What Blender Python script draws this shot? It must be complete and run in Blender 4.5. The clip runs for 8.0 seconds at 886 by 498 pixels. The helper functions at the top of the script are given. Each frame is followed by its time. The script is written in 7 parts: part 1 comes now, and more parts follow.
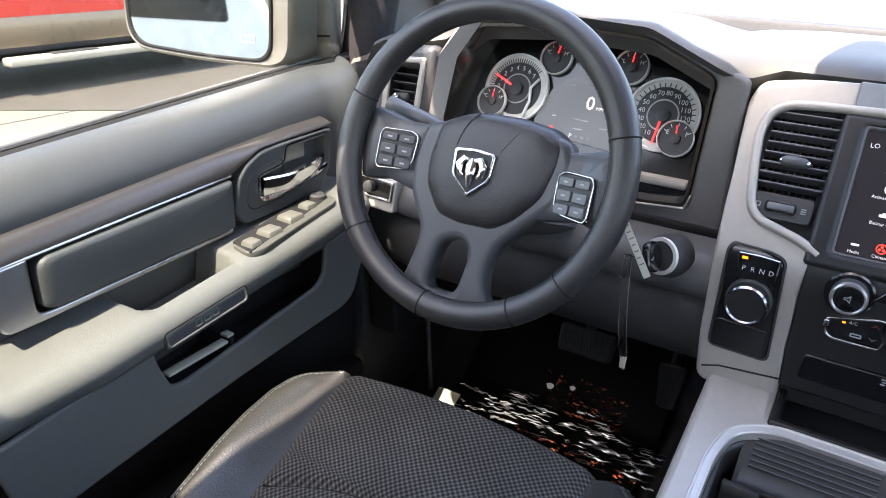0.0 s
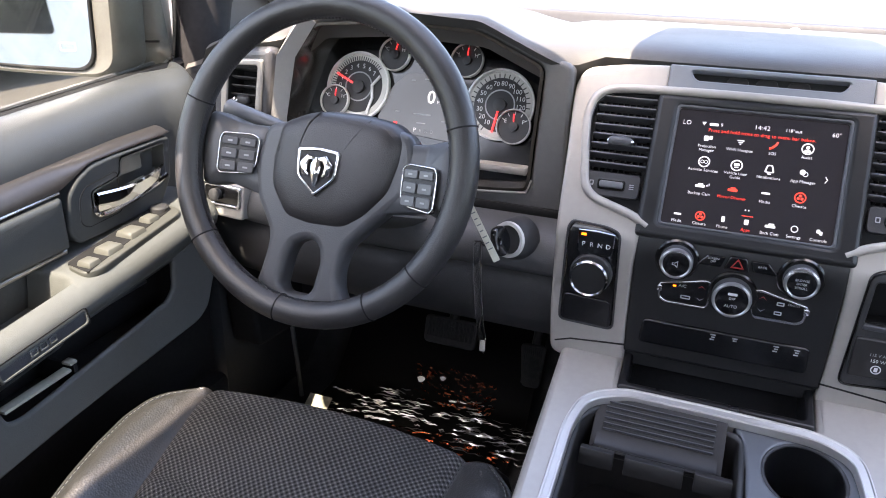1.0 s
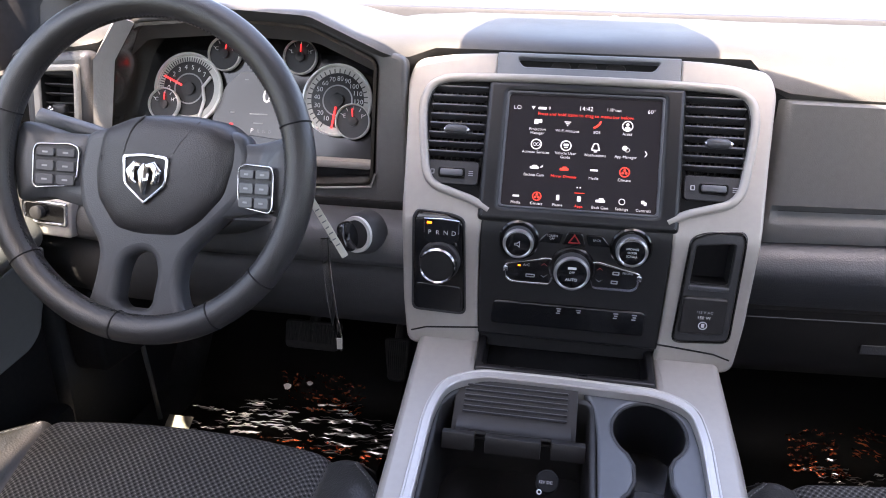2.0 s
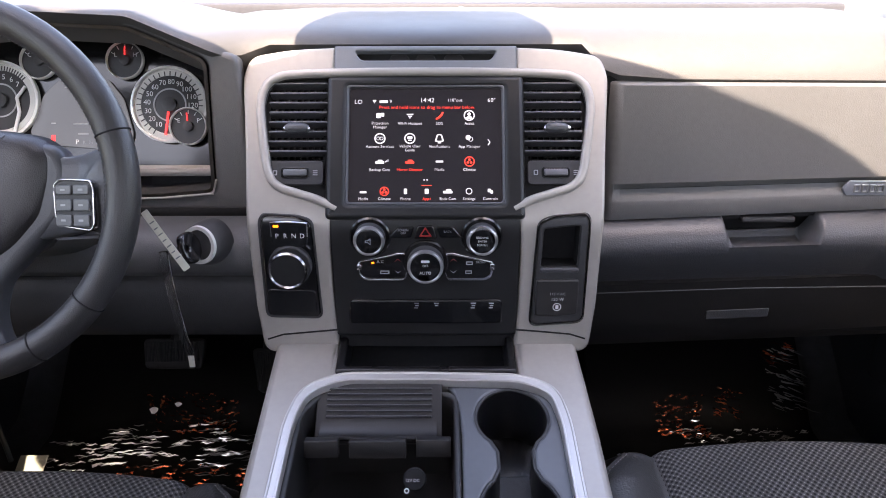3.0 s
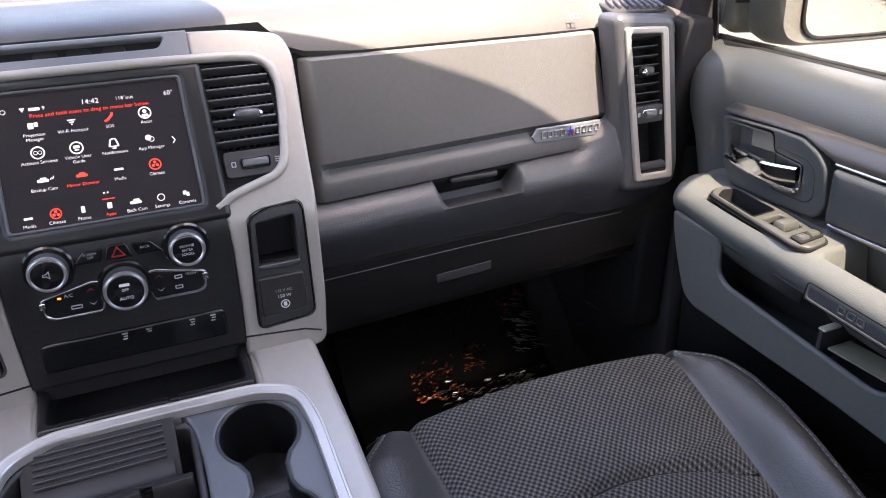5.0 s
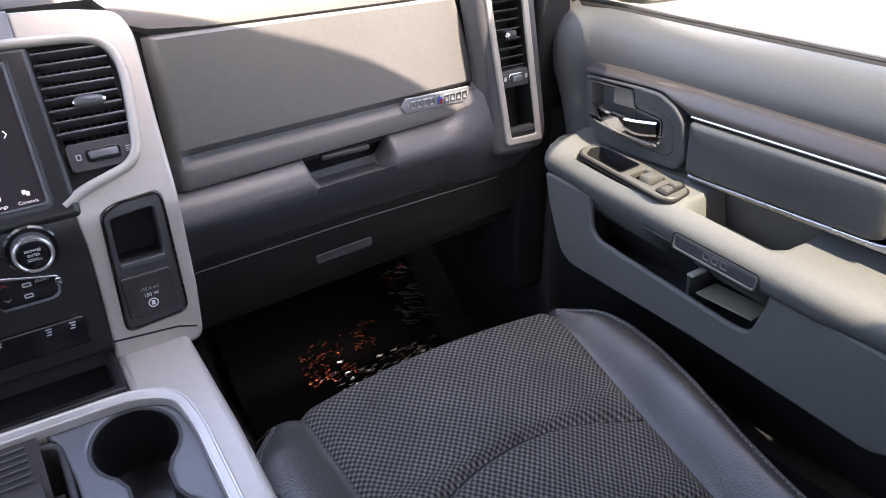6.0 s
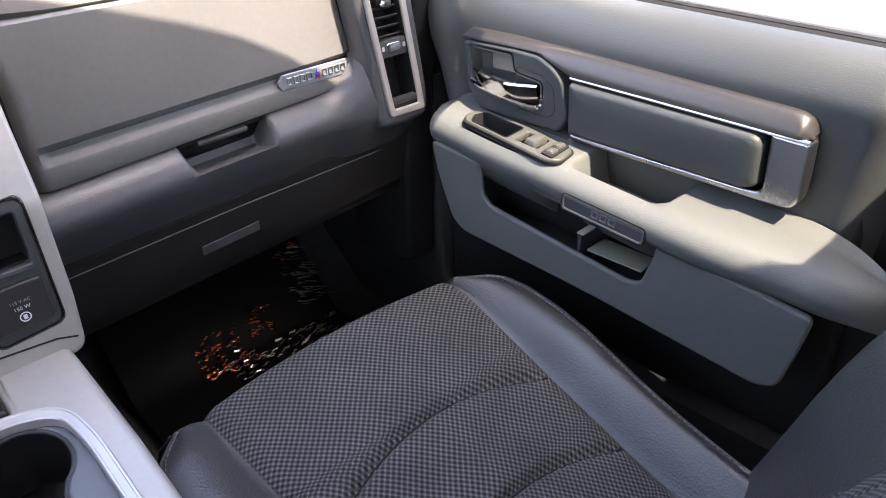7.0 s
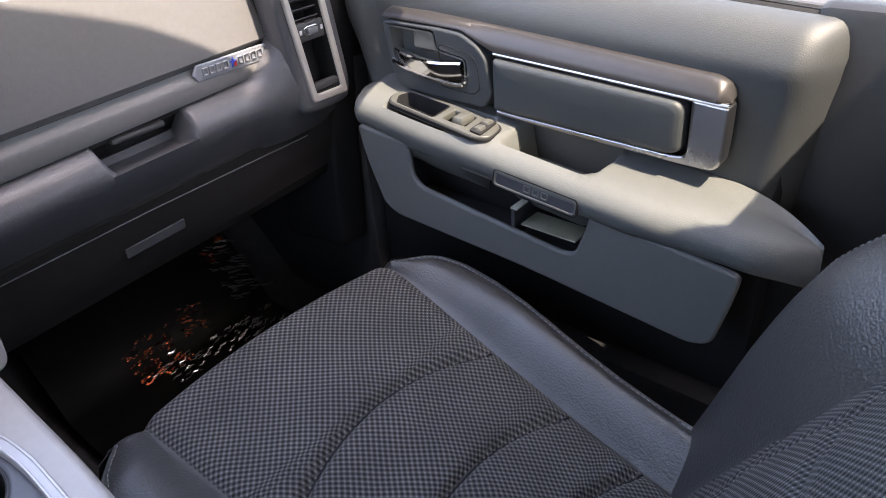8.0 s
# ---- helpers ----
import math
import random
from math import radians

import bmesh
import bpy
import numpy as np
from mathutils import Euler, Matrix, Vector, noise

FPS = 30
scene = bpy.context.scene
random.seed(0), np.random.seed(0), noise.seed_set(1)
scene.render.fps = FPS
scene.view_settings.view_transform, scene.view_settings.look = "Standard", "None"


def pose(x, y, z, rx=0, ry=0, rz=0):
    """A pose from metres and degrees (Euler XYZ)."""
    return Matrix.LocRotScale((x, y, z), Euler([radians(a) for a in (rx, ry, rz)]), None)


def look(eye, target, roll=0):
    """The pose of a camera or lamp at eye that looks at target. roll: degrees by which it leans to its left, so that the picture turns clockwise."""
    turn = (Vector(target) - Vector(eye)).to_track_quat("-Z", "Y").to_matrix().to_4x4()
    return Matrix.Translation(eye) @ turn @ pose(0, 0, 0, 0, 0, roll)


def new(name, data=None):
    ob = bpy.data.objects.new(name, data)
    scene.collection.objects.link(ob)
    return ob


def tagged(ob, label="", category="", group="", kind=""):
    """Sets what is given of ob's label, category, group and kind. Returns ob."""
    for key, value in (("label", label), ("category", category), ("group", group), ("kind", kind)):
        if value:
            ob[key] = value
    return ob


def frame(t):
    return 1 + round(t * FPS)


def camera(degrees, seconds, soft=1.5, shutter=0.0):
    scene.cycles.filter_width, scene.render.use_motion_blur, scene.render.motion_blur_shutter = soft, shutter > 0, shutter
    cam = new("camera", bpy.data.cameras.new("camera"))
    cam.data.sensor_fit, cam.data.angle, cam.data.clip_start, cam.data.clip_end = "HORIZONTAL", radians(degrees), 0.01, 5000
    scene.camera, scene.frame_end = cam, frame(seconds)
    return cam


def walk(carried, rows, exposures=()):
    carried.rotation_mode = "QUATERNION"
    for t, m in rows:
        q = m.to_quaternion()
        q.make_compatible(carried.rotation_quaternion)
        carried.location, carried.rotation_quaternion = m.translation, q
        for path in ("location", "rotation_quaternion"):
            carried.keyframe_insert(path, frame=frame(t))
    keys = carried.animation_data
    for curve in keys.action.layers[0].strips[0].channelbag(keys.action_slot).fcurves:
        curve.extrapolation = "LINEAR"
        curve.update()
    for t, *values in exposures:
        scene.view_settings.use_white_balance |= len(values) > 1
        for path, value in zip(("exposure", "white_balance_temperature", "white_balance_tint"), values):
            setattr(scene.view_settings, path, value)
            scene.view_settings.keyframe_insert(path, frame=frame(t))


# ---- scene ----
cam = camera(62.6, 8.0, 1.0)
EXPOSURES = [(0.0, 3.93, 7450, 19), (1.0, 3.96, 7600, 22), (3.0, 3.78, 7850, 26), (3.5, 3.79, 7900, 26), (5.0, 3.83, 7850, 26), (6.5, 4.03, 7650, 25), (7.0, 4.11, 7650, 25), (7.5, 4.26, 7650, 25), (8.0, 3.91, 7650, 25)]
PATH = [
    (0, (-0.069, -0.873, 0.991), (-1.03, 0.69, 0.195), 2.2),
    (0.5, (-0.062, -0.874, 0.987), (-0.872, 0.778, 0.203), 2.1),
    (1, (-0.048, -0.871, 0.986), (-0.692, 0.855, 0.207), 1.6),
    (1.5, (-0.032, -0.87, 0.984), (-0.51, 0.913, 0.214), 1.3),
    (1.7, (-0.03, -0.869, 0.981), (-0.434, 0.933, 0.214), 1.2),
    (3, (0.021, -0.845, 0.972), (0.02, 0.999, 0.197), -0.1),
    (3.5, (0.032, -0.836, 0.965), (0.195, 1.001, 0.191), -0.7),
    (4, (0.042, -0.827, 0.961), (0.382, 0.984, 0.182), -1.5),
    (4.5, (0.051, -0.818, 0.957), (0.555, 0.949, 0.166), -2.1),
    (5, (0.055, -0.807, 0.952), (0.731, 0.889, 0.137), -2.4),
    (5.2, (0.06, -0.806, 0.951), (0.79, 0.862, 0.123), -2.6),
    (6.5, (0.072, -0.786, 0.947), (1.12, 0.628, -0.003), -3.4),
    (7, (0.074, -0.778, 0.955), (1.216, 0.525, -0.045), -3.7),
    (7.5, (0.075, -0.772, 0.954), (1.282, 0.442, -0.08), -4.2),
    (8, (0.075, -0.767, 0.958), (1.323, 0.377, -0.107), -4.7),
]
walk(cam, [(t, look(eye, target, roll)) for t, eye, target, roll in PATH], EXPOSURES)

# ---- light ----
SUN = Vector((-0.005, -0.50, 0.86)).normalized()          # towards the sun: high, behind the cab
world = bpy.data.worlds.new("sky")
scene.world = world
world.use_nodes = True
wn = world.node_tree
wn.nodes.clear()
w_out = wn.nodes.new("ShaderNodeOutputWorld")
w_bg = wn.nodes.new("ShaderNodeBackground")
w_sky = wn.nodes.new("ShaderNodeTexSky")
w_sky.sky_type = "NISHITA"
w_sky.sun_disc = False
w_sky.sun_elevation = math.asin(SUN.z)
w_sky.sun_rotation = math.atan2(SUN.x, SUN.y)
w_sky.dust_density = 2.0
w_bg.inputs["Strength"].default_value = 0.15
wn.links.new(w_sky.outputs[0], w_bg.inputs[0])
wn.links.new(w_bg.outputs[0], w_out.inputs[0])
sun_data = bpy.data.lights.new("sun", "SUN")
sun_data.energy, sun_data.angle, sun_data.color = 2.1, radians(0.5), (1.0, 0.95, 0.86)
sun = new("sun", sun_data)
sun.matrix_world = look(SUN * 20, (0, 0, 0))

# ---- materials ----


def mat(name, col, rough=0.5, metal=0.0, var=0.15, vscale=6.0, grain=0.0, gscale=400.0, coat=0.0, rvar=0.1, spec=0.5, stain=0.0):
    """A surface: base colour with broad patches and fine specks, uneven gloss and a fine relief."""
    m = bpy.data.materials.new(name)
    m.use_nodes = True
    nt = m.node_tree
    b = nt.nodes["Principled BSDF"]
    b.inputs["Metallic"].default_value = metal
    b.inputs["Coat Weight"].default_value = coat
    b.inputs["Coat Roughness"].default_value = 0.08
    b.inputs["Specular IOR Level"].default_value = spec
    tc = nt.nodes.new("ShaderNodeTexCoord")
    n1 = nt.nodes.new("ShaderNodeTexNoise")
    n1.inputs["Scale"].default_value, n1.inputs["Detail"].default_value = vscale, 5
    n2 = nt.nodes.new("ShaderNodeTexNoise")
    n2.inputs["Scale"].default_value, n2.inputs["Detail"].default_value = vscale * 22, 3
    for n in (n1, n2):
        nt.links.new(tc.outputs["Object"], n.inputs["Vector"])
    mx = nt.nodes.new("ShaderNodeMath")
    mx.operation = "ADD"
    nt.links.new(n1.outputs["Fac"], mx.inputs[0])
    nt.links.new(n2.outputs["Fac"], mx.inputs[1])
    ramp = nt.nodes.new("ShaderNodeMapRange")
    ramp.inputs["From Min"].default_value, ramp.inputs["From Max"].default_value = 0.6, 1.4
    ramp.inputs["To Min"].default_value, ramp.inputs["To Max"].default_value = 1 - var, 1 + var
    nt.links.new(mx.outputs[0], ramp.inputs["Value"])
    mul = nt.nodes.new("ShaderNodeVectorMath")
    mul.operation = "SCALE"
    mul.inputs[0].default_value = col[:3]
    nt.links.new(ramp.outputs[0], mul.inputs["Scale"])
    nt.links.new(mul.outputs[0], b.inputs["Base Color"])
    rr = nt.nodes.new("ShaderNodeMapRange")
    rr.inputs["From Min"].default_value, rr.inputs["From Max"].default_value = 0.3, 0.7
    rr.inputs["To Min"].default_value, rr.inputs["To Max"].default_value = max(0.02, rough - rvar), min(1, rough + rvar)
    nt.links.new(n1.outputs["Fac"], rr.inputs["Value"])
    nt.links.new(rr.outputs[0], b.inputs["Roughness"])
    if grain:
        v = nt.nodes.new("ShaderNodeTexVoronoi")
        v.inputs["Scale"].default_value = gscale
        nt.links.new(tc.outputs["Object"], v.inputs["Vector"])
        bp = nt.nodes.new("ShaderNodeBump")
        bp.inputs["Strength"].default_value, bp.inputs["Distance"].default_value = grain, 0.0006
        nt.links.new(v.outputs["Distance"], bp.inputs["Height"])
        nt.links.new(bp.outputs[0], b.inputs["Normal"])
    return m


def glow(name, col, strength, rough=0.4):
    m = mat(name, col, rough, var=0.0, rvar=0.03)
    b = m.node_tree.nodes["Principled BSDF"]
    b.inputs["Emission Color"].default_value = (*col[:3], 1)
    b.inputs["Emission Strength"].default_value = strength
    return m


DASH = mat("charcoal_soft_vinyl", (0.116, 0.115, 0.115), 0.52, var=0.08, grain=0.26, gscale=850)
DASH_LOW = mat("dark_moulded_plastic", (0.060, 0.061, 0.067), 0.40, var=0.12, grain=0.4, gscale=500)
BLACK = mat("black_moulded_plastic", (0.042, 0.042, 0.044), 0.5, var=0.15, grain=0.25, gscale=600, spec=0.3)
PANEL = mat("dark_satin_control_panel", (0.016, 0.016, 0.017), 0.40, var=0.12, grain=0.12, gscale=800, spec=0.4)
CAP_GREY = mat("blue_grey_cap_plastic", (0.17, 0.18, 0.195), 0.42, var=0.05, grain=0.15, gscale=800)
BIN = mat("black_bin_plastic", (0.022, 0.0205, 0.0205), 0.45, var=0.12, grain=0.15, gscale=800)
CUP = mat("glossy_black_cup_plastic", (0.009, 0.009, 0.010), 0.30, var=0.1, rvar=0.05)
GLOSS = mat("piano_black_plastic", (0.008, 0.008, 0.009), 0.16, var=0.1, rvar=0.05, coat=0.3)
SILVER = mat("satin_silver_paint", (0.375, 0.348, 0.318), 0.37, metal=0.2, var=0.05, rvar=0.05)
BRUSHED = mat("brushed_dark_metal_film", (0.066, 0.061, 0.060), 0.38, metal=0.55, var=0.10, rvar=0.06)
CHROME = mat("bright_chrome", (0.80, 0.80, 0.82), 0.09, metal=1.0, var=0.03, rvar=0.04)
CHROME_SATIN = mat("satin_chrome", (0.72, 0.72, 0.74), 0.22, metal=1.0, var=0.05, rvar=0.05)
DOOR = mat("grey_door_vinyl", (0.103, 0.108, 0.104), 0.58, var=0.06, grain=0.30, gscale=850)
DOOR_UP = mat("slate_door_vinyl", (0.053, 0.057, 0.059), 0.5, var=0.06, grain=0.30, gscale=850)
DASH_TOP = mat("charcoal_dash_top_vinyl", (0.064, 0.061, 0.058), 0.6, var=0.08, grain=0.30, gscale=800)
DOOR_IN = mat("grey_door_insert_vinyl", (0.047, 0.052, 0.054), 0.52, var=0.06, grain=0.28, gscale=850)
SLATE = mat("slate_grey_plastic", (0.105, 0.110, 0.118), 0.40, var=0.08, grain=0.2, gscale=700)
LEATHER = mat("black_leather", (0.036, 0.0355, 0.035), 0.42, var=0.14, grain=0.65, gscale=380, spec=0.9, rvar=0.04)
WHEEL_L = mat("black_wheel_leather", (0.028, 0.027, 0.028), 0.40, var=0.10, grain=0.30, gscale=900, spec=0.6)
HUB_L = mat("black_grained_airbag_vinyl", (0.027, 0.025, 0.026), 0.42, var=0.10, grain=0.32, gscale=800, spec=0.6)
CARPET = mat("black_carpet", (0.070, 0.069, 0.071), 0.95, var=0.4, vscale=30, grain=1.0, gscale=900, spec=0.1)
RUBBER = mat("black_rubber", (0.042, 0.042, 0.042), 0.7, var=0.2, spec=0.2)
KNEE_VINYL = mat("dark_knee_panel_plastic", (0.078, 0.078, 0.080), 0.5, var=0.10, grain=0.4, gscale=600)
THREAD = mat("pale_grey_thread", (0.26, 0.26, 0.26), 0.8, var=0.2, vscale=40)
HEADLINER = mat("pale_headliner_cloth", (0.60, 0.585, 0.56), 0.95, var=0.06, grain=0.3, gscale=700)
PILLAR_LOW = mat("grey_pillar_foot_plastic", (0.075, 0.072, 0.070), 0.6, var=0.06, grain=0.3, gscale=600)
INSERT = mat("blue_grey_console_plastic", (0.098, 0.104, 0.113), 0.34, var=0.06, rvar=0.05)
PILLAR = mat("beige_grey_pillar_plastic", (0.36, 0.35, 0.33), 0.6, var=0.06, grain=0.3)
BLACKPAINT = mat("black_rubber_seal", (0.020, 0.020, 0.021), 0.75, var=0.2, spec=0.1)
WHITE_INK = mat("white_print", (0.75, 0.75, 0.75), 0.6, var=0.03)
GREY_INK = mat("grey_print", (0.35, 0.35, 0.36), 0.6, var=0.03)
POCKET_CARD = mat("olive_pocket_card", (0.20, 0.20, 0.15), 0.7, var=0.12)
PAPER = mat("white_paper_card", (0.46, 0.45, 0.38), 0.8, var=0.12)
SCREEN_BG = glow("lit_screen_black", (0.010, 0.010, 0.013), 0.12, 0.14)
SCREEN_W = glow("lit_white_icon", (0.70, 0.70, 0.72), 0.075)
SCREEN_R = glow("lit_red_icon", (0.85, 0.05, 0.03), 0.12)
LED = glow("orange_indicator", (1.0, 0.16, 0.01), 0.45)
NEEDLE = glow("lit_red_needle", (0.95, 0.03, 0.03), 0.25)
CLUSTER_BG = glow("grey_lit_display", (0.032, 0.037, 0.043), 0.26, 0.30)
BADGE = mat("pale_blue_badge_metal", (0.30, 0.32, 0.36), 0.35, metal=0.6, var=0.08)
CHROME_DULL = mat("brushed_chrome", (0.48, 0.48, 0.49), 0.30, metal=1.0, var=0.05, rvar=0.06)
DOOR_SWITCH = mat("olive_grey_switch_plastic", (0.070, 0.071, 0.064), 0.45, var=0.06)
SWITCH_GREY = mat("grey_switch_plastic", (0.110, 0.110, 0.098), 0.42, var=0.05)
# dark tone of concrete in shadow, for the sheet laid on the ground
GROUND_SHADE = mat("shaded_concrete_colour", (0.050, 0.045, 0.037), 0.9, var=0.2, vscale=1.5, grain=0.5, gscale=80)
CHROME_DARK = mat("smoked_chrome", (0.34, 0.34, 0.36), 0.16, metal=1.0, var=0.05, rvar=0.04)
KNOB_RING = mat("bright_knob_ring", (0.36, 0.36, 0.37), 0.28, metal=0.8, var=0.04, rvar=0.05)
DIAL = mat("black_dial_face", (0.02, 0.02, 0.022), 0.5, var=0.1)
DIAL_RING = mat("pale_dial_ring", (0.42, 0.41, 0.38), 0.4, metal=0.3, var=0.08)
CONCRETE = mat("pale_sunlit_concrete", (0.145, 0.134, 0.104), 0.9, var=0.14, vscale=0.6, grain=0.6, gscale=60)
STEP_BOARD = mat("dusty_beige_step_board", (0.30, 0.275, 0.22), 0.6, var=0.2, vscale=4)
RED_PAINT = mat("red_car_paint", (0.48, 0.018, 0.012), 0.25, var=0.03, coat=0.8)
DARK_PAINT = mat("dark_bronze_car_paint", (0.13, 0.095, 0.06), 0.3, var=0.05, coat=0.6)
WHITE_PAINT = mat("white_car_paint", (0.62, 0.62, 0.60), 0.28, var=0.03, coat=0.8)
TYRE = mat("tyre_rubber", (0.02, 0.02, 0.02), 0.8, var=0.2)
STEEL = mat("brushed_step_bar_metal", (0.36, 0.35, 0.32), 0.35, metal=0.8, var=0.1)
MIRROR = mat("mirror_glass", (0.86, 0.88, 0.88), 0.02, metal=1.0, var=0.0, rvar=0.0)
MIRROR_SHELL = mat("weathered_grey_mirror_shell", (0.135, 0.127, 0.112), 0.5, var=0.25, vscale=14)
BRICKWALL = mat("tan_wall_render", (0.36, 0.30, 0.22), 0.9, var=0.12, vscale=1.0)
BLUE_ENAMEL = mat("blue_enamel", (0.03, 0.06, 0.35), 0.3, var=0.02)
RED_ENAMEL = mat("red_enamel", (0.34, 0.02, 0.02), 0.3, var=0.02)


def glass_mat(name, tint, rough=0.0):
    m = bpy.data.materials.new(name)
    m.use_nodes = True
    b = m.node_tree.nodes["Principled BSDF"]
    b.inputs["Base Color"].default_value = (*tint, 1)
    b.inputs["Transmission Weight"].default_value = 1.0
    b.inputs["Roughness"].default_value = rough
    b.inputs["IOR"].default_value = 1.45
    return m



def pane_mat(name, tint):
    """Thin window glass: tinted see-through with a slight gloss."""
    m = bpy.data.materials.new(name)
    m.use_nodes = True
    nt = m.node_tree
    nt.nodes.clear()
    out = nt.nodes.new("ShaderNodeOutputMaterial")
    mx = nt.nodes.new("ShaderNodeMixShader")
    tr = nt.nodes.new("ShaderNodeBsdfTransparent")
    gl = nt.nodes.new("ShaderNodeBsdfGlossy")
    mx.inputs[0].default_value = 0.05
    tr.inputs["Color"].default_value = (*tint, 1)
    gl.inputs["Roughness"].default_value = 0.01
    nt.links.new(tr.outputs[0], mx.inputs[1])
    nt.links.new(gl.outputs[0], mx.inputs[2])
    nt.links.new(mx.outputs[0], out.inputs[0])
    return m


GLASS = pane_mat("clear_window_glass", (0.96, 0.98, 0.97))
SIDE_GLASS = pane_mat("tinted_side_glass", (0.72, 0.745, 0.725))
PRIVACY = pane_mat("dark_privacy_glass", (0.80, 0.82, 0.81))
LENS = glass_mat("clear_instrument_lens", (0.95, 0.95, 0.95), 0.02)


def weave_mat():
    """Black seat cloth with rows of small raised, paler stitches."""
    m = bpy.data.materials.new("black_woven_seat_cloth")
    m.use_nodes = True
    nt = m.node_tree
    b = nt.nodes["Principled BSDF"]
    b.inputs["Roughness"].default_value = 0.85
    uv = nt.nodes.new("ShaderNodeUVMap")
    sep = nt.nodes.new("ShaderNodeSeparateXYZ")
    nt.links.new(uv.outputs[0], sep.inputs[0])
    waves = []
    for axis, pitch in (("X", 0.0072), ("Y", 0.0084)):
        mu, co = nt.nodes.new("ShaderNodeMath"), nt.nodes.new("ShaderNodeMath")
        mu.operation, co.operation = "MULTIPLY", "COSINE"
        mu.inputs[1].default_value = 2 * math.pi / pitch
        nt.links.new(sep.outputs[axis], mu.inputs[0])
        nt.links.new(mu.outputs[0], co.inputs[0])
        waves.append(co)
    both = nt.nodes.new("ShaderNodeMath")
    both.operation = "MULTIPLY"
    nt.links.new(waves[0].outputs[0], both.inputs[0])
    nt.links.new(waves[1].outputs[0], both.inputs[1])
    br = nt.nodes.new("ShaderNodeMapRange")
    br.inputs["From Min"].default_value, br.inputs["From Max"].default_value = 1.0, -1.0
    nt.links.new(both.outputs[0], br.inputs["Value"])
    no = nt.nodes.new("ShaderNodeTexNoise")
    no.inputs["Scale"].default_value, no.inputs["Detail"].default_value = 14, 6
    nt.links.new(uv.outputs[0], no.inputs["Vector"])
    mr = nt.nodes.new("ShaderNodeMapRange")
    mr.inputs["To Min"].default_value, mr.inputs["To Max"].default_value = 0.6, 1.4
    nt.links.new(no.outputs["Fac"], mr.inputs["Value"])
    ramp = nt.nodes.new("ShaderNodeValToRGB")
    ramp.color_ramp.elements[0].position, ramp.color_ramp.elements[0].color = 0.27, (0.004, 0.004, 0.004, 1)
    ramp.color_ramp.elements[1].position, ramp.color_ramp.elements[1].color = 0.42, (0.056, 0.054, 0.053, 1)
    for pos, col in ((0.82, (0.062, 0.060, 0.058, 1)), (0.98, (0.20, 0.195, 0.185, 1))):
        ramp.color_ramp.elements.new(pos).color = col
    nt.links.new(br.outputs[0], ramp.inputs["Fac"])
    sc = nt.nodes.new("ShaderNodeVectorMath")
    sc.operation = "SCALE"
    nt.links.new(ramp.outputs["Color"], sc.inputs[0])
    nt.links.new(mr.outputs[0], sc.inputs["Scale"])
    nt.links.new(sc.outputs[0], b.inputs["Base Color"])
    bp = nt.nodes.new("ShaderNodeBump")
    bp.inputs["Strength"].default_value, bp.inputs["Distance"].default_value = 1.0, 0.0015
    nt.links.new(br.outputs[0], bp.inputs["Height"])
    nt.links.new(bp.outputs[0], b.inputs["Normal"])
    return m


CLOTH = weave_mat()


def film_mat():
    """Crinkled clear film over a black mat: dark, glossy, with wrinkles that catch the light."""
    m = bpy.data.materials.new("crinkled_film_on_black_mat")
    m.use_nodes = True
    nt = m.node_tree
    b = nt.nodes["Principled BSDF"]
    b.inputs["Base Color"].default_value = (0.010, 0.010, 0.010, 1)
    b.inputs["Roughness"].default_value = 0.5
    b.inputs["Coat Weight"].default_value, b.inputs["Coat Roughness"].default_value = 0.02, 0.2
    b.inputs["Specular IOR Level"].default_value = 0.06
    tc = nt.nodes.new("ShaderNodeTexCoord")
    mp = nt.nodes.new("ShaderNodeMapping")
    mp.inputs["Scale"].default_value = (22, 60, 40)
    mp.inputs["Rotation"].default_value = (0, 0, 0.35)
    no = nt.nodes.new("ShaderNodeTexNoise")
    no.inputs["Scale"].default_value, no.inputs["Detail"].default_value, no.inputs["Distortion"].default_value = 1.0, 3, 1.6
    nt.links.new(tc.outputs["Object"], mp.inputs["Vector"])
    nt.links.new(mp.outputs[0], no.inputs["Vector"])
    bp = nt.nodes.new("ShaderNodeBump")
    bp.inputs["Strength"].default_value, bp.inputs["Distance"].default_value = 0.3, 0.001
    nt.links.new(no.outputs["Fac"], bp.inputs["Height"])
    nt.links.new(bp.outputs[0], b.inputs["Normal"])
    nt.links.new(bp.outputs[0], b.inputs["Coat Normal"])
    return m


FILM = film_mat()
# bright metallic colours for strips that imitate glints on the film
CREASE_GLINT = mat("pale_crease_glint", (0.62, 0.63, 0.64), 0.25, metal=0.7, var=0.1)
CREASE_GLINT_O = mat("orange_film_glint", (0.62, 0.13, 0.05), 0.25, metal=0.8, var=0.3, vscale=60)

# ---- building helpers ----


def thing(name, label, category, group="", kind="", at=(0, 0, 0)):
    e = new(name)
    e.location = at
    e.empty_display_size = 0.05
    return tagged(e, label, category, group, kind)


def finish(me, material, angle=35):
    me.materials.clear()
    me.materials.append(material)
    me.shade_smooth()
    me.set_sharp_from_angle(angle=radians(angle))
    return me


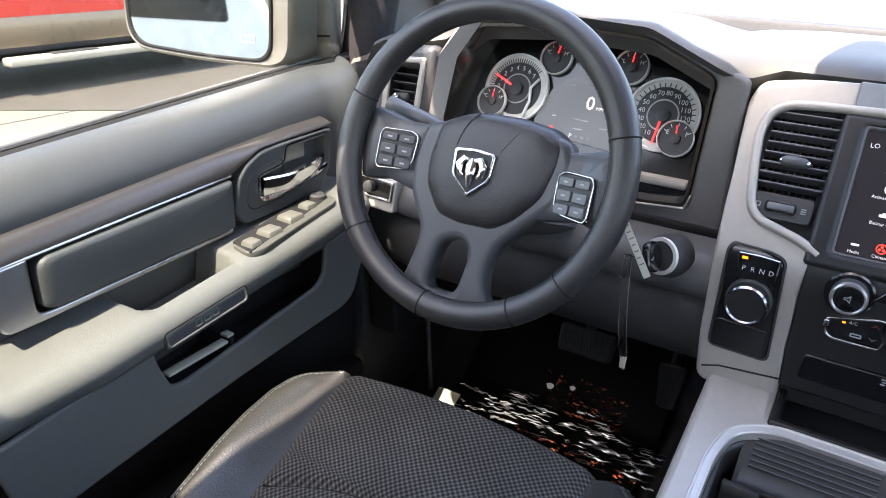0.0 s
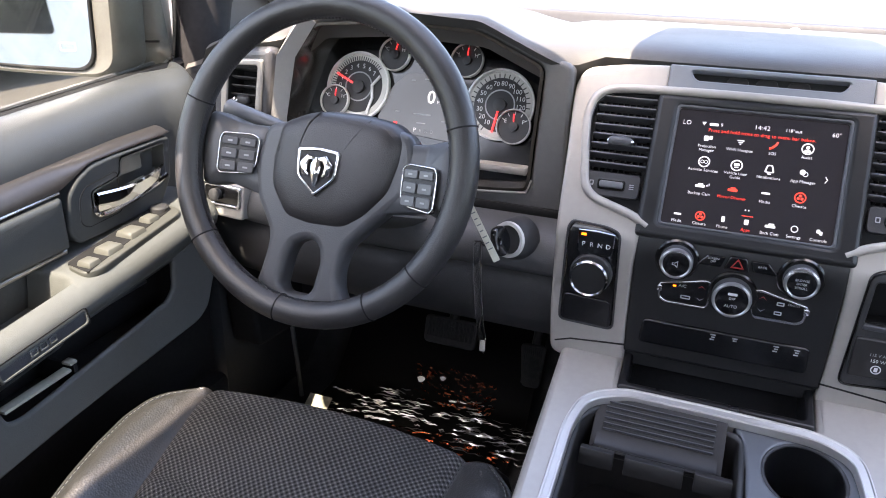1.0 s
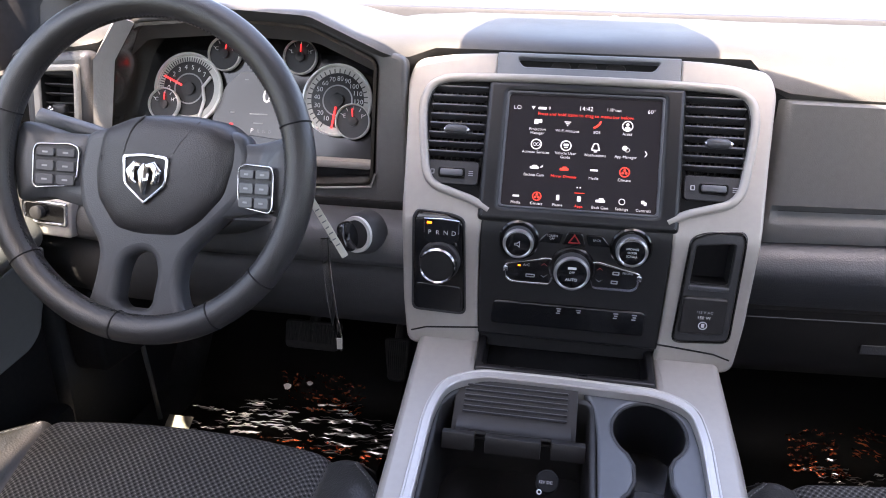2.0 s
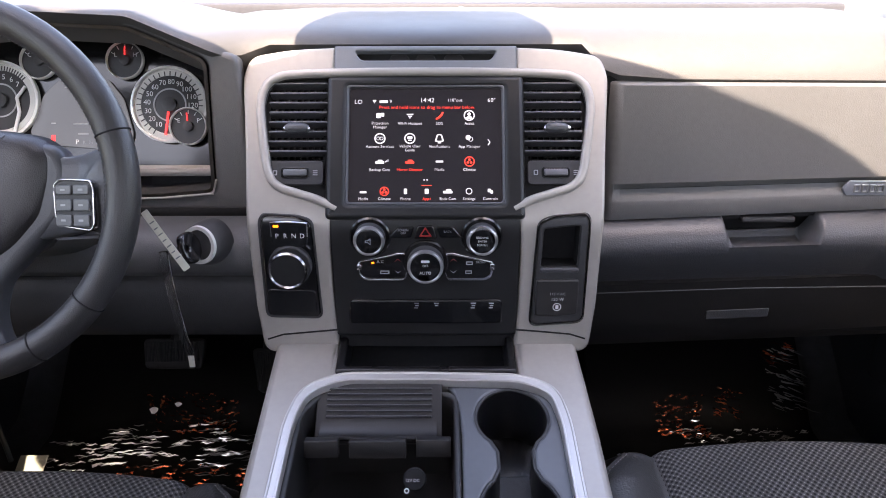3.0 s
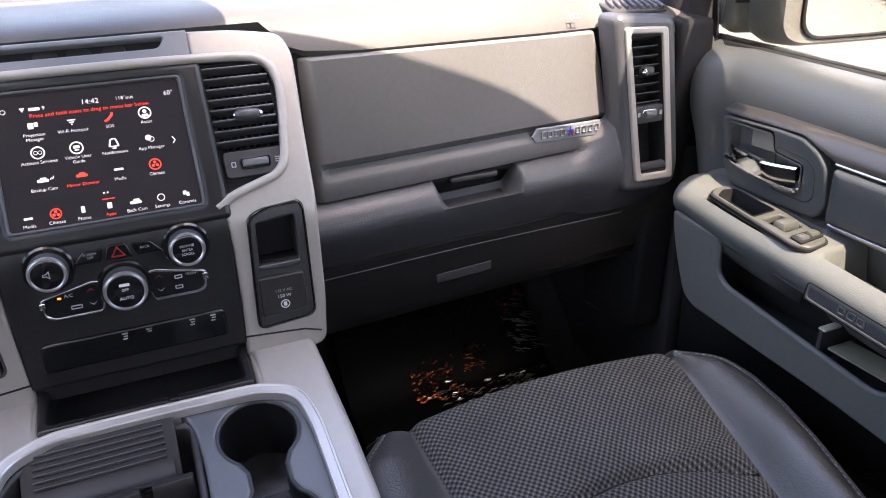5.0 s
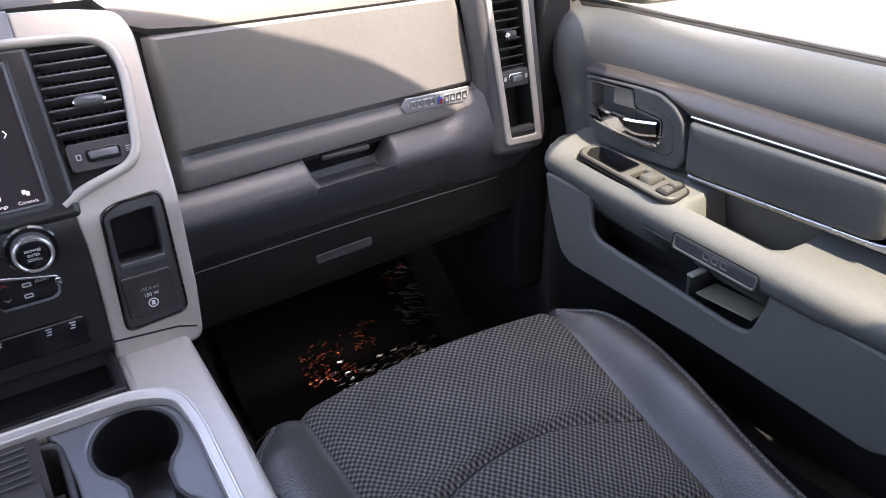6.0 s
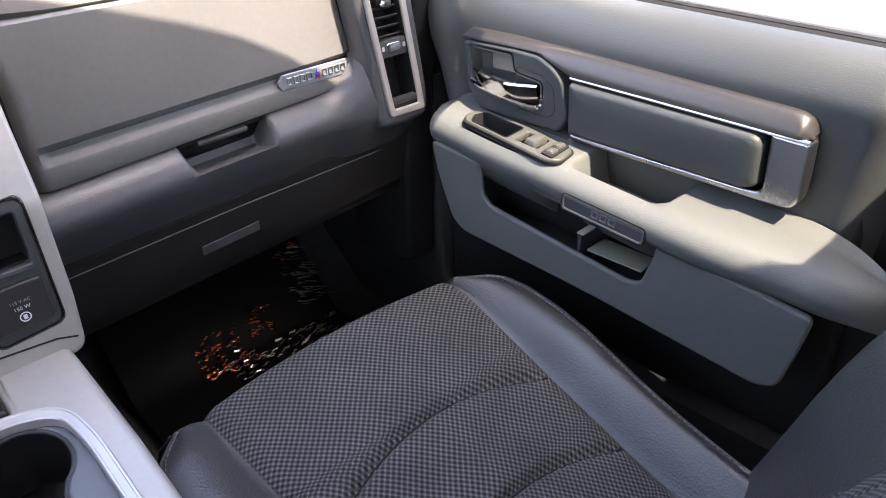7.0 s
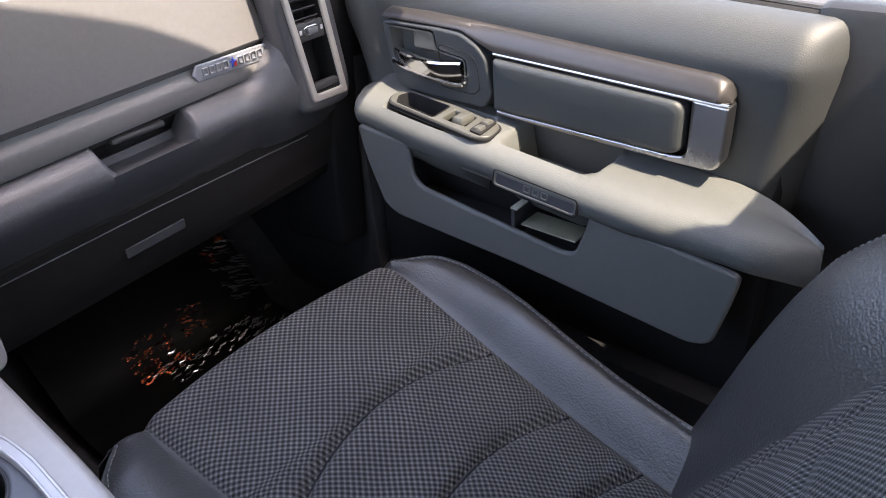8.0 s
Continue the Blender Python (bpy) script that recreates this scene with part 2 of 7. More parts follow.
def part(name, shape, material, parent=None, label="", angle=35):
    """Links a bmesh or mesh, in world coordinates, as one mesh object under parent."""
    if isinstance(shape, bmesh.types.BMesh):
        bmesh.ops.recalc_face_normals(shape, faces=shape.faces)
        me = bpy.data.meshes.new(name)
        shape.to_mesh(me)
        shape.free()
    else:
        me = shape
    finish(me, material, angle)
    ob = new(name, me)
    if parent is not None:
        ob.parent = parent
        off = parent.location.copy()
        if parent.parent is not None:
            off += parent.parent.location
        if off.length > 0:
            me.transform(Matrix.Translation(-off))
    return tagged(ob, label)


def frame_at(o, u, v):
    """Axes u (right), v (up) and their normal, at o."""
    u, v = Vector(u).normalized(), Vector(v)
    n = u.cross(v).normalized()
    v = n.cross(u)
    m = Matrix.Identity(4)
    for i, a in enumerate((u, v, n)):
        m[0][i], m[1][i], m[2][i] = a
    m.translation = o
    return m


def rnd(pts, r=0.01, n=5):
    """A polygon with its corners rounded; r: one radius, or one for each corner."""
    out, k = [], len(pts)
    rs = r if isinstance(r, (list, tuple)) else [r] * k
    for i in range(k):
        p, a, b = Vector(pts[i]), Vector(pts[i - 1]), Vector(pts[(i + 1) % k])
        da, db = (a - p), (b - p)
        c = min(rs[i], da.length * 0.45, db.length * 0.45)
        if c < 1e-5:
            out.append(tuple(p))
            continue
        p0, p1 = p + da.normalized() * c, p + db.normalized() * c
        for j in range(n + 1):
            t = j / n
            out.append(tuple(p0 * (1 - t) ** 2 + p * 2 * t * (1 - t) + p1 * t * t))
    return out


def rect(x0, y0, x1, y1, r=0.004, n=4):
    return rnd([(x0, y0), (x1, y0), (x1, y1), (x0, y1)], r, n)


def circle(cx, cy, r, n=32):
    return [(cx + r * math.cos(2 * math.pi * i / n), cy + r * math.sin(2 * math.pi * i / n)) for i in range(n)]


def plate(loops, depth=0.004, bevel=0.001, m=None, res=2):
    """A flat plate with holes (loops after the first), its face at w = 0 and its body behind it."""
    cu = bpy.data.curves.new("plate", "CURVE")
    cu.dimensions, cu.fill_mode = "2D", "BOTH"
    bevel = min(bevel, depth * 0.45)
    cu.extrude, cu.bevel_depth, cu.bevel_resolution, cu.offset = depth / 2 - bevel, bevel, res, -bevel
    for loop in loops:
        sp = cu.splines.new("POLY")
        sp.points.add(len(loop) - 1)
        for q, (x, y) in zip(sp.points, loop):
            q.co = (x, y, 0, 1)
        sp.use_cyclic_u = True
    ob = bpy.data.objects.new("plate", cu)
    me = bpy.data.meshes.new_from_object(ob)
    bpy.data.objects.remove(ob)
    bpy.data.curves.remove(cu)
    me.transform(Matrix.Translation((0, 0, -depth / 2)))
    if m is not None:
        me.transform(m)
    return me


def box(c, s, bevel=0.004, m=None, seg=2, taper=None):
    bm = bmesh.new()
    bmesh.ops.create_cube(bm, size=1)
    for v in bm.verts:
        k = 1.0
        if taper and v.co.z > 0:
            k = taper
        v.co = Vector((v.co.x * s[0] * k, v.co.y * s[1] * k, v.co.z * s[2]))
    if bevel:
        bmesh.ops.bevel(bm, geom=list(bm.edges), offset=min(bevel, min(s) * 0.45), segments=seg, profile=0.5, affect="EDGES")
    bm.transform(Matrix.Translation(c))
    if m is not None:
        bm.transform(m)
    return bm


def lathe(profile, n=40, m=None, cap=True):
    """Turns (radius, height) about the local z axis."""
    bm = bmesh.new()
    rings = []
    for r, h in profile:
        rings.append([bm.verts.new((r * math.cos(2 * math.pi * i / n), r * math.sin(2 * math.pi * i / n), h)) for i in range(n)])
    for a, b in zip(rings, rings[1:]):
        for i in range(n):
            bm.faces.new((a[i], a[(i + 1) % n], b[(i + 1) % n], b[i]))
    if cap:
        bm.faces.new(rings[-1])
        bm.faces.new(list(reversed(rings[0])))
    if m is not None:
        bm.transform(m)
    return bm


def grid(rows, closed=False):
    """A sheet through rows of points."""
    bm = bmesh.new()
    vs = [[bm.verts.new(p) for p in row] for row in rows]
    k = len(rows[0])
    for a, b in zip(vs, vs[1:]):
        for i in range(k if closed else k - 1):
            j = (i + 1) % k
            bm.faces.new((a[i], a[j], b[j], b[i]))
    return bm


def thicken(bm, t):
    """Gives a sheet a body of thickness t."""
    bmesh.ops.recalc_face_normals(bm, faces=bm.faces)
    bmesh.ops.solidify(bm, geom=list(bm.faces), thickness=t)
    return bm


def tube(pts, r, closed=False, n=12, flat=1.0, up=(0, 0, 1)):
    """A round bar along points; r: one radius or one a point; flat squashes it along up."""
    pts = [Vector(p) for p in pts]
    k = len(pts)
    bm = bmesh.new()
    rings = []
    for i, p in enumerate(pts):
        a = pts[i - 1] if (i or closed) else pts[0]
        b = pts[(i + 1) % k] if (i < k - 1 or closed) else pts[-1]
        t = (b - a).normalized()
        s = t.cross(Vector(up))
        if s.length < 1e-4:
            s = t.cross(Vector((1, 0, 0)))
        s.normalize()
        w = s.cross(t)
        rr = r[i] if isinstance(r, (list, tuple)) else r
        rings.append([bm.verts.new(p + s * rr * math.cos(2 * math.pi * j / n) + w * rr * flat * math.sin(2 * math.pi * j / n)) for j in range(n)])
    for i in range(k if closed else k - 1):
        a, b = rings[i], rings[(i + 1) % k]
        for j in range(n):
            bm.faces.new((a[j], a[(j + 1) % n], b[(j + 1) % n], b[j]))
    if not closed:
        bm.faces.new(rings[-1])
        bm.faces.new(list(reversed(rings[0])))
    return bm


def words(text, size, m=None, depth=0.0002, align="CENTER", wide=1.0, thin=0.012):
    """Lettering in the built-in font, centred on its origin; thin trims the strokes."""
    cu = bpy.data.curves.new("words", "FONT")
    cu.body, cu.size, cu.align_x, cu.align_y, cu.extrude, cu.resolution_u, cu.offset = text, size, align, "CENTER", depth, 2, -size * thin
    ob = bpy.data.objects.new("words", cu)
    me = bpy.data.meshes.new_from_object(ob)
    bpy.data.objects.remove(ob)
    bpy.data.curves.remove(cu)
    me.transform(Matrix.Diagonal((wide, 1, 1, 1)))
    if m is not None:
        me.transform(m)
    return me


def smooth_line(pts, n=8):
    """A Catmull-Rom curve through points."""
    ps = [Vector(p) for p in pts]
    ps = [ps[0] * 2 - ps[1]] + ps + [ps[-1] * 2 - ps[-2]]
    out = []
    for i in range(1, len(ps) - 2):
        a, b, c, d = ps[i - 1:i + 3]
        for j in range(n):
            t = j / n
            out.append(0.5 * (2 * b + (c - a) * t + (2 * a - 5 * b + 4 * c - d) * t * t + (3 * b - a - 3 * c + d) * t ** 3))
    out.append(ps[-2])
    return out


def lerp(x, xs, ys):
    return float(np.interp(x, xs, ys))


def ease(x):
    x = max(0.0, min(1.0, x))
    return x * x * (3 - 2 * x)

# ---- the cab's shell ----
FLOOR = 0.10


def structure(name, shape, material, label, category, angle=35):
    ob = part(name, shape, material, None, label, angle)
    return tagged(ob, label, category, "", "structure")


# floor with a raised tunnel, running up into the toe board
rows = []
for x in np.linspace(-0.84, 0.84, 43):
    tun = 0.14 * ease((0.27 - abs(x)) / 0.06)
    rows.append([(x, y, FLOOR + max(tun, lerp(y, [-1.9, 0.34, 0.62, 0.70], [0, 0, 0.26, 0.62])))
                 for y in np.linspace(-1.9, 0.70, 53)])
structure("floor", thicken(grid(rows), 0.02), CARPET, "black carpeted cab floor rising to the toe board", "floor", 60)
for s in (-1, 1):
    side = "left" if s < 0 else "right"
    structure("wall_kick_" + side, box((s * 0.838, 0.38, 0.34), (0.04, 0.62, 0.56), 0.01), BLACK, "black plastic kick panel beside the footwell", "wall")
    structure("wall_sill_" + side, box((s * 0.80, -0.85, 0.18), (0.05, 1.75, 0.20), 0.015), BLACKPAINT, "black plastic door sill trim", "wall")
structure("wall_firewall", box((0, 0.73, 0.50), (1.68, 0.05, 0.72), 0.01), BLACK, "black firewall behind the dashboard", "wall")
structure("wall_rear", box((0, -1.92, 0.60), (1.70, 0.05, 1.06), 0.02), BLACK, "dark rear wall of the cab", "wall")

# roof: its front edge bows forward in the middle
def header_y(x):
    return 0.055 * ease((-x - 0.25) / 0.15) + 0.06 * ease((-x - 0.46) / 0.08) + lerp(abs(x), [0, 0.16, 0.25, 0.30, 0.373, 0.451, 0.507, 0.562, 0.63, 0.70], [-0.215, -0.222, -0.243, -0.257, -0.266, -0.276, -0.287, -0.300, -0.322, -0.36])


def roof_z(x):
    return 1.345 - 0.10 * (abs(x) / 0.66) ** 3


rows = []
for x in np.linspace(-0.637, 0.692, 67):
    rows.append([(x, lerp(t, [0, 1], [header_y(x - 0.042), -1.95]), roof_z(x) + 0.03 * math.sin(math.pi * t)) for t in np.linspace(0, 1, 14)])
structure("ceiling", thicken(grid(rows), 0.03), HEADLINER, "pale cloth headliner under the cab roof", "ceiling", 60)


def pillar(name, a, b, w, d, material, label):
    return structure(name, tube([Vector(a).lerp(Vector(b), t) for t in np.linspace(0, 1, 6)], [w] * 6, n=14, flat=d), material, label, "pillar")


for s in (-1, 1):
    side = "left" if s < 0 else "right"
    pillar("a_pillar_" + side, (s * 0.90, 0.66, 0.80), (s * 0.65, -0.44, 1.27), 0.050, 1.4, PILLAR, "beige grey plastic windscreen pillar trim")
    structure("b_pillar_" + side, tube([(s * 0.865, -0.825, 0.10), (s * 0.862, -0.825, 0.60), (s * 0.85, -0.845, 0.80), (s * 0.825, -0.90, 0.90), (s * 0.78, -0.95 - 0.02 * (s < 0), 1.0), (s * 0.70, -1.025 - 0.070 * (s < 0), 1.16), (s * 0.66, -1.02 - 0.070 * (s < 0), 1.28)], [0.145, 0.145, 0.14, 0.13, 0.12, 0.11, 0.11], n=16, flat=0.55, up=(1, 0, 0)), BIN, "black plastic door pillar trim", "pillar")
    structure("wall_jamb_" + side, box((s * 0.868, -0.654, 0.44), (0.045, 0.166, 0.64), 0.012), BIN, "black trim between the door and its rear pillar", "wall")
    structure("pillar_foot_" + side, tube([(s * 0.845, 0.115, 0.56), (s * 0.846, 0.120, 0.80), (s * 0.838, 0.130, 0.90), (s * 0.80, 0.17, 1.0)], [0.045, 0.042, 0.045, 0.05], n=14), BLACKPAINT, "dark lower end of the windscreen pillar", "pillar")
    structure("pillar_cheek_" + side, thicken(grid([[(s * lerp(k, [0, 1], [0.858, 0.794 + 0.106 * t]), lerp(k, [0, 1], [0.12 + 0.52 * t, 0.17 + 0.47 * t]), lerp(k, [0, 1], [0.76, 1.0 - 0.19 * t])) for k in np.linspace(0, 1, 6)] for t in np.linspace(0, 1, 8)]), 0.012), PILLAR_LOW, "grey plastic trim at the foot of the windscreen pillar", "pillar", 60)
    structure("wall_rear_side_" + side, box((s * 0.80, -1.40, 0.56), (0.06, 1.06, 0.80), 0.02), BLACK, "dark rear side panel of the cab", "wall")

# dark glass round the rear of the cab
structure("window_rear", box((0, -1.93, 1.20), (1.36, 0.006, 0.30), 0), PRIVACY, "dark privacy glass in the rear wall", "window")
for s in (-1, 1):
    side = "left" if s < 0 else "right"
    structure("window_side_rear_" + side, grid([[(s * (0.83 - 0.17 * t), y, 0.90 + 0.40 * t) for y in (-1.0, -1.94)] for t in (0, 1)]), PRIVACY, "dark privacy glass in the rear side", "window")

# windscreen
ws = grid([[(x, lerp(t, [0, 1], [0.83 - 0.20 * (x / 0.85) ** 2, header_y(x * 0.78) - 0.01]), lerp(t, [0, 1], [0.83, roof_z(x * 0.78) + 0.005]))
            if t > 0 else (x, 0.83 - 0.20 * (x / 0.85) ** 2, 0.83) for x in np.linspace(-0.85, 0.85, 25)] for t in np.linspace(0, 1, 5)])
for v in ws.verts:
    k = (v.co.z - 0.83) / 0.5
    v.co.x *= 1 - 0.22 * k
structure("windshield", thicken(ws, 0.005), GLASS, "clear laminated windscreen glass", "window", 60)

# unseen rear-view mirror, its wide windscreen mount added to shade the dash top's middle
rv = thing("rear_view_mirror", "unseen black rear-view mirror on a wide housing added to shade the dash top", "mirror")
part("shade_housing", plate([rnd([(-0.135, -0.06), (0.125, -0.06), (0.155, 0.30), (-0.165, 0.30)], 0.03)], 0.03, 0.008,
                             frame_at((0.0, 0.075, 1.150), (1, 0, 0), (0, -0.835, 0.37))), BLACK, rv)
part("mirror_shell", box((0, 0.02, 1.115), (0.25, 0.035, 0.055), 0.016), BLACK, rv)
part("mirror_face", plate([rect(-0.115, -0.022, 0.115, 0.022, 0.015)], 0.003, 0.0005, frame_at((0, 0.0005, 1.115), (1, 0, 0), (0, 0, 1))), MIRROR, rv, "mirror glass")

# ---- dashboard ----
dash = thing("dashboard", "charcoal soft-vinyl dashboard with sunlit top and silver trim", "dashboard")


def edge_of(x):
    """The dash top's rear edge: y and z at x."""
    xs = [-0.80, -0.755, -0.735, -0.650, -0.625, -0.600, -0.575, -0.46, -0.34, -0.250, -0.235, -0.222, -0.19, 0.19, 0.222, 0.30, 0.55, 0.635, 0.66, 0.72, 0.84]
    ys = [0.03, 0.00, 0.00, 0.010, 0.020, 0.025, 0.025, 0.020, 0.02, 0.020, 0.030, 0.045, 0.070, 0.070, 0.050, 0.050, 0.050, 0.055, 0.04, 0.03, 0.05]
    zs = [0.700, 0.808, 0.845, 0.850, 0.855, 0.872, 0.892, 0.902, 0.896, 0.857, 0.850, 0.848, 0.858, 0.858, 0.825, 0.819, 0.817, 0.816, 0.822, 0.815, 0.77]
    return lerp(x, xs, ys), lerp(x, xs, zs)


rows = []
for x in np.concatenate([np.linspace(-0.84, -0.66, 10), np.linspace(-0.655, -0.20, 48), np.linspace(-0.19, 0.19, 16), np.linspace(0.20, 0.60, 24), np.linspace(0.61, 0.84, 16)]):
    ye, ze = edge_of(x)
    hood = max(0.0, ze - 0.862)
    top = 0.872 - 0.05 * ease((abs(x) - 0.60) / 0.24)
    row = []
    for t in np.linspace(0, 1, 30):
        y = ye + (0.80 - 0.17 * (abs(x) / 0.84) ** 2 - ye) * t ** 1.6
        d = y - ye
        z = ze + (max(top, ze) - ze) * (1 - math.exp(-d / 0.035)) + 0.006 * (1 - math.exp(-d / 0.006)) - hood * ease((d - 0.12) / 0.30) * 0.8 - 0.045 * ease((d - 0.25) / 0.5)
        row.append((x, y, z))
    rows.append([(x, ye + 0.03, ze - 0.035), (x, ye + 0.006, ze - 0.006)] + row)
part("top_pad", thicken(grid(rows), 0.012), DASH_TOP, dash, "sunlit soft vinyl dash top", 50)

part("core", box((0, 0.36, 0.62), (1.56, 0.54, 0.36), 0.02), BLACKPAINT, dash, "dark structure inside the dash")

# speaker grille and a sun sensor on the dash top
gr = thing("speaker_grille", "ribbed plastic speaker grille set in the dash top", "speaker grille")
part("grille_plate", plate([rnd([(-0.13, -0.02), (0.13, -0.02), (0.155, 0.04), (-0.155, 0.04)], 0.012)], 0.012, 0.002, frame_at((0.0, 0.52, 0.856), (1, 0, 0), (0, 1, -0.05))), DASH, gr)
for i in range(46):
    part("grille_rib", box((-0.115 + i * 0.0051, 0.53, 0.858), (0.0022, 0.05, 0.004), 0.0006, seg=1), DASH_LOW, gr)
sn = thing("sun_sensor", "small clear dome light sensor on the dash top", "sensor")
part("dome", lathe([(0.010, 0), (0.010, 0.004), (0.007, 0.010), (0.002, 0.012)], 20, Matrix.Translation((0.055, 0.60, 0.849))), GREY_INK, sn)

# centre stack: u across, v up along its bent face, w out of it
STACK_O = Vector((0, -0.034, 0.694))


def stack_angle(v):
    return radians(2 + 29 * ease((v + 0.05) / 0.05))


_sv = np.linspace(-0.26, 0.26, 1041)
_sa = np.array([stack_angle(v) for v in _sv])
_sy = np.concatenate([[0], np.cumsum(np.sin(_sa[:-1]) * np.diff(_sv))])
_sz = np.concatenate([[0], np.cumsum(np.cos(_sa[:-1]) * np.diff(_sv))])
_sy -= np.interp(0, _sv, _sy)
_sz -= np.interp(0, _sv, _sz)


def on_stack(u, v, w=0.0):
    a = stack_angle(v)
    return Vector((u, STACK_O.y + float(np.interp(v, _sv, _sy)) - w * math.cos(a), STACK_O.z + float(np.interp(v, _sv, _sz)) + w * math.sin(a)))


def stack_frame(u, v, w=0.0):
    a = stack_angle(v)
    return frame_at(on_stack(u, v, w), (1, 0, 0), (0, math.sin(a), math.cos(a)))


def bend(me, w=0.0):
    """Lays a flat mesh on the stack's bent face."""
    bm = bmesh.new()
    bm.from_mesh(me)
    for v in (-0.055, -0.045, -0.036, -0.028, -0.020, -0.012, -0.004, 0.004):
        bmesh.ops.bisect_plane(bm, geom=bm.verts[:] + bm.edges[:] + bm.faces[:], plane_co=(0, v, 0), plane_no=(0, 1, 0))
    for q in bm.verts:
        q.co = on_stack(q.co.x, q.co.y, q.co.z + w)
    bpy.data.meshes.remove(me)
    return bm


stk = thing("center_stack", "silver-framed centre stack with black controls", "centre stack")
OUT = [(-0.201, -0.196), (-0.2065, -0.13), (-0.208, -0.05), (-0.213, 0.06), (-0.219, 0.151), (-0.210, 0.176), (-0.16, 0.185), (0, 0.188), (0.16, 0.185), (0.210, 0.176), (0.219, 0.151), (0.213, 0.06), (0.208, -0.05), (0.2065, -0.13), (0.197, -0.196)]
V_HOLE = [[(s * x, v) for x, v in (((0.122, 0.05), (0.122, 0.148), (0.186, 0.146), (0.186, 0.05)))] for s in (-1, 1)]
part("backing", bend(plate([rnd([(x * 0.985, y * 0.985) for x, y in OUT], 0.01), *V_HOLE, [(0.137, -0.083), (0.181, -0.082), (0.182, -0.030), (0.139, -0.034)]], 0.03, 0.001), -0.006), BLACKPAINT, stk)
# silver frame: the vents and screen share one opening, the controls another below it
UP_L = [(-0.104, -0.012), (-0.125, -0.001), (-0.150, 0.007), (-0.172, 0.015), (-0.184, 0.030), (-0.190, 0.060), (-0.195, 0.095), (-0.196, 0.118), (-0.191, 0.137), (-0.178, 0.148), (-0.155, 0.1525), (-0.08, 0.155), (0, 0.1555)]
UP = UP_L + [(-x, y) for x, y in reversed(UP_L[:-1])]
half = [(-0.108, -0.196), *OUT[:7], (-0.109, 0.187), (-0.109, 0.157)] + [(-0.176, 0.151), (-0.193, 0.135), (-0.195, 0.095), (-0.186, 0.032), (-0.168, 0.013), (-0.128, 0.000), (-0.104, -0.012), (-0.110, -0.018), (-0.113, -0.06), (-0.112, -0.13)]
rr = [0.002, 0.016, 0.01, 0.01, 0.01, 0.02, 0.02, 0.03, 0, 0, 0.02, 0.015, 0.02, 0.015, 0.01, 0.01, 0.001, 0.004, 0.004, 0.004]
part("frame_side", bend(plate([rnd(half, rr)], 0.014, 0.004, res=3), 0.004), SILVER, stk, "satin silver trim frame")
part("frame_side", bend(plate([rnd([(-x, y) for x, y in reversed(half)], list(reversed(rr))), [(0.133, -0.087), (0.185, -0.086), (0.186, -0.026), (0.135, -0.030)]], 0.014, 0.004, res=3), 0.004), SILVER, stk, "satin silver trim frame")
# raised bright lip round the upper opening
lip = smooth_line([on_stack(x, y, 0.004) for x, y in UP], 6)
part("frame_lip", tube(lip, 0.0052, n=12), SILVER, stk, "rounded silver inner lip")
part("shadow_gap", tube(smooth_line([on_stack(x * 0.985, 0.07 + (y - 0.07) * 0.975, 0.001) for x, y in UP], 6), 0.003, n=8), BLACK, stk)
# grey cap with a recessed tray above the screen
cap = part("top_cap", bend(plate([rnd([(-0.1095, 0.158), (0.1095, 0.158), (0.1095, 0.188), (-0.1095, 0.188)], 0.001), rnd([(-0.078, 0.170), (0.078, 0.170), (0.086, 0.182), (-0.086, 0.182)], 0.005)], 0.014, 0.002), 0.0050), CAP_GREY, stk, "slate grey cap with a recessed tray")
part("tray_floor", bend(plate([rnd([(-0.09, 0.168), (0.09, 0.168), (0.09, 0.188), (-0.09, 0.188)], 0.001)], 0.004, 0.0005), -0.008), BLACK, stk)
for i, u in enumerate((-0.032, 0.0, 0.034)):
    part("tray_emboss", bend(plate([rnd([(u - 0.013, 0.172), (u + 0.013, 0.172), (u + 0.010, 0.181), (u - 0.010, 0.181)], 0.004)], 0.003, 0.001), -0.005), PANEL, stk)


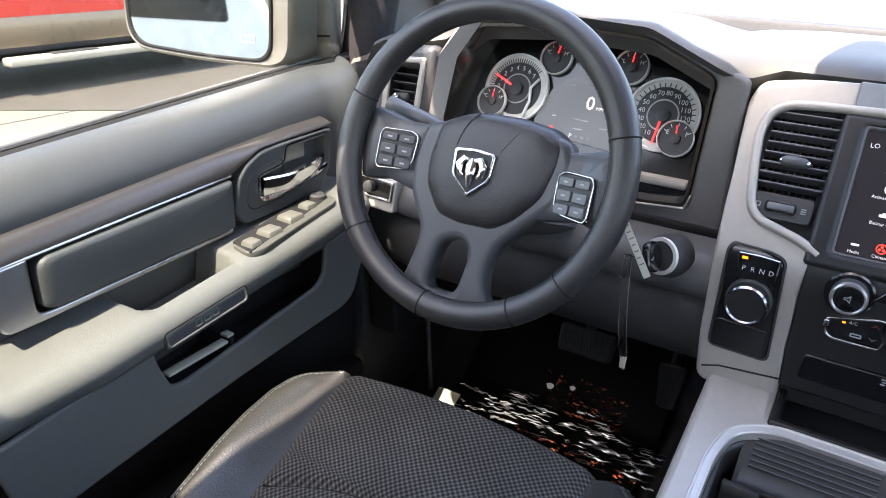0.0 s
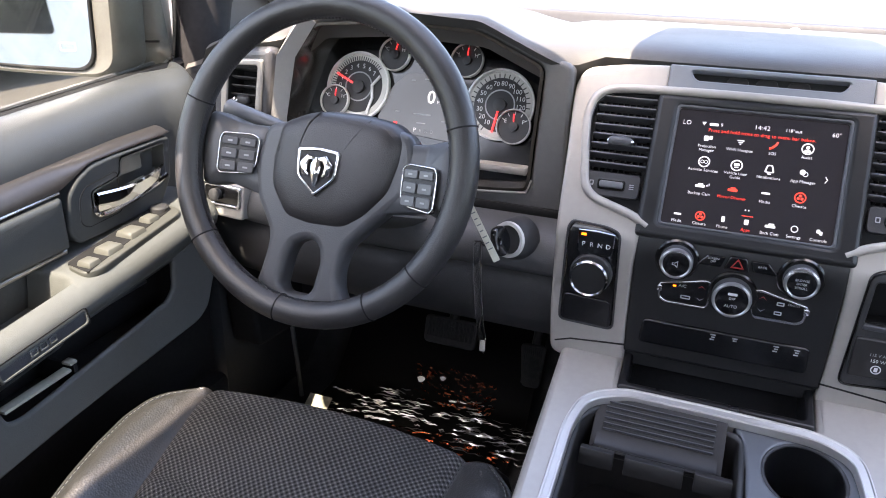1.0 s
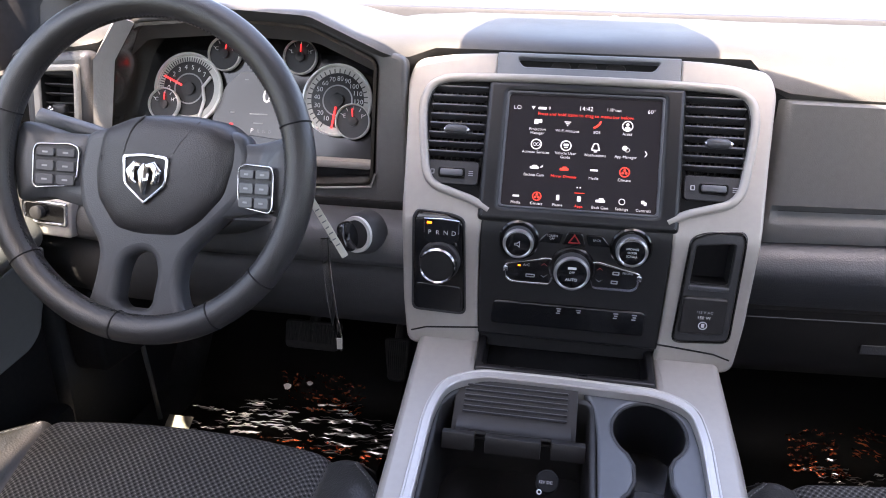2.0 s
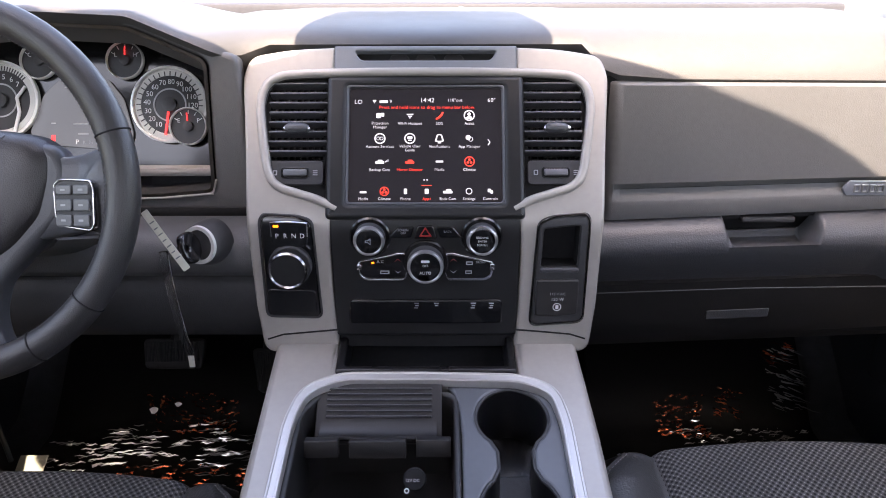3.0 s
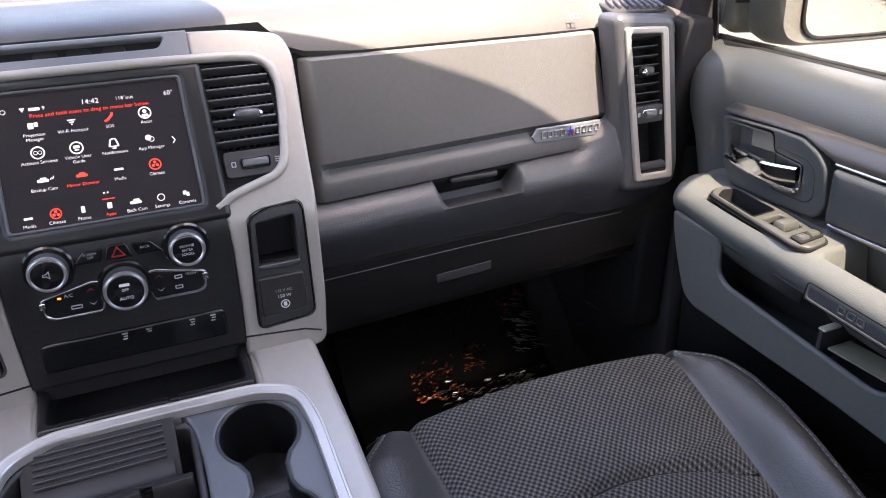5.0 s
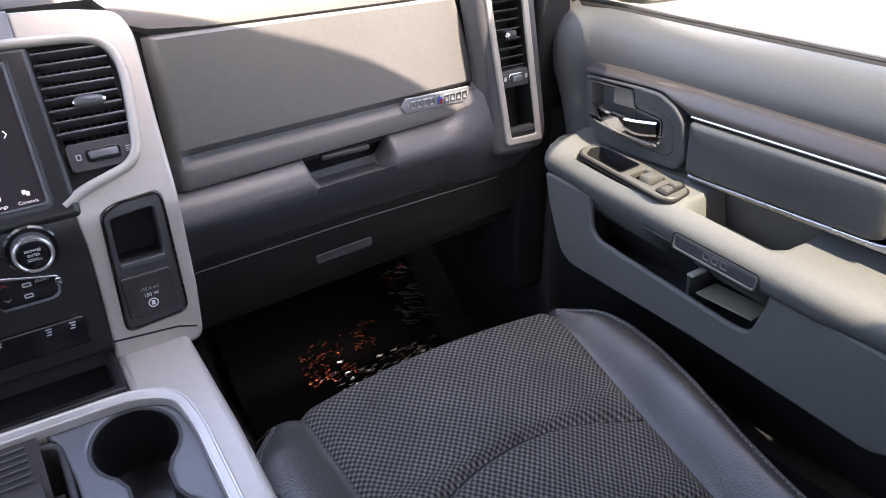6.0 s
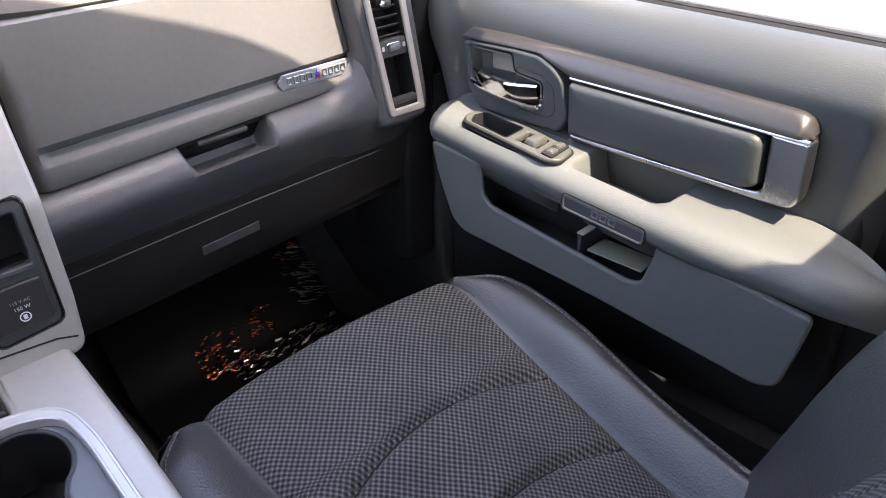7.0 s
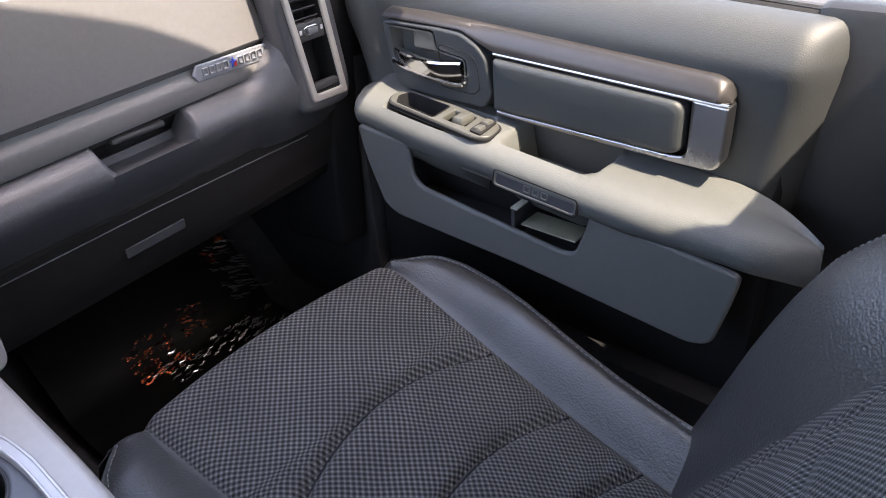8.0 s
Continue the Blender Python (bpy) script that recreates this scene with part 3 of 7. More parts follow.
def vent(side):
    """An air outlet with slats, a slider and a thumb wheel, in the stack's frame."""
    s = side
    v = thing("air_vent", "black slatted air vent with a chrome-tipped slider", "air vent", "centre air vents")
    x0, x1 = s * 0.117, s * 0.190
    cx = (x0 + x1) / 2
    part("housing", bend(plate([rnd([(min(x0, x1) + (0.006 if s < 0 else 0), 0.020), (max(x0, x1) - (0.006 if s > 0 else 0), 0.020), (max(x0, x1), 0.147), (min(x0, x1), 0.147)], 0.012)], 0.004, 0.0005), -0.034), BLACKPAINT, v)
    for i in range(8):
        vv = 0.057 + i * 0.0119
        fr = stack_frame(cx - s * 0.002, vv, -0.004) @ pose(0, 0, 0, 82)
        part("slat", box((0, 0, 0), (0.069, 0.016, 0.0026), 0.0010, fr, 2), DASH_LOW, v)
    for i in range(9):
        fr = stack_frame(cx - s * 0.002 + (i - 4) * 0.0076, 0.099, -0.020)
        part("blade", box((0, 0, 0), (0.0015, 0.090, 0.010), 0.0004, fr, 1), BLACK, v)
    fr = stack_frame(cx + 0.002, 0.0845, 0.008)
    part("slider", lathe([(0.0035, -0.014), (0.0062, -0.010), (0.0066, 0.0), (0.0056, 0.010), (0.0030, 0.014)], 20, fr @ pose(0, 0, 0, 0, 90)), DASH_LOW, v, "rounded dark slider")
    for k in (-1, 1):
        part("slider_tip", lathe([(0.0040, -0.002), (0.0040, 0.0), (0.0024, 0.003), (0.0008, 0.0038)], 14, fr @ pose(k * 0.0125, 0, 0, 0, 90 * k)), CHROME_SATIN, v, "chrome slider tip")
    part("lower_panel", bend(plate([rnd([(cx - 0.033, 0.018), (cx + 0.033, 0.018), (cx + 0.033, 0.047), (cx - 0.033, 0.047)], 0.006)], 0.006, 0.001), 0.001), BLACK, v)
    fr = stack_frame(cx, 0.032, 0.003)
    part("wheel_frame", plate([rect(-0.0165, -0.0065, 0.0165, 0.0065, 0.004), rect(-0.0145, -0.0045, 0.0145, 0.0045, 0.003)], 0.003, 0.0006, fr), GLOSS, v)
    part("thumb_wheel", box((0, 0, 0.0005), (0.028, 0.008, 0.005), 0.002, fr, 2), SLATE, v, "grey ribbed thumb wheel")
    part("mark", plate([rect(-0.026, -0.003, -0.021, 0.003, 0.001), rect(-0.0250, -0.002, -0.022, 0.002, 0.0005)], 0.0006, 0.0001, fr), GREY_INK, v)
    for j in range(3):
        part("mark", plate([rect(0.021, -0.003 + j * 0.0024, 0.0265, -0.002 + j * 0.0024, 0.0002)], 0.0006, 0.0001, fr), GREY_INK, v)
    return v


vent(-1)
vent(1)

# touch screen
ts = thing("touch_screen", "lit touch screen in a black bezel showing app icons", "screen")
part("bezel", plate([rnd([(-0.117, -0.024), (0.117, -0.024), (0.117, 0.150), (-0.117, 0.150)], 0.006), rect(-0.0925, -0.006, 0.0925, 0.137, 0.004)], 0.02, 0.006, stack_frame(0, 0, 0.008), 3), PANEL, ts, "black moulded bezel")
part("bezel_lip", plate([rect(-0.0945, -0.008, 0.0945, 0.139, 0.005), rect(-0.0905, -0.004, 0.0905, 0.135, 0.004)], 0.006, 0.002, stack_frame(0, 0, 0.0065)), DASH_LOW, ts)
part("display", plate([rect(-0.092, -0.006, 0.092, 0.137, 0.003)], 0.004, 0.0005, stack_frame(0, 0, 0.002)), SCREEN_BG, ts, "dark glossy lit display")


def on_screen(u, v):
    return stack_frame(0, 0, 0.0025) @ Matrix.Translation((u, v, 0))


def stxt(t, u, v, size, red=False, align="CENTER"):
    part("screen_text", words(t, size, on_screen(u, v), 0.0001, align), SCREEN_R if red else SCREEN_W, ts)


def sbar(u, v, w, h, red=False, r=0.0008):
    part("screen_icon", plate([rect(u - w / 2, v - h / 2, u + w / 2, v + h / 2, min(r, h * 0.4))], 0.0004, 0.0, on_screen(0, 0)), SCREEN_R if red else SCREEN_W, ts)


def sring(u, v, r, red=False, fill=False):
    loops = [circle(u, v, r, 24)] + ([] if fill else [circle(u, v, r * 0.80, 24)])
    part("screen_icon", plate(loops, 0.0004, 0.0, on_screen(0, 0)), SCREEN_R if red else SCREEN_W, ts)


stxt("LO", -0.080, 0.1185, 0.0075)
stxt("14:42", 0.002, 0.1205, 0.0078)
stxt("118°out", 0.035, 0.1205, 0.0054)
stxt("60°", 0.079, 0.1205, 0.0072)
for k in range(3):
    sbar(-0.061, 0.1176 + k * 0.0015, 0.0012 + 0.0016 * k, 0.0009)
sbar(-0.050, 0.1190, 0.010, 0.0030)
stxt("9", -0.0415, 0.1190, 0.0058)
stxt("Press and hold icons to drag to menu bar below.", 0.002, 0.1118, 0.0058, True)
def fan_icon(u, v):
    """Three short blades in a ring."""
    for a in (90, 210, 330):
        a = radians(a)
        part("screen_icon", plate([circle(u + 0.0022 * math.cos(a), v + 0.0022 * math.sin(a), 0.0015, 12)], 0.0004, 0.0, on_screen(0, 0)), SCREEN_R, ts)


U4 = (-0.054, -0.0185, 0.0165, 0.052)
ROWS = (("Projection\nManager", "Wi-Fi Hotspot", "SOS", "Assist"), ("Activate Services", "Vehicle User\nGuide", "Notifications", "App Manager"), ("Backup Cam", "Mirror Dimmer", "Media", "Climate"))
for r, names in enumerate(ROWS):
    for c, nm in enumerate(names):
        v = 0.0918 - r * 0.0282
        red = (r == 2 and c in (1,))
        stxt(nm, U4[c], v - (0.002 if "\n" in nm else 0), 0.0048, red)
        iv = v + 0.0100
        if (r, c) in ((0, 3), (1, 0), (1, 1)):
            sring(U4[c], iv, 0.0066)
            if (r, c) == (0, 3):
                sring(U4[c], iv + 0.0016, 0.0020, fill=True)
                part("screen_icon", plate([rnd([(U4[c] - 0.0038, iv - 0.0042), (U4[c] + 0.0038, iv - 0.0042), (U4[c] + 0.0030, iv - 0.0012), (U4[c] - 0.0030, iv - 0.0012)], 0.0012)], 0.0004, 0.0, on_screen(0, 0)), SCREEN_W, ts)
            elif (r, c) == (1, 0):
                sring(U4[c] - 0.0020, iv, 0.0020)
                sring(U4[c] + 0.0020, iv, 0.0020)
            else:
                sbar(U4[c], iv + 0.0010, 0.0060, 0.0030)
                sbar(U4[c], iv - 0.0022, 0.0044, 0.0012)
        elif (r, c) == (2, 3):
            sring(U4[c], iv, 0.0062, True)
            fan_icon(U4[c], iv)
        elif (r, c) == (0, 0):
            sbar(U4[c] - 0.002, iv, 0.0050, 0.006)
            sbar(U4[c] + 0.003, iv + 0.001, 0.0035, 0.0045)
        elif (r, c) == (0, 1):
            for k in range(3):
                sbar(U4[c], iv - 0.003 + k * 0.0022, 0.0015 + 0.0032 * k, 0.0011)
        elif (r, c) == (0, 2):
            part("screen_icon", tube([on_screen(U4[c] - 0.004, iv - 0.0045) @ Vector(), on_screen(U4[c] - 0.001, iv - 0.003) @ Vector(), on_screen(U4[c] + 0.003, iv + 0.001) @ Vector(), on_screen(U4[c] + 0.004, iv + 0.004) @ Vector()], 0.0012, n=6), SCREEN_R, ts)
        elif (r, c) == (1, 2):
            part("screen_icon", plate([rnd([(U4[c] - 0.0055, iv - 0.004), (U4[c] + 0.0055, iv - 0.004), (U4[c] + 0.003, iv + 0.005), (U4[c] - 0.003, iv + 0.005)], 0.002), rnd([(U4[c] - 0.0035, iv - 0.003), (U4[c] + 0.0035, iv - 0.003), (U4[c] + 0.0018, iv + 0.004), (U4[c] - 0.0018, iv + 0.004)], 0.0015)], 0.0004, 0, on_screen(0, 0)), SCREEN_W, ts)
            sbar(U4[c], iv - 0.0055, 0.004, 0.0012)
        elif (r, c) == (1, 3):
            sring(U4[c] - 0.0015, iv + 0.001, 0.003, fill=True)
            sring(U4[c] + 0.0015, iv - 0.001, 0.0028)
        elif (r, c) == (2, 2):
            sbar(U4[c], iv, 0.009, 0.0022)
        else:
            sbar(U4[c], iv - 0.0010, 0.0105, 0.0030, red, 0.0014)
            sbar(U4[c] + 0.0005, iv + 0.0012, 0.0055, 0.0020, red)
            if not red:
                for j in range(3):
                    sbar(U4[c] + 0.0070 + j * 0.0014, iv - 0.0002 + j * 0.0008, 0.0007, 0.0016 + 0.0006 * j)
for k, u in enumerate((0.075,)):
    stxt("›", u, 0.070, 0.017)
sbar(-0.0015, 0.0232, 0.0016, 0.0016)
sbar(0.0020, 0.0232, 0.0016, 0.0016)
for k, (nm, u) in enumerate(zip(("Media", "Climate", "Phone", "Apps", "Back Cam", "Settings", "Controls"), np.linspace(-0.073, 0.076, 7))):
    red = nm in ("Apps",)
    stxt(nm, u, 0.0005, 0.0048, red)
    iv = 0.0095
    if nm == "Climate":
        sring(u, iv, 0.0055, True)
        fan_icon(u, iv)
    elif nm == "Settings":
        sring(u, iv, 0.0038)
    elif nm == "Media":
        sbar(u, iv - 0.001, 0.008, 0.0022)
    elif nm == "Phone":
        sbar(u, iv, 0.0036, 0.0065)
    elif nm == "Apps":
        sbar(u, iv, 0.0045, 0.006)
        sbar(u, 0.0165, 0.012, 0.0008, True)
    elif nm == "Back Cam":
        sbar(u, iv - 0.001, 0.011, 0.003, r=0.0014)
        sbar(u + 0.001, iv + 0.0015, 0.006, 0.002)
    else:
        sbar(u - 0.001, iv + 0.001, 0.0035, 0.004)
        sbar(u + 0.0018, iv - 0.0008, 0.003, 0.004)

# knobs, climate strip and switch row below the screen
ctl = thing("control_panel", "black control panel with chrome-ringed knobs and climate keys", "control panel")
part("face", bend(plate([rnd([(-0.111, -0.173), (0.111, -0.173), (0.113, -0.012), (-0.113, -0.012)], 0.004)], 0.012, 0.003), 0.003), PANEL, ctl)


def knob(u, v, r, h, label, ring):
    k = thing("rotary_knob", label, "knob", "stack knobs")
    f = stack_frame(u, v, 0.003)
    part("collar", lathe([(r + 0.006, 0), (r + 0.006, 0.002), (r + 0.004, 0.004)], 40, f), GLOSS, k)
    part("grip", lathe([(r, 0.002), (r, h - 0.003), (r - 0.002, h)], 40, f), BLACK, k, "ribbed black grip")
    part("chrome_ring", lathe([(r - 0.0042, h - 0.001), (r - 0.0002, h - 0.0015), (r - 0.0008, h + 0.0012), (r - 0.0025, h + 0.0022), (r - 0.0040, h + 0.0012)], 40, f, False), ring, k, "bright chrome ring")
    part("cap", lathe([(r - 0.0040, h - 0.002), (r - 0.0040, h + 0.0006), (r - 0.006, h + 0.0012)], 36, f), GLOSS, k)
    return k, f @ Matrix.Translation((0, 0, h + 0.0018))


k1, f1 = knob(-0.065, -0.043, 0.0185, 0.017, "black volume knob with a chrome ring", KNOB_RING)
part("symbol", plate([rnd([(-0.006, -0.002), (-0.002, -0.002), (0.003, -0.006), (0.003, 0.006), (-0.002, 0.002), (-0.006, 0.002)], 0.0008), rnd([(-0.0045, -0.001), (-0.0012, -0.001), (0.0018, -0.0035), (0.0018, 0.0035), (-0.0012, 0.001), (-0.0045, 0.001)], 0.0005)], 0.0005, 0, f1 @ Matrix.Scale(0.72, 4)), GREY_INK, k1)
k2, f2 = knob(0.066, -0.043, 0.0185, 0.017, "black tuning knob with a chrome ring", KNOB_RING)
for j, tx in enumerate(("BROWSE", "ENTER", "SCROLL")):
    part("lettering", words(tx, 0.0036, f2 @ Matrix.Translation((0, 0.0044 - j * 0.0044, 0))), WHITE_INK, k2)
k3, f3 = knob(0.0, -0.074, 0.0215, 0.019, "black fan knob marked AUTO with a chrome ring", KNOB_RING)
part("lettering", words("AUTO", 0.0050, f3 @ Matrix.Translation((0, -0.007, 0))), WHITE_INK, k3)
part("lettering", words("OFF", 0.0040, f3 @ Matrix.Translation((0, 0.002, 0))), WHITE_INK, k3)
part("symbol", plate([rect(-0.005, 0.006, 0.005, 0.009, 0.001)], 0.0004, 0, f3), WHITE_INK, k3)
fl = stack_frame(0, -0.074, 0.003)
for s in (-1, 1):
    sh = [(s * 0.081, 0.000), (s * 0.079, -0.019), (s * 0.072, -0.024), (s * 0.026, -0.024), (s * 0.022, -0.010), (s * 0.022, 0.010), (s * 0.030, 0.012)]
    if s < 0:
        sh = list(reversed(sh))
    part("climate_rim", plate([rnd(sh, 0.004), rnd([(x * 0.985 - s * 0.0004, y * 0.87 - 0.0005) for x, y in sh], 0.0035)], 0.0045, 0.0008, fl @ Matrix.Translation((0, 0, 0.003))), CHROME_SATIN, ctl, "thin chrome outline")
    part("climate_keys", plate([rnd([(x * 0.985 - s * 0.0004, y * 0.87 - 0.0005) for x, y in sh], 0.0035)], 0.004, 0.0008, fl @ Matrix.Translation((0, 0, 0.0015))), GLOSS, ctl)
    part("corner_jewel", box((s * 0.079, -0.006, 0.003), (0.006, 0.007, 0.003), 0.001, fl), CHROME, ctl)
fz = fl @ Matrix.Translation((0, 0, 0.0018))
part("lettering", words("A/C", 0.0052, fz @ Matrix.Translation((-0.054, 0.000, 0))), GREY_INK, ctl)
part("lettering", words("FRONT", 0.0040, fz @ Matrix.Translation((0.066, -0.001, 0))), GREY_INK, ctl)
part("indicator", plate([rect(-0.0645, -0.0022, -0.0612, -0.0003, 0.0004)], 0.0006, 0, fz), LED, ctl, "lit orange lamp")
for u, v, w in ((-0.049, -0.0135, 0.011), (0.052, -0.002, 0.008), (0.051, -0.0135, 0.008)):
    part("symbol", plate([rect(u - w / 2, v - 0.0022, u + w / 2, v + 0.0022, 0.001), rect(u - w / 2 + 0.0012, v - 0.001, u + w / 2 - 0.0012, v + 0.001, 0.0004)], 0.0005, 0, fz), GREY_INK, ctl)
for s in (-1, 1):
    for d in (-1, 1):
        u, v = s * 0.033, -0.0055 + d * 0.0075
        part("chevron", plate([[(u - 0.004, v - d * 0.0018), (u, v + d * 0.0018), (u + 0.004, v - d * 0.0018), (u, v + d * 0.0008)][::d]], 0.0005, 0, fz), RED_ENAMEL if d > 0 else GREY_INK, ctl)
# hazard key between two text keys
fh = stack_frame(0.0, -0.037, 0.003)
for s, tx in ((-1, "SCREEN\nOFF"), (1, "BACK")):
    q = [(s * 0.017, -0.007), (s * 0.044, -0.007), (s * 0.032, 0.006), (s * 0.013, 0.006)]
    part("key", plate([rnd(q if s > 0 else q[::-1], 0.002)], 0.005, 0.0012, fh @ Matrix.Translation((0, 0, 0.003))), GLOSS, ctl)
    part("lettering", words(tx, 0.0036, fh @ Matrix.Translation((s * 0.026, 0.0005, 0.0034))), GREY_INK, ctl)
part("key", plate([rnd([(-0.0145, -0.008), (0.0145, -0.008), (0.009, 0.008), (-0.009, 0.008)], 0.003)], 0.006, 0.0015, fh @ Matrix.Translation((0, 0, 0.004))), GLOSS, ctl)
part("hazard_triangle", plate([rnd([(-0.0075, -0.005), (0.0075, -0.005), (0, 0.0065)], 0.001), rnd([(-0.005, -0.0035), (0.005, -0.0035), (0, 0.004)], 0.0006)], 0.0008, 0, fh @ Matrix.Translation((0, 0, 0.0046))), RED_ENAMEL, ctl, "red hazard triangle")
# switch row
fs = stack_frame(0, -0.138, 0.0)
part("switch_bank", plate([rnd([(-0.095, -0.017), (0.093, -0.017), (0.092, 0.015), (-0.092, 0.015)], 0.006)], 0.008, 0.002, fs @ Matrix.Translation((0, 0, 0.0065))), GLOSS, ctl, "row of blank switches")
for u, r2 in ((-0.0115, 2), (0.0125, 1), (0.0570, 2), (0.0790, 2)):
    for j in range(r2 + 1):
        part("symbol", plate([rect(u - 0.0030 + 0.0012 * (j % 2), 0.0098 - j * 0.0030, u + 0.0030 - 0.0006 * j, 0.0112 - j * 0.0030, 0.0005)], 0.0004, 0, fs @ Matrix.Translation((0, 0, 0.0069))), GREY_INK, ctl)

# rotary gear selector
gs = thing("gear_selector", "rotary gear selector with a chrome rim under a lit PRND display", "gear selector")
sh = [(-0.193, -0.144), (-0.128, -0.146), (-0.133, -0.026), (-0.150, -0.020), (-0.188, -0.018), (-0.193, -0.026)]
part("panel", bend(plate([rnd(sh, 0.008)], 0.010, 0.002), 0.0055), GLOSS, gs)
part("panel_rim", bend(plate([rnd([(x + (0.0025 if x > -0.16 else -0.0025), y + (0.0025 if y > -0.1 else -0.0025)) for x, y in sh], 0.010), rnd(sh, 0.008)], 0.008, 0.0012), 0.0062), BLACK, gs)
fd = stack_frame(-0.1585, -0.037, 0.010)
part("display", plate([rnd([(-0.021, -0.013), (-0.014, -0.017), (0.014, -0.017), (0.021, -0.013), (0.021, 0.012), (-0.021, 0.014)], 0.003)], 0.006, 0.001, fd), GLOSS, gs, "glossy black gear display")
part("display_edge", tube([fd @ Vector(p) for p in ((-0.021, -0.004, 0), (-0.021, 0.013, 0.0005), (0, 0.0135, 0.0005), (0.021, 0.012, 0.0005), (0.021, -0.004, 0))], 0.0011, n=8), CHROME, gs, "thin chrome edge")
for i, ch in enumerate("PRND"):
    part("gear_letter", words(ch, 0.0080, fd @ Matrix.Translation((-0.0142 + i * 0.0098, -0.0035, 0.0004))), WHITE_INK, gs)
part("indicator", plate([rect(-0.0180, 0.0070, -0.0120, 0.0098, 0.0006)], 0.0008, 0, fd @ Matrix.Translation((0, 0, 0.0006))), LED, gs, "lit orange lamp")
fk = stack_frame(-0.1600, -0.0765, 0.0055) @ Matrix.Diagonal((0.92, 0.92, 1, 1))
part("collar", lathe([(0.0275, 0), (0.0275, 0.006), (0.0255, 0.008)], 48, fk), BLACK, gs)
part("knob", lathe([(0.0245, 0.004), (0.0245, 0.016), (0.0235, 0.020), (0.021, 0.0222), (0.010, 0.0228)], 48, fk), PANEL, gs, "black rotary knob")
part("knob_rim", lathe([(0.0214, 0.0205), (0.0244, 0.0185), (0.0248, 0.0218), (0.0228, 0.0240), (0.0212, 0.0222)], 48, fk, False), CHROME_DARK, gs, "smoked chrome knob rim")
part("key", bend(plate([rnd([(-0.189, -0.139), (-0.132, -0.141), (-0.133, -0.110), (-0.190, -0.108)], 0.006)], 0.004, 0.0012), 0.007), GLOSS, gs)

# open bin and power outlet on the other leg
bn = thing("dash_bin", "black open cubby above a capped power outlet", "storage bin")
sh2 = [(0.127, -0.157), (0.190, -0.152), (0.191, -0.024), (0.186, -0.018), (0.150, -0.021), (0.133, -0.028)]
hole = [(0.137, -0.083), (0.181, -0.082), (0.182, -0.030), (0.139, -0.034)]
part("panel", bend(plate([rnd(sh2, 0.010), rnd(hole, 0.004)], 0.010, 0.002), 0.0055), BLACK, bn)
part("panel_rim", bend(plate([rnd([(x + (0.0025 if x > 0.16 else -0.0025), y + (0.0025 if y > -0.1 else -0.0025)) for x, y in sh2], 0.012), rnd(sh2, 0.010)], 0.008, 0.0012), 0.0065), GLOSS, bn)
part("cubby", bend(plate([rnd([(0.130, -0.09), (0.187, -0.09), (0.187, -0.025), (0.132, -0.028)], 0.003)], 0.003, 0.0005), -0.028), BLACKPAINT, bn)
part("cubby_lip", bend(plate([rect(0.136, -0.088, 0.182, -0.082, 0.002)], 0.006, 0.0015), 0.007), DASH_LOW, bn)
fo = stack_frame(0.158, -0.122, 0.006)
part("outlet_cover", plate([rnd([(-0.026, -0.022), (0.025, -0.020), (0.025, 0.026), (-0.026, 0.026)], 0.004)], 0.008, 0.002, fo @ Matrix.Translation((0, 0, 0.004))), BIN, bn, "hinged outlet cover")
part("lettering", words("115 V AC", 0.0048, fo @ Matrix.Translation((0.0, 0.008, 0.0043))), GREY_INK, bn)
part("lettering", words("150 W", 0.0055, fo @ Matrix.Translation((0.0, 0.001, 0.0043))), WHITE_INK, bn)
part("symbol", plate([circle(0, -0.009, 0.0052, 20), circle(0, -0.009, 0.0042, 20)], 0.0005, 0, fo @ Matrix.Translation((0, 0, 0.0043))), WHITE_INK, bn)
part("symbol", plate([rect(-0.0018, -0.0115, 0.0018, -0.0065, 0.0006)], 0.0005, 0, fo @ Matrix.Translation((0, 0, 0.0043))), WHITE_INK, bn)

# ---- passenger side of the dashboard ----
gb = thing("glove_box", "charcoal vinyl glove box with a stepped groove and bright badge", "glove box")


def glove_edge(z):
    return lerp(z, [0.63, 0.652, 0.72, 0.80, 0.817], [0.659, 0.661, 0.654, 0.636, 0.628])


PROF = [(0.012, 0.0), (0.003, 0.001), (0.0, 0.004), (0.0, 0.06), (0.0, 0.120), (0.0, 0.1285), (0.0105, 0.1375), (0.0112, 0.1390), (0.0010, 0.1515), (0.0003, 0.1540), (0.0, 0.158), (0.0, 0.172), (0.002, 0.178), (0.012, 0.181)]
rows = []
for c in np.linspace(0, 1, 70):
    row = []
    for dy, dz in PROF:
        zt, zb = 0.8165 - 0.003 * c, 0.6335 + 0.019 * c
        z = zt + (zb - zt) * dz / 0.181
        x = 0.226 + (glove_edge(z) - 0.226) * c
        cut = ease((x - 0.240) / 0.006) if 0.129 < dz < 0.156 else 1.0
        edge = 0.010 * (ease((0.010 - (x - 0.226)) / 0.010) + ease((0.008 - (glove_edge(z) - x)) / 0.008))
        row.append((x, 0.046 + dy * cut + edge, z))
    rows.append(row)
part("door", thicken(grid(rows), 0.01), DASH, gb, "textured charcoal vinyl door", 40)
part("gap", plate([[(0.222, 0.628), (0.665, 0.647), (0.658, 0.72), (0.634, 0.822), (0.222, 0.822)]], 0.01, 0, frame_at((0, 0.057, 0), (1, 0, 0), (0, 0, 1))), BLACKPAINT, gb)
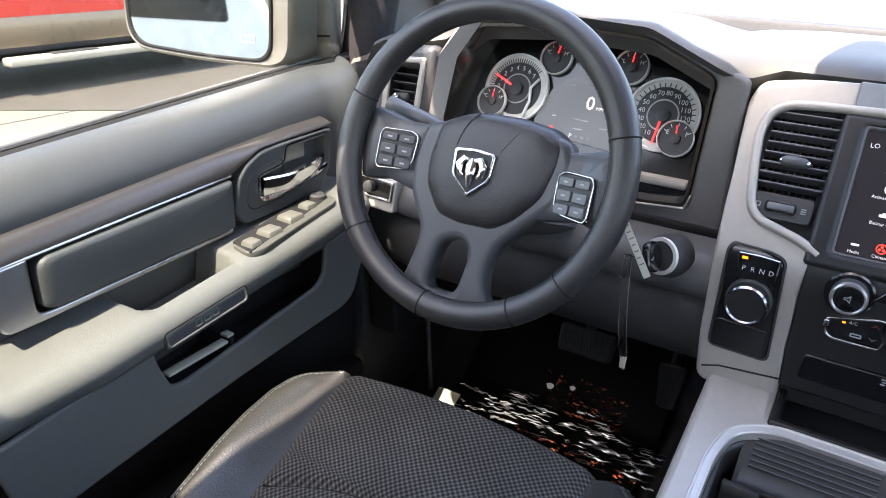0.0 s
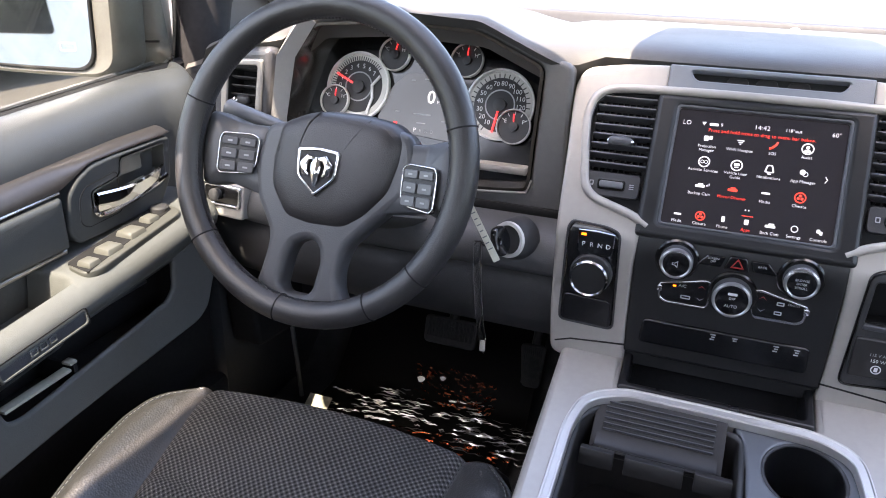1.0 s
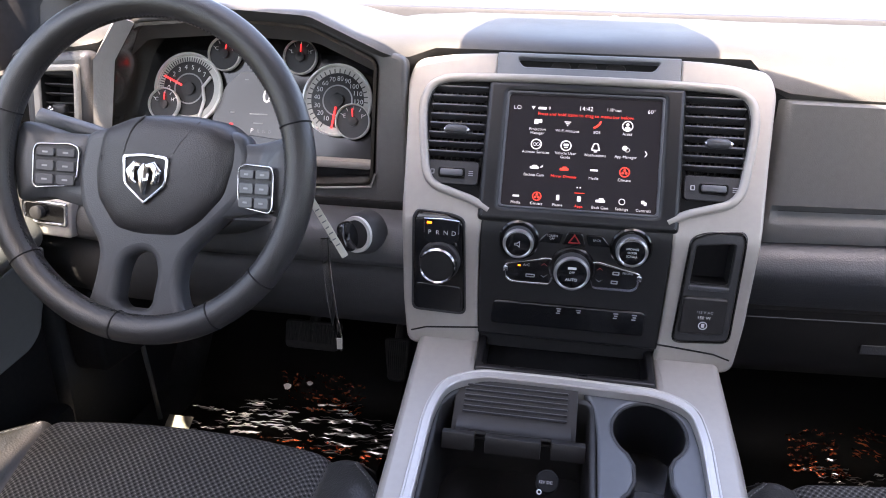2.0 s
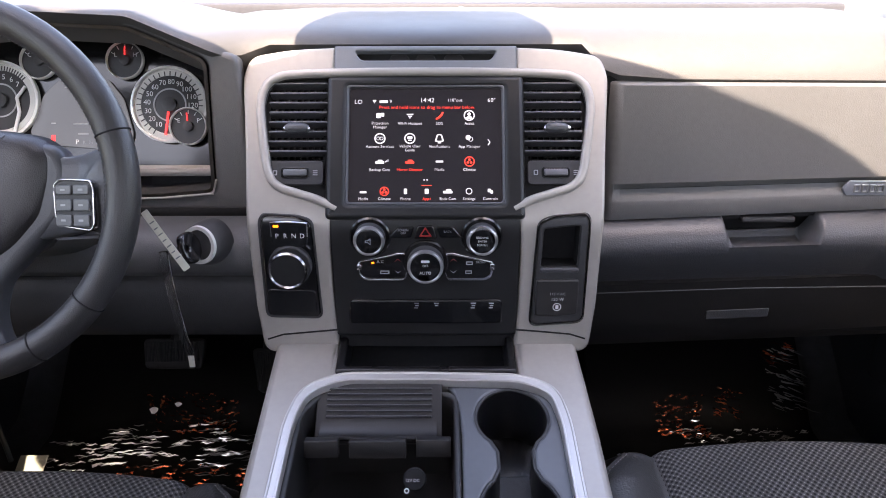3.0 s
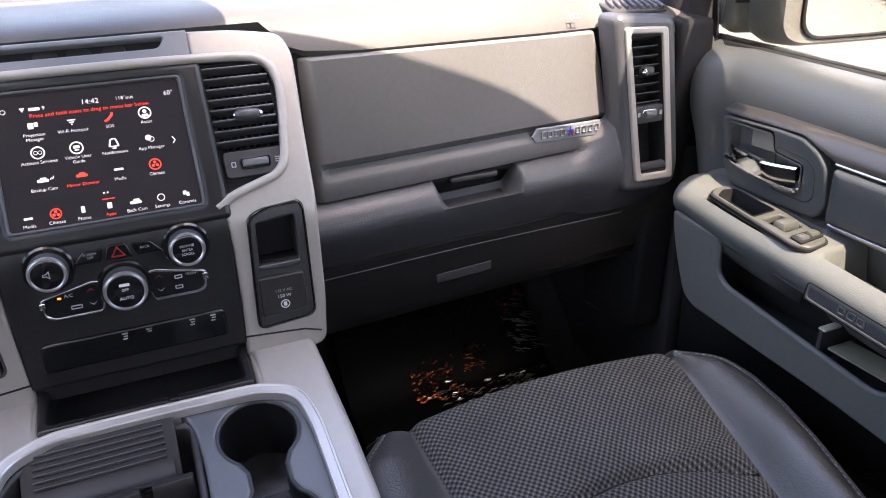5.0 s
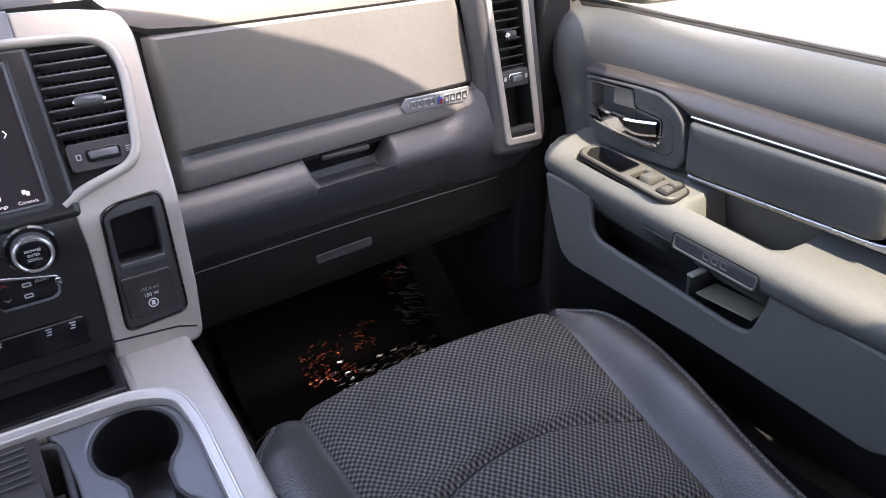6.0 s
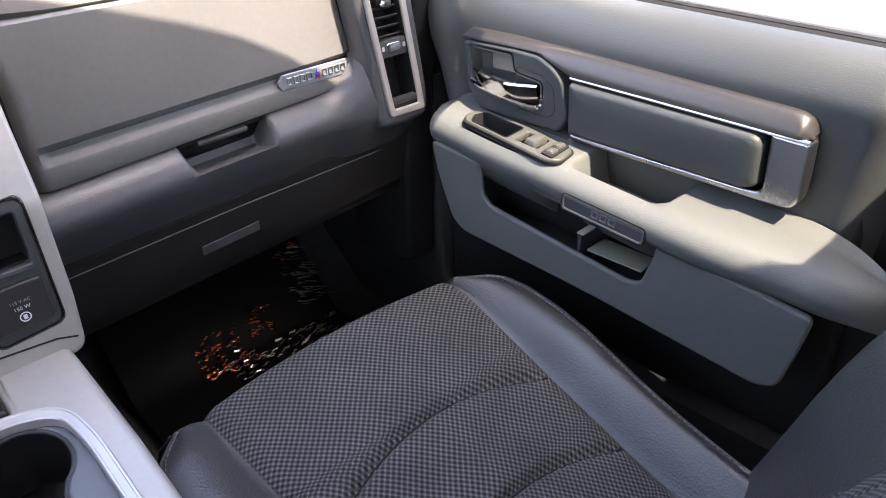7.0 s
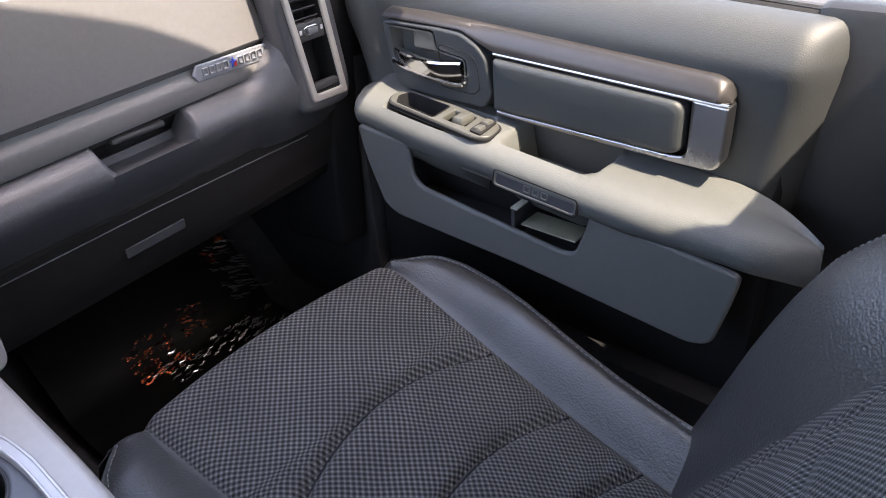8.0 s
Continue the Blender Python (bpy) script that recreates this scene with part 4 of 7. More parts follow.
# badge: a plain pointed bar with two short strokes either side of a small coloured star shape
fb = frame_at((0.590, 0.0445, 0.6815), (1, 0, -0.005), (0, 0, 1))
part("badge", plate([rnd([(-0.058, -0.001), (-0.050, 0.010), (0.056, 0.010), (0.056, -0.010), (-0.052, -0.010)], 0.001)], 0.004, 0.001, fb), BADGE, gb, "bright pointed badge")
for u in (-0.040, -0.030, -0.020, -0.010, 0.014, 0.024, 0.034, 0.044):
    part("badge_stroke", plate([rect(u - 0.0040, -0.0055, u + 0.0040, 0.0050, 0.0008), rect(u - 0.0022, -0.0035, u + 0.0022, 0.0030, 0.0005)], 0.0016, 0.0004, fb @ Matrix.Translation((0, 0, 0.0014))), CHROME_DULL, gb)
part("badge_star", plate([[(0.002 + 0.005 * (1 if k % 2 == 0 else 0.4) * math.sin(k * math.pi / 5), 0.0075 * (1 if k % 2 == 0 else 0.4) * math.cos(k * math.pi / 5)) for k in range(10)][::-1]], 0.0014, 0.0, fb @ Matrix.Translation((0, 0, 0.0016))), BLUE_ENAMEL, gb, "small blue star")
part("badge_star_half", plate([[(0.003, 0.0), (0.008, 0.001), (0.0055, -0.002), (0.006, -0.007), (0.002, -0.003)][::-1]], 0.0016, 0.0, fb @ Matrix.Translation((0, 0, 0.0019))), RED_ENAMEL, gb)
part("warning_label", plate([rect(-0.007, -0.0035, 0.007, 0.0035, 0.001), rect(-0.006, -0.0025, -0.0015, 0.0025, 0.0005), rect(0.001, -0.0025, 0.006, 0.0025, 0.0005)], 0.0005, 0, frame_at((0.594, 0.0475, 0.8345), (1, 0, 0), (0, 0.55, 0.83))), GREY_INK, gb)

# padded ledge under the glove box, with the latch notch cut into it
LEDGE = [(0.058, 0.636), (0.047, 0.633), (0.036, 0.627), (0.027, 0.616), (0.022, 0.603), (0.027, 0.590), (0.044, 0.567), (0.060, 0.545), (0.068, 0.537)]
rows = []
for x in np.linspace(0.205, 0.762, 240):
    up = 0.030 * (x - 0.226) / 0.44
    row = []
    for i, (y, z) in enumerate(LEDGE):
        zz = z + up * lerp(z, [0.53, 0.64], [0.35, 0.62])
        n = ease((x - 0.384) / 0.020) * ease((0.512 - x) / 0.014)
        if i < 4:
            ty_, tz_ = ((0.076, 0.6060), (0.074, 0.5960), (0.060, 0.5920), (0.031, 0.5990))[i]
            y += (ty_ - y) * n
            zz += (tz_ + up * 0.5 - zz) * n
        # swells forward and sweeps up into the end panel
        y += 0.03 * ease((x - 0.70) / 0.1) - 0.019 * ease((x - 0.585) / 0.075) * (1 if i > 1 else 0.5)
        zz += (0.052, 0.050, 0.046, 0.034, 0.014, 0, 0, 0, 0)[i] * min(1, max(0, (x - 0.585) / 0.068)) ** 2.6 * ease((0.668 - x) / 0.012)
        low = ease((x - 0.662) / 0.010)
        row.append((x, y, zz + (min(zz, 0.606) - zz) * low))
    rows.append(row)
part("ledge", thicken(grid(rows), 0.008), DASH_LOW, dash, "padded ledge under the glove box", 55)
part("latch_bar", box((0.447, 0.056, 0.637), (0.070, 0.016, 0.008), 0.003), BLACK, gb, "black latch handle")
lower = thing("lower_glove_box", "dark lower glove box door with a small pull", "glove box")
rows = [[(x, y, z + 0.018 * (x - 0.226) / 0.44) for y, z in ((0.066, 0.541), (0.071, 0.526), (0.080, 0.49), (0.094, 0.45), (0.12, 0.42), (0.20, 0.40), (0.42, 0.42))] for x in np.linspace(0.205, 0.752, 13)]
part("door", thicken(grid(rows), 0.01), BIN, lower)
part("joint", tube([(x, 0.0610, lerp(x, [0.225, 0.44, 0.70], [0.5242, 0.5320, 0.5354])) for x in np.linspace(0.225, 0.70, 10)], 0.0009, n=6), DASH, lower)
part("pull", plate([rnd([(-0.044, -0.009), (0.044, -0.007), (0.044, 0.008), (-0.044, 0.006)], 0.002)], 0.004, 0.001, frame_at((0.437, 0.0710, 0.487), (1, 0, 0.03), (0, -0.12, 1))), DASH_LOW, lower, "moulded finger pull")


def dash_end(s):
    """The dash's end panel by a door, with an upright silver-framed vent."""
    e = thing("side_vent", "upright silver-framed side air vent with black slats", "air vent", "side air vents")
    q = [(0.627, 0.838), (0.724, 0.830), (0.750, 0.62), (0.744, 0.592), (0.70, 0.588), (0.655, 0.592), (0.648, 0.70)]
    o = [(0.640, 0.8215), (0.708, 0.8175), (0.737, 0.605), (0.673, 0.607)]
    i_ = [(0.6495, 0.8125), (0.6985, 0.8095), (0.7255, 0.6165), (0.6815, 0.6175)]
    if s < 0:
        dx = 0.004
        q, o, i_ = [[(-x - dx, z + 0.008) for x, z in reversed(a)] for a in (q, o, i_)]
    fr = frame_at((0, 0.0, 0), (1, 0, 0), (0, 0, 1))
    part("end_panel", plate([rnd(q, 0.015), rnd(i_, 0.004)], 0.05, 0.010, fr @ Matrix.Translation((0, 0, -0.001)), 3), DASH_LOW, dash, "textured end panel")
    part("back", plate([o], 0.004, 0, fr @ Matrix.Translation((0, 0, -0.035))), BLACKPAINT, e)
    mid = [sum(p[k] for p in i_) / 4 for k in (0, 1)]
    lin = [tuple(mid[k] + (p[k] - mid[k]) * 0.965 for k in (0, 1)) for p in i_]
    part("liner", plate([rnd(i_, 0.004), rnd(lin, 0.004)], 0.036, 0, fr @ Matrix.Translation((0, 0, 0.001))), BLACKPAINT, e)
    part("frame", plate([rnd(o, 0.006), rnd(i_, 0.004)], 0.008, 0.0025, fr @ Matrix.Translation((0, 0, 0.004)), 3), SILVER, e, "satin silver frame")

    def at(c, z):
        k = (0.8125 - z) / 0.195
        a, b = (i_[0], i_[1]) if s > 0 else (i_[-1], i_[-2])
        d, f = (i_[3], i_[2]) if s > 0 else (i_[0], i_[1])
        x0, x1 = a[0] + (d[0] - a[0]) * k, b[0] + (f[0] - b[0]) * k
        return x0 + (x1 - x0) * c, x1 - x0
    for j in range(8):
        z = 0.803 - j * 0.0125
        x, w = at(0.5, z)
        part("slat", box((0, 0, 0), (abs(w) - 0.002, 0.014, 0.002), 0.0008, Matrix.Translation((x, 0.012, z + (0.008 if s < 0 else 0))) @ pose(0, 0, 0, -25), 1), BLACK, e)
    x, w = at(0.45, 0.762)
    part("slider", box((x, -0.001, 0.762 + (0.008 if s < 0 else 0)), (0.020, 0.012, 0.012), 0.004), BLACK, e)
    part("slider_tip", lathe([(0.005, 0), (0.005, 0.004), (0.002, 0.007)], 14, Matrix.Translation((x - 0.008, -0.006, 0.762 + (0.008 if s < 0 else 0))) @ pose(0, 0, 0, 90)), CHROME, e, "chrome slider tip")
    x, w = at(0.5, 0.703)
    dz = 0.008 if s < 0 else 0
    part("wheel_panel", box((x, 0.010, 0.702 + dz), (abs(w), 0.02, 0.024), 0.002), BLACK, e)
    part("thumb_wheel", box((x, -0.002, 0.703 + dz), (0.018, 0.008, 0.009), 0.003), SLATE, e, "grey thumb wheel")
    part("thumb_ring", plate([rect(-0.012, -0.006, 0.012, 0.006, 0.005), rect(-0.0105, -0.0045, 0.0105, 0.0045, 0.004)], 0.003, 0.0008, frame_at((x, -0.001, 0.703 + dz), (1, 0, 0), (0, 0, 1))), CHROME_SATIN, e)
    for k in (-1, 1):
        part("mark", plate([rect(k * 0.018 - 0.002, -0.003, k * 0.018 + 0.002, 0.003, 0.0006)], 0.0005, 0, frame_at((x, -0.0008, 0.703 + dz), (1, 0, 0), (0, 0, 1))), GREY_INK, e)
    x, w = at(0.5, 0.622)
    part("cubby_lip", box((x, 0.004, 0.626 + dz), (abs(w), 0.012, 0.010), 0.003), BLACK, e)
    # demister slots on the dash corner above
    d = thing("demister_vent", "small slatted demister vent on the dash corner", "air vent", "demister vents")
    fd = frame_at((s * 0.690, 0.052, 0.842 + dz), (1, 0, 0), (0, 1, 0.25))
    part("frame", plate([rect(-0.045, -0.022, 0.045, 0.022, 0.008)], 0.006, 0.002, fd), BLACK, d)
    for j in range(8):
        part("slat", box((-0.036 + j * 0.0103, 0, 0.002), (0.005, 0.034, 0.006), 0.002, fd @ pose(0, 0, 0, 0, 0, -12 * s), 2), DASH_LOW, d)


dash_end(1)
part("side_cover", plate([rnd([(0.024, 0.818), (0.022, 0.760), (0.062, 0.600), (0.085, 0.30), (0.24, 0.28), (0.24, 0.825)], 0.012)], 0.060, 0.008, frame_at((0.812, 0, 0), (0, 1, 0), (0, 0, 1))), BLACKPAINT, dash, "dark cover between dash and door")
dash_end(-1)
part("side_cover", plate([rnd([(0.030, 0.800), (0.030, 0.760), (0.062, 0.600), (0.085, 0.30), (0.24, 0.28), (0.24, 0.805)], 0.012)], 0.060, 0.008, frame_at((-0.752, 0, 0), (0, 1, 0), (0, 0, 1))), BLACKPAINT, dash, "dark cover between dash and door")

# ---- driver side of the dashboard ----
GAUGE_RIM = mat("pale_gauge_rim", (0.80, 0.79, 0.76), 0.3, metal=0.25, var=0.05)
RECESS = mat("brown_black_gloss_recess", (0.034, 0.030, 0.026), 0.20, var=0.15, coat=0.3)
HOOD = [(-0.632, 0.690), (-0.631, 0.746), (-0.610, 0.838), (-0.578, 0.880), (-0.458, 0.890), (-0.342, 0.884), (-0.256, 0.846), (-0.262, 0.744), (-0.265, 0.684), (-0.33, 0.678), (-0.58, 0.672)]
fp = frame_at((0, 0.028, 0), (1, 0, 0), (0, 0, 1))
outer = [(-0.648, 0.646), (-0.648, 0.75), (-0.627, 0.846), (-0.590, 0.893), (-0.458, 0.905), (-0.335, 0.898), (-0.244, 0.857), (-0.221, 0.850), (-0.218, 0.72), (-0.219, 0.646)]
part("instrument_surround", plate([rnd(outer[::-1], 0.012), rnd(HOOD[::-1], [0.012] * 11)], 0.03, 0.006, fp, 3), DASH, dash, "textured vinyl surround of the instruments")
# recess walls running back to the dials
back = [(-0.460 + (x + 0.460) * 0.93, 0.118 + (z - 0.78) * 0.32, 0.785 + (z - 0.785) * 0.93) for x, z in rnd(HOOD, 0.012)]
front = [(x, 0.026, z) for x, z in rnd(HOOD, 0.012)]
mid = [tuple(Vector(a).lerp(Vector(b), 0.5)) for a, b in zip(front, back)]
part("recess_wall", thicken(grid([front, mid, back], True), 0.004), RECESS, dash, "black recess round the instruments", 40)

ic = thing("instrument_cluster", "instrument cluster with two large dials, small gauges and grey display", "instrument cluster")
CL = frame_at((-0.435, 0.082, 0.785), (1, 0, 0), (0, 0.36, 0.93))
part("face", plate([rnd([(-0.205, -0.095), (0.185, -0.095), (0.185, 0.05), (0.11, 0.10), (-0.14, 0.10), (-0.205, 0.05)], 0.02)], 0.006, 0.001, CL @ Matrix.Translation((0, 0, -0.004))), GLOSS, ic)


def gauge(u, v, r, ticks, digits, a0, a1, needle, big, up=0.0):
    """A dial with a pale ring, numerals and a lit red needle. Angles in degrees, clockwise from the top."""
    g = part("dial", lathe([(r, 0), (r, 0.003), (r * 0.97, 0.0035)], 48, CL @ Matrix.Translation((u, v, -0.002 + up))), DIAL, ic, "black dial")
    c = CL @ Matrix.Translation((u, v, 0.0015 + up))
    part("rim", lathe([(r * 1.05, -0.003), (r * 1.06, 0.004), (r * 1.0, 0.005), (r * 0.97, 0.001)], 56, c, False), GAUGE_RIM, g, "bright rim")
    if big:
        part("scale_ring", plate([circle(0, 0, r * 0.97, 56), circle(0, 0, r * 0.80, 56)], 0.0012, 0.0003, c @ Matrix.Translation((0, 0, 0.0008))), DIAL_RING, g, "pale scale ring")
        part("inner_ring", plate([circle(0, 0, r * 0.46, 40), circle(0, 0, r * 0.42, 40)], 0.0012, 0.0003, c @ Matrix.Translation((0, 0, 0.0008))), GREY_INK, g)
    for k in range(ticks):
        a = radians(a0 + (a1 - a0) * k / (ticks - 1))
        p = c @ Matrix.Translation((math.sin(a) * r * (0.86 if big else 0.80), math.cos(a) * r * (0.86 if big else 0.80), 0.001)) @ pose(0, 0, 0, 0, 0, -math.degrees(a))
        part("tick", box((0, 0, 0), (r * 0.03, r * (0.12 if big else 0.2), 0.0006), 0, p), DIAL if big else WHITE_INK, g)
    for k, d in enumerate(digits):
        a = radians(a0 + (a1 - a0) * k / (len(digits) - 1))
        part("numeral", words(d, r * (0.20 if big else 0.34), c @ Matrix.Translation((math.sin(a) * r * 0.63, math.cos(a) * r * 0.63, 0.0006))), WHITE_INK, g)
    a = radians(needle)
    p = c @ pose(0, 0, 0.0022, 0, 0, -math.degrees(a))
    part("needle", box((0, r * (0.44 if big else 0.40), 0), (r * 0.055, r * (0.80 if big else 0.70), 0.0012), 0.0003, p, 1), NEEDLE, g, "lit red needle")
    part("needle_hub", lathe([(r * (0.20 if big else 0.28), 0), (r * (0.20 if big else 0.28), 0.004), (r * 0.12, 0.005)], 28, c), BLACK, g)
    return g


gauge(-0.106, 0.003, 0.047, 29, list("01234567"), -90, 48, -66, True)
gauge(0.109, -0.003, 0.046, 25, [str(k) for k in range(10, 121, 10)], -150, 92, -172, True)
gauge(-0.056, 0.053, 0.0225, 5, "CH", -60, 60, 10, False)
gauge(0.053, 0.053, 0.0225, 5, "LH", -60, 60, 0, False)
gauge(-0.138, -0.021, 0.0215, 5, "CH", -60, 60, 0, False, 0.005)
gauge(0.134, -0.031, 0.0225, 5, "EF", -60, 60, -6, False, 0.005)
part("display", plate([rnd([(-0.070, -0.038), (-0.060, -0.052), (0.055, -0.062), (0.062, -0.040), (0.050, 0.005), (0.030, 0.030), (-0.030, 0.030), (-0.052, 0.010)], 0.006)], 0.002, 0.0004, CL @ Matrix.Translation((0, 0, 0.0005))), CLUSTER_BG, ic, "grey lit driver display")
ct = CL @ Matrix.Translation((0, 0, 0.0008))
part("lettering", words("0", 0.026, ct @ Matrix.Translation((0.0085, -0.003, 0)), thin=-0.012), SCREEN_W, ic)
part("lettering", words("MPH", 0.0068, ct @ Matrix.Translation((0.0245, -0.0085, 0))), SCREEN_W, ic)
part("lettering", words("P", 0.009, ct @ Matrix.Translation((-0.010, -0.050, 0))), SCREEN_W, ic)
for k, ch in enumerate("RND"):
    part("lettering", words(ch, 0.0062, ct @ Matrix.Translation((-0.001 + k * 0.0085, -0.0505, 0))), GREY_INK, ic)
for u, v, w in ((-0.022, 0.0195, 0.006), (0.002, 0.0225, 0.014), (-0.002, -0.027, 0.026), (-0.002, -0.0395, 0.014), (0.034, -0.034, 0.011), (-0.040, -0.026, 0.006)):
    part("lettering_bar", plate([rect(u - w / 2, v - 0.0008, u + w / 2, v + 0.0008, 0.0003)], 0.0004, 0, ct), GREY_INK, ic)
part("warning_light", plate([rect(-0.043, -0.049, -0.038, -0.041, 0.001)], 0.0005, 0, ct), NEEDLE, ic, "lit red warning lamp")
part("silver_arc", tube([CL @ Vector((-0.073, 0.020, 0.004)), CL @ Vector((-0.084, 0.006, 0.004)), CL @ Vector((-0.081, -0.012, 0.004)), CL @ Vector((-0.087, -0.036, 0.004))], 0.0022, n=8), WHITE_INK, ic, "bright divider on the rev counter")
# silver sill and black shelf under the dials
part("lower_sill", box((-0.445, 0.058, 0.704), (0.345, 0.028, 0.012), 0.004, None), SILVER, ic, "silver sill under the dials")
part("lower_shelf", plate([rnd([(-0.60, 0.668), (-0.258, 0.676), (-0.262, 0.704), (-0.60, 0.704)], 0.006)], 0.02, 0.002, frame_at((0, 0.046, 0), (1, 0, 0), (0, 0, 1))), GLOSS, ic)
part("shelf_line", tube([(-0.60, 0.028, 0.6705), (-0.33, 0.026, 0.6765), (-0.268, 0.026, 0.682), (-0.262, 0.026, 0.70)], 0.0014, n=6), SILVER, ic)
# pale inner cheek of the hood at its outboard end
part("hood_cheek", thicken(grid([[(-0.652, 0.030, 0.66), (-0.650, 0.020, 0.745), (-0.632, 0.018, 0.838), (-0.592, 0.02, 0.895)], [(-0.640, 0.010, 0.66), (-0.640, 0.000, 0.745), (-0.624, 0.000, 0.835), (-0.584, 0.006, 0.890)], [(-0.628, 0.024, 0.66), (-0.627, 0.022, 0.745), (-0.608, 0.022, 0.832), (-0.574, 0.024, 0.880)]]), 0.003), PILLAR, dash, "pale cheek of the instrument hood", 60)

# knee panel and lower trim
KNEE = [(0.040, 0.654), (0.012, 0.652), (-0.020, 0.648), (-0.034, 0.638), (-0.041, 0.622), (-0.041, 0.606), (-0.034, 0.596), (-0.020, 0.591), (0.006, 0.588)]
rows = [[(x, y + 0.03 * ease((-0.60 - x) / 0.2), z) for y, z in KNEE] for x in np.linspace(-0.80, -0.203, 20)]
part("column_fascia", thicken(grid(rows), 0.008), KNEE_VINYL, dash, "grained fascia under the instruments", 50)
LOWKNEE = [(0.012, 0.596), (-0.010, 0.580), (-0.018, 0.560), (-0.014, 0.530), (-0.002, 0.505), (0.020, 0.494), (0.10, 0.49), (0.34, 0.56)]
rows = [[(x, y + 0.03 * ease((-0.60 - x) / 0.2), z) for y, z in LOWKNEE] for x in np.linspace(-0.80, -0.203, 20)]
part("knee_panel", thicken(grid(rows), 0.008), BLACK, dash, "dark knee panel under the steering column", 50)
part("fascia_gap", box((-0.43, 0.034, 0.657), (0.44, 0.02, 0.014), 0.003), BLACKPAINT, dash)
lsw = thing("headlight_switch", "silver-edged headlight switch panel low on the dash", "switch")
fl2 = frame_at((-0.703, -0.042, 0.634), (1, 0, -0.06), (0, 0.15, 1))
part("panel", plate([rect(-0.036, -0.030, 0.036, 0.022, 0.006)], 0.02, 0.004, fl2), PILLAR, lsw, "pale grey switch panel")
part("rim", plate([rect(-0.033, -0.014, 0.033, 0.019, 0.005), rect(-0.028, -0.009, 0.028, 0.014, 0.004)], 0.006, 0.002, fl2 @ Matrix.Translation((0, 0, 0.004))), CHROME_SATIN, lsw, "bright rim")
part("switch_face", plate([rect(-0.028, -0.009, 0.028, 0.014, 0.004)], 0.004, 0.001, fl2 @ Matrix.Translation((0, 0, 0.002))), GLOSS, lsw)
part("dial_knob", lathe([(0.009, 0), (0.009, 0.008), (0.006, 0.010)], 24, fl2 @ Matrix.Translation((-0.008, 0.003, 0.002))), BLACK, lsw)

# ignition with key, tag and strap
ig = thing("ignition_switch", "pale ignition ring with a black key turned in it", "ignition")
fi = frame_at((-0.266, -0.047, 0.643), (0.95, -0.30, 0.0), (0.0, 0.20, 0.98))
part("boss", lathe([(0.0285, -0.025), (0.0268, -0.008), (0.0255, -0.001), (0.0238, 0.003)], 40, fi), BLACK, ig, "moulded boss")
part("ring", lathe([(0.0175, 0.001), (0.0185, 0.007), (0.0225, 0.007), (0.0235, 0.002)], 44, fi, False), WHITE_PAINT, ig, "pale ring")
part("barrel", lathe([(0.0178, 0.0), (0.0178, 0.004), (0.012, 0.005)], 36, fi), BLACK, ig)
fg = fi @ pose(0, 0, 0, 0, 0, 18) @ frame_at((0.004, 0, 0), (0, 1, 0), (0, 0, 1))
part("key_grip", plate([rnd([(-0.016, 0.036), (-0.020, 0.016), (-0.008, 0.004), (0.008, 0.004), (0.020, 0.016), (0.016, 0.036)], 0.008), circle(0.0, 0.030, 0.0035, 14)], 0.010, 0.003, fg, 3), GLOSS, ig, "glossy black key grip")
part("key_collar", box((0, 0.004, -0.005), (0.014, 0.006, 0.008), 0.001, fg), CHROME_SATIN, ig, "bright key collar")
tg = thing("key_tag", "white paper tag and clear strap hanging from the key ring", "key tag")
part("key_ring", tube([fi @ Vector((-0.012 + 0.013 * math.cos(a), -0.008 + 0.006 * math.sin(a), 0.030 + 0.013 * math.sin(a))) for a in np.linspace(0, 2 * math.pi, 20, False)], 0.0010, True, 6), CHROME, tg, "steel split ring")
ft = frame_at((-0.290, -0.092, 0.668), (0.78, 0.25, 0.50), (-0.56, 0.25, 0.78))
part("paper_tag", plate([rect(-0.0042, -0.042, 0.0042, 0.038, 0.0012)], 0.0008, 0.0002, ft), PAPER, tg, "white paper tag")
for k in range(7):
    part("print_bar", plate([rect(-0.0030, -0.026 + k * 0.008, 0.0028 - 0.001 * (k % 2), -0.0246 + k * 0.008, 0.0004)], 0.0004, 0, ft @ Matrix.Translation((0, 0, 0.0005))), SLATE, tg)
strap = smooth_line([(-0.296, -0.086, 0.650), (-0.294, -0.088, 0.61), (-0.289, -0.087, 0.55), (-0.284, -0.085, 0.515), (-0.282, -0.084, 0.494)], 6)
part("strap", tube(strap, [0.0052] * (len(strap) - 6) + [0.0045, 0.0035, 0.0040, 0.0030, 0.0028, 0.0012], n=10, flat=0.35, up=(0, 1, 0)), LENS, tg, "clear plastic strap")
part("strap_end", box((-0.2835, -0.085, 0.506), (0.007, 0.003, 0.016), 0.001), PAPER, tg)

# ---- steering wheel ----
SPOKE = mat("satin_dark_grey_spoke_plastic", (0.070, 0.072, 0.078), 0.40, var=0.08, grain=0.2, gscale=700)
WC = Vector((-0.462, -0.176, 0.753))
WF = frame_at(WC, (1, 0, 0), (0, math.sin(radians(19.3)), math.cos(radians(19.3))))
sw = thing("steering_wheel", "black leather steering wheel with a chrome shield emblem", "steering wheel")
R0, R1 = 0.1750, 0.0161
ring = []
for k in range(96):
    a = 2 * math.pi * k / 96
    ring.append(WF @ Vector((R0 * math.cos(a), R0 * math.sin(a), 0)))
part("rim", tube(ring, R1, True, 18, up=tuple(WF.col[2][:3])), WHEEL_L, sw, "leather-wrapped rim")
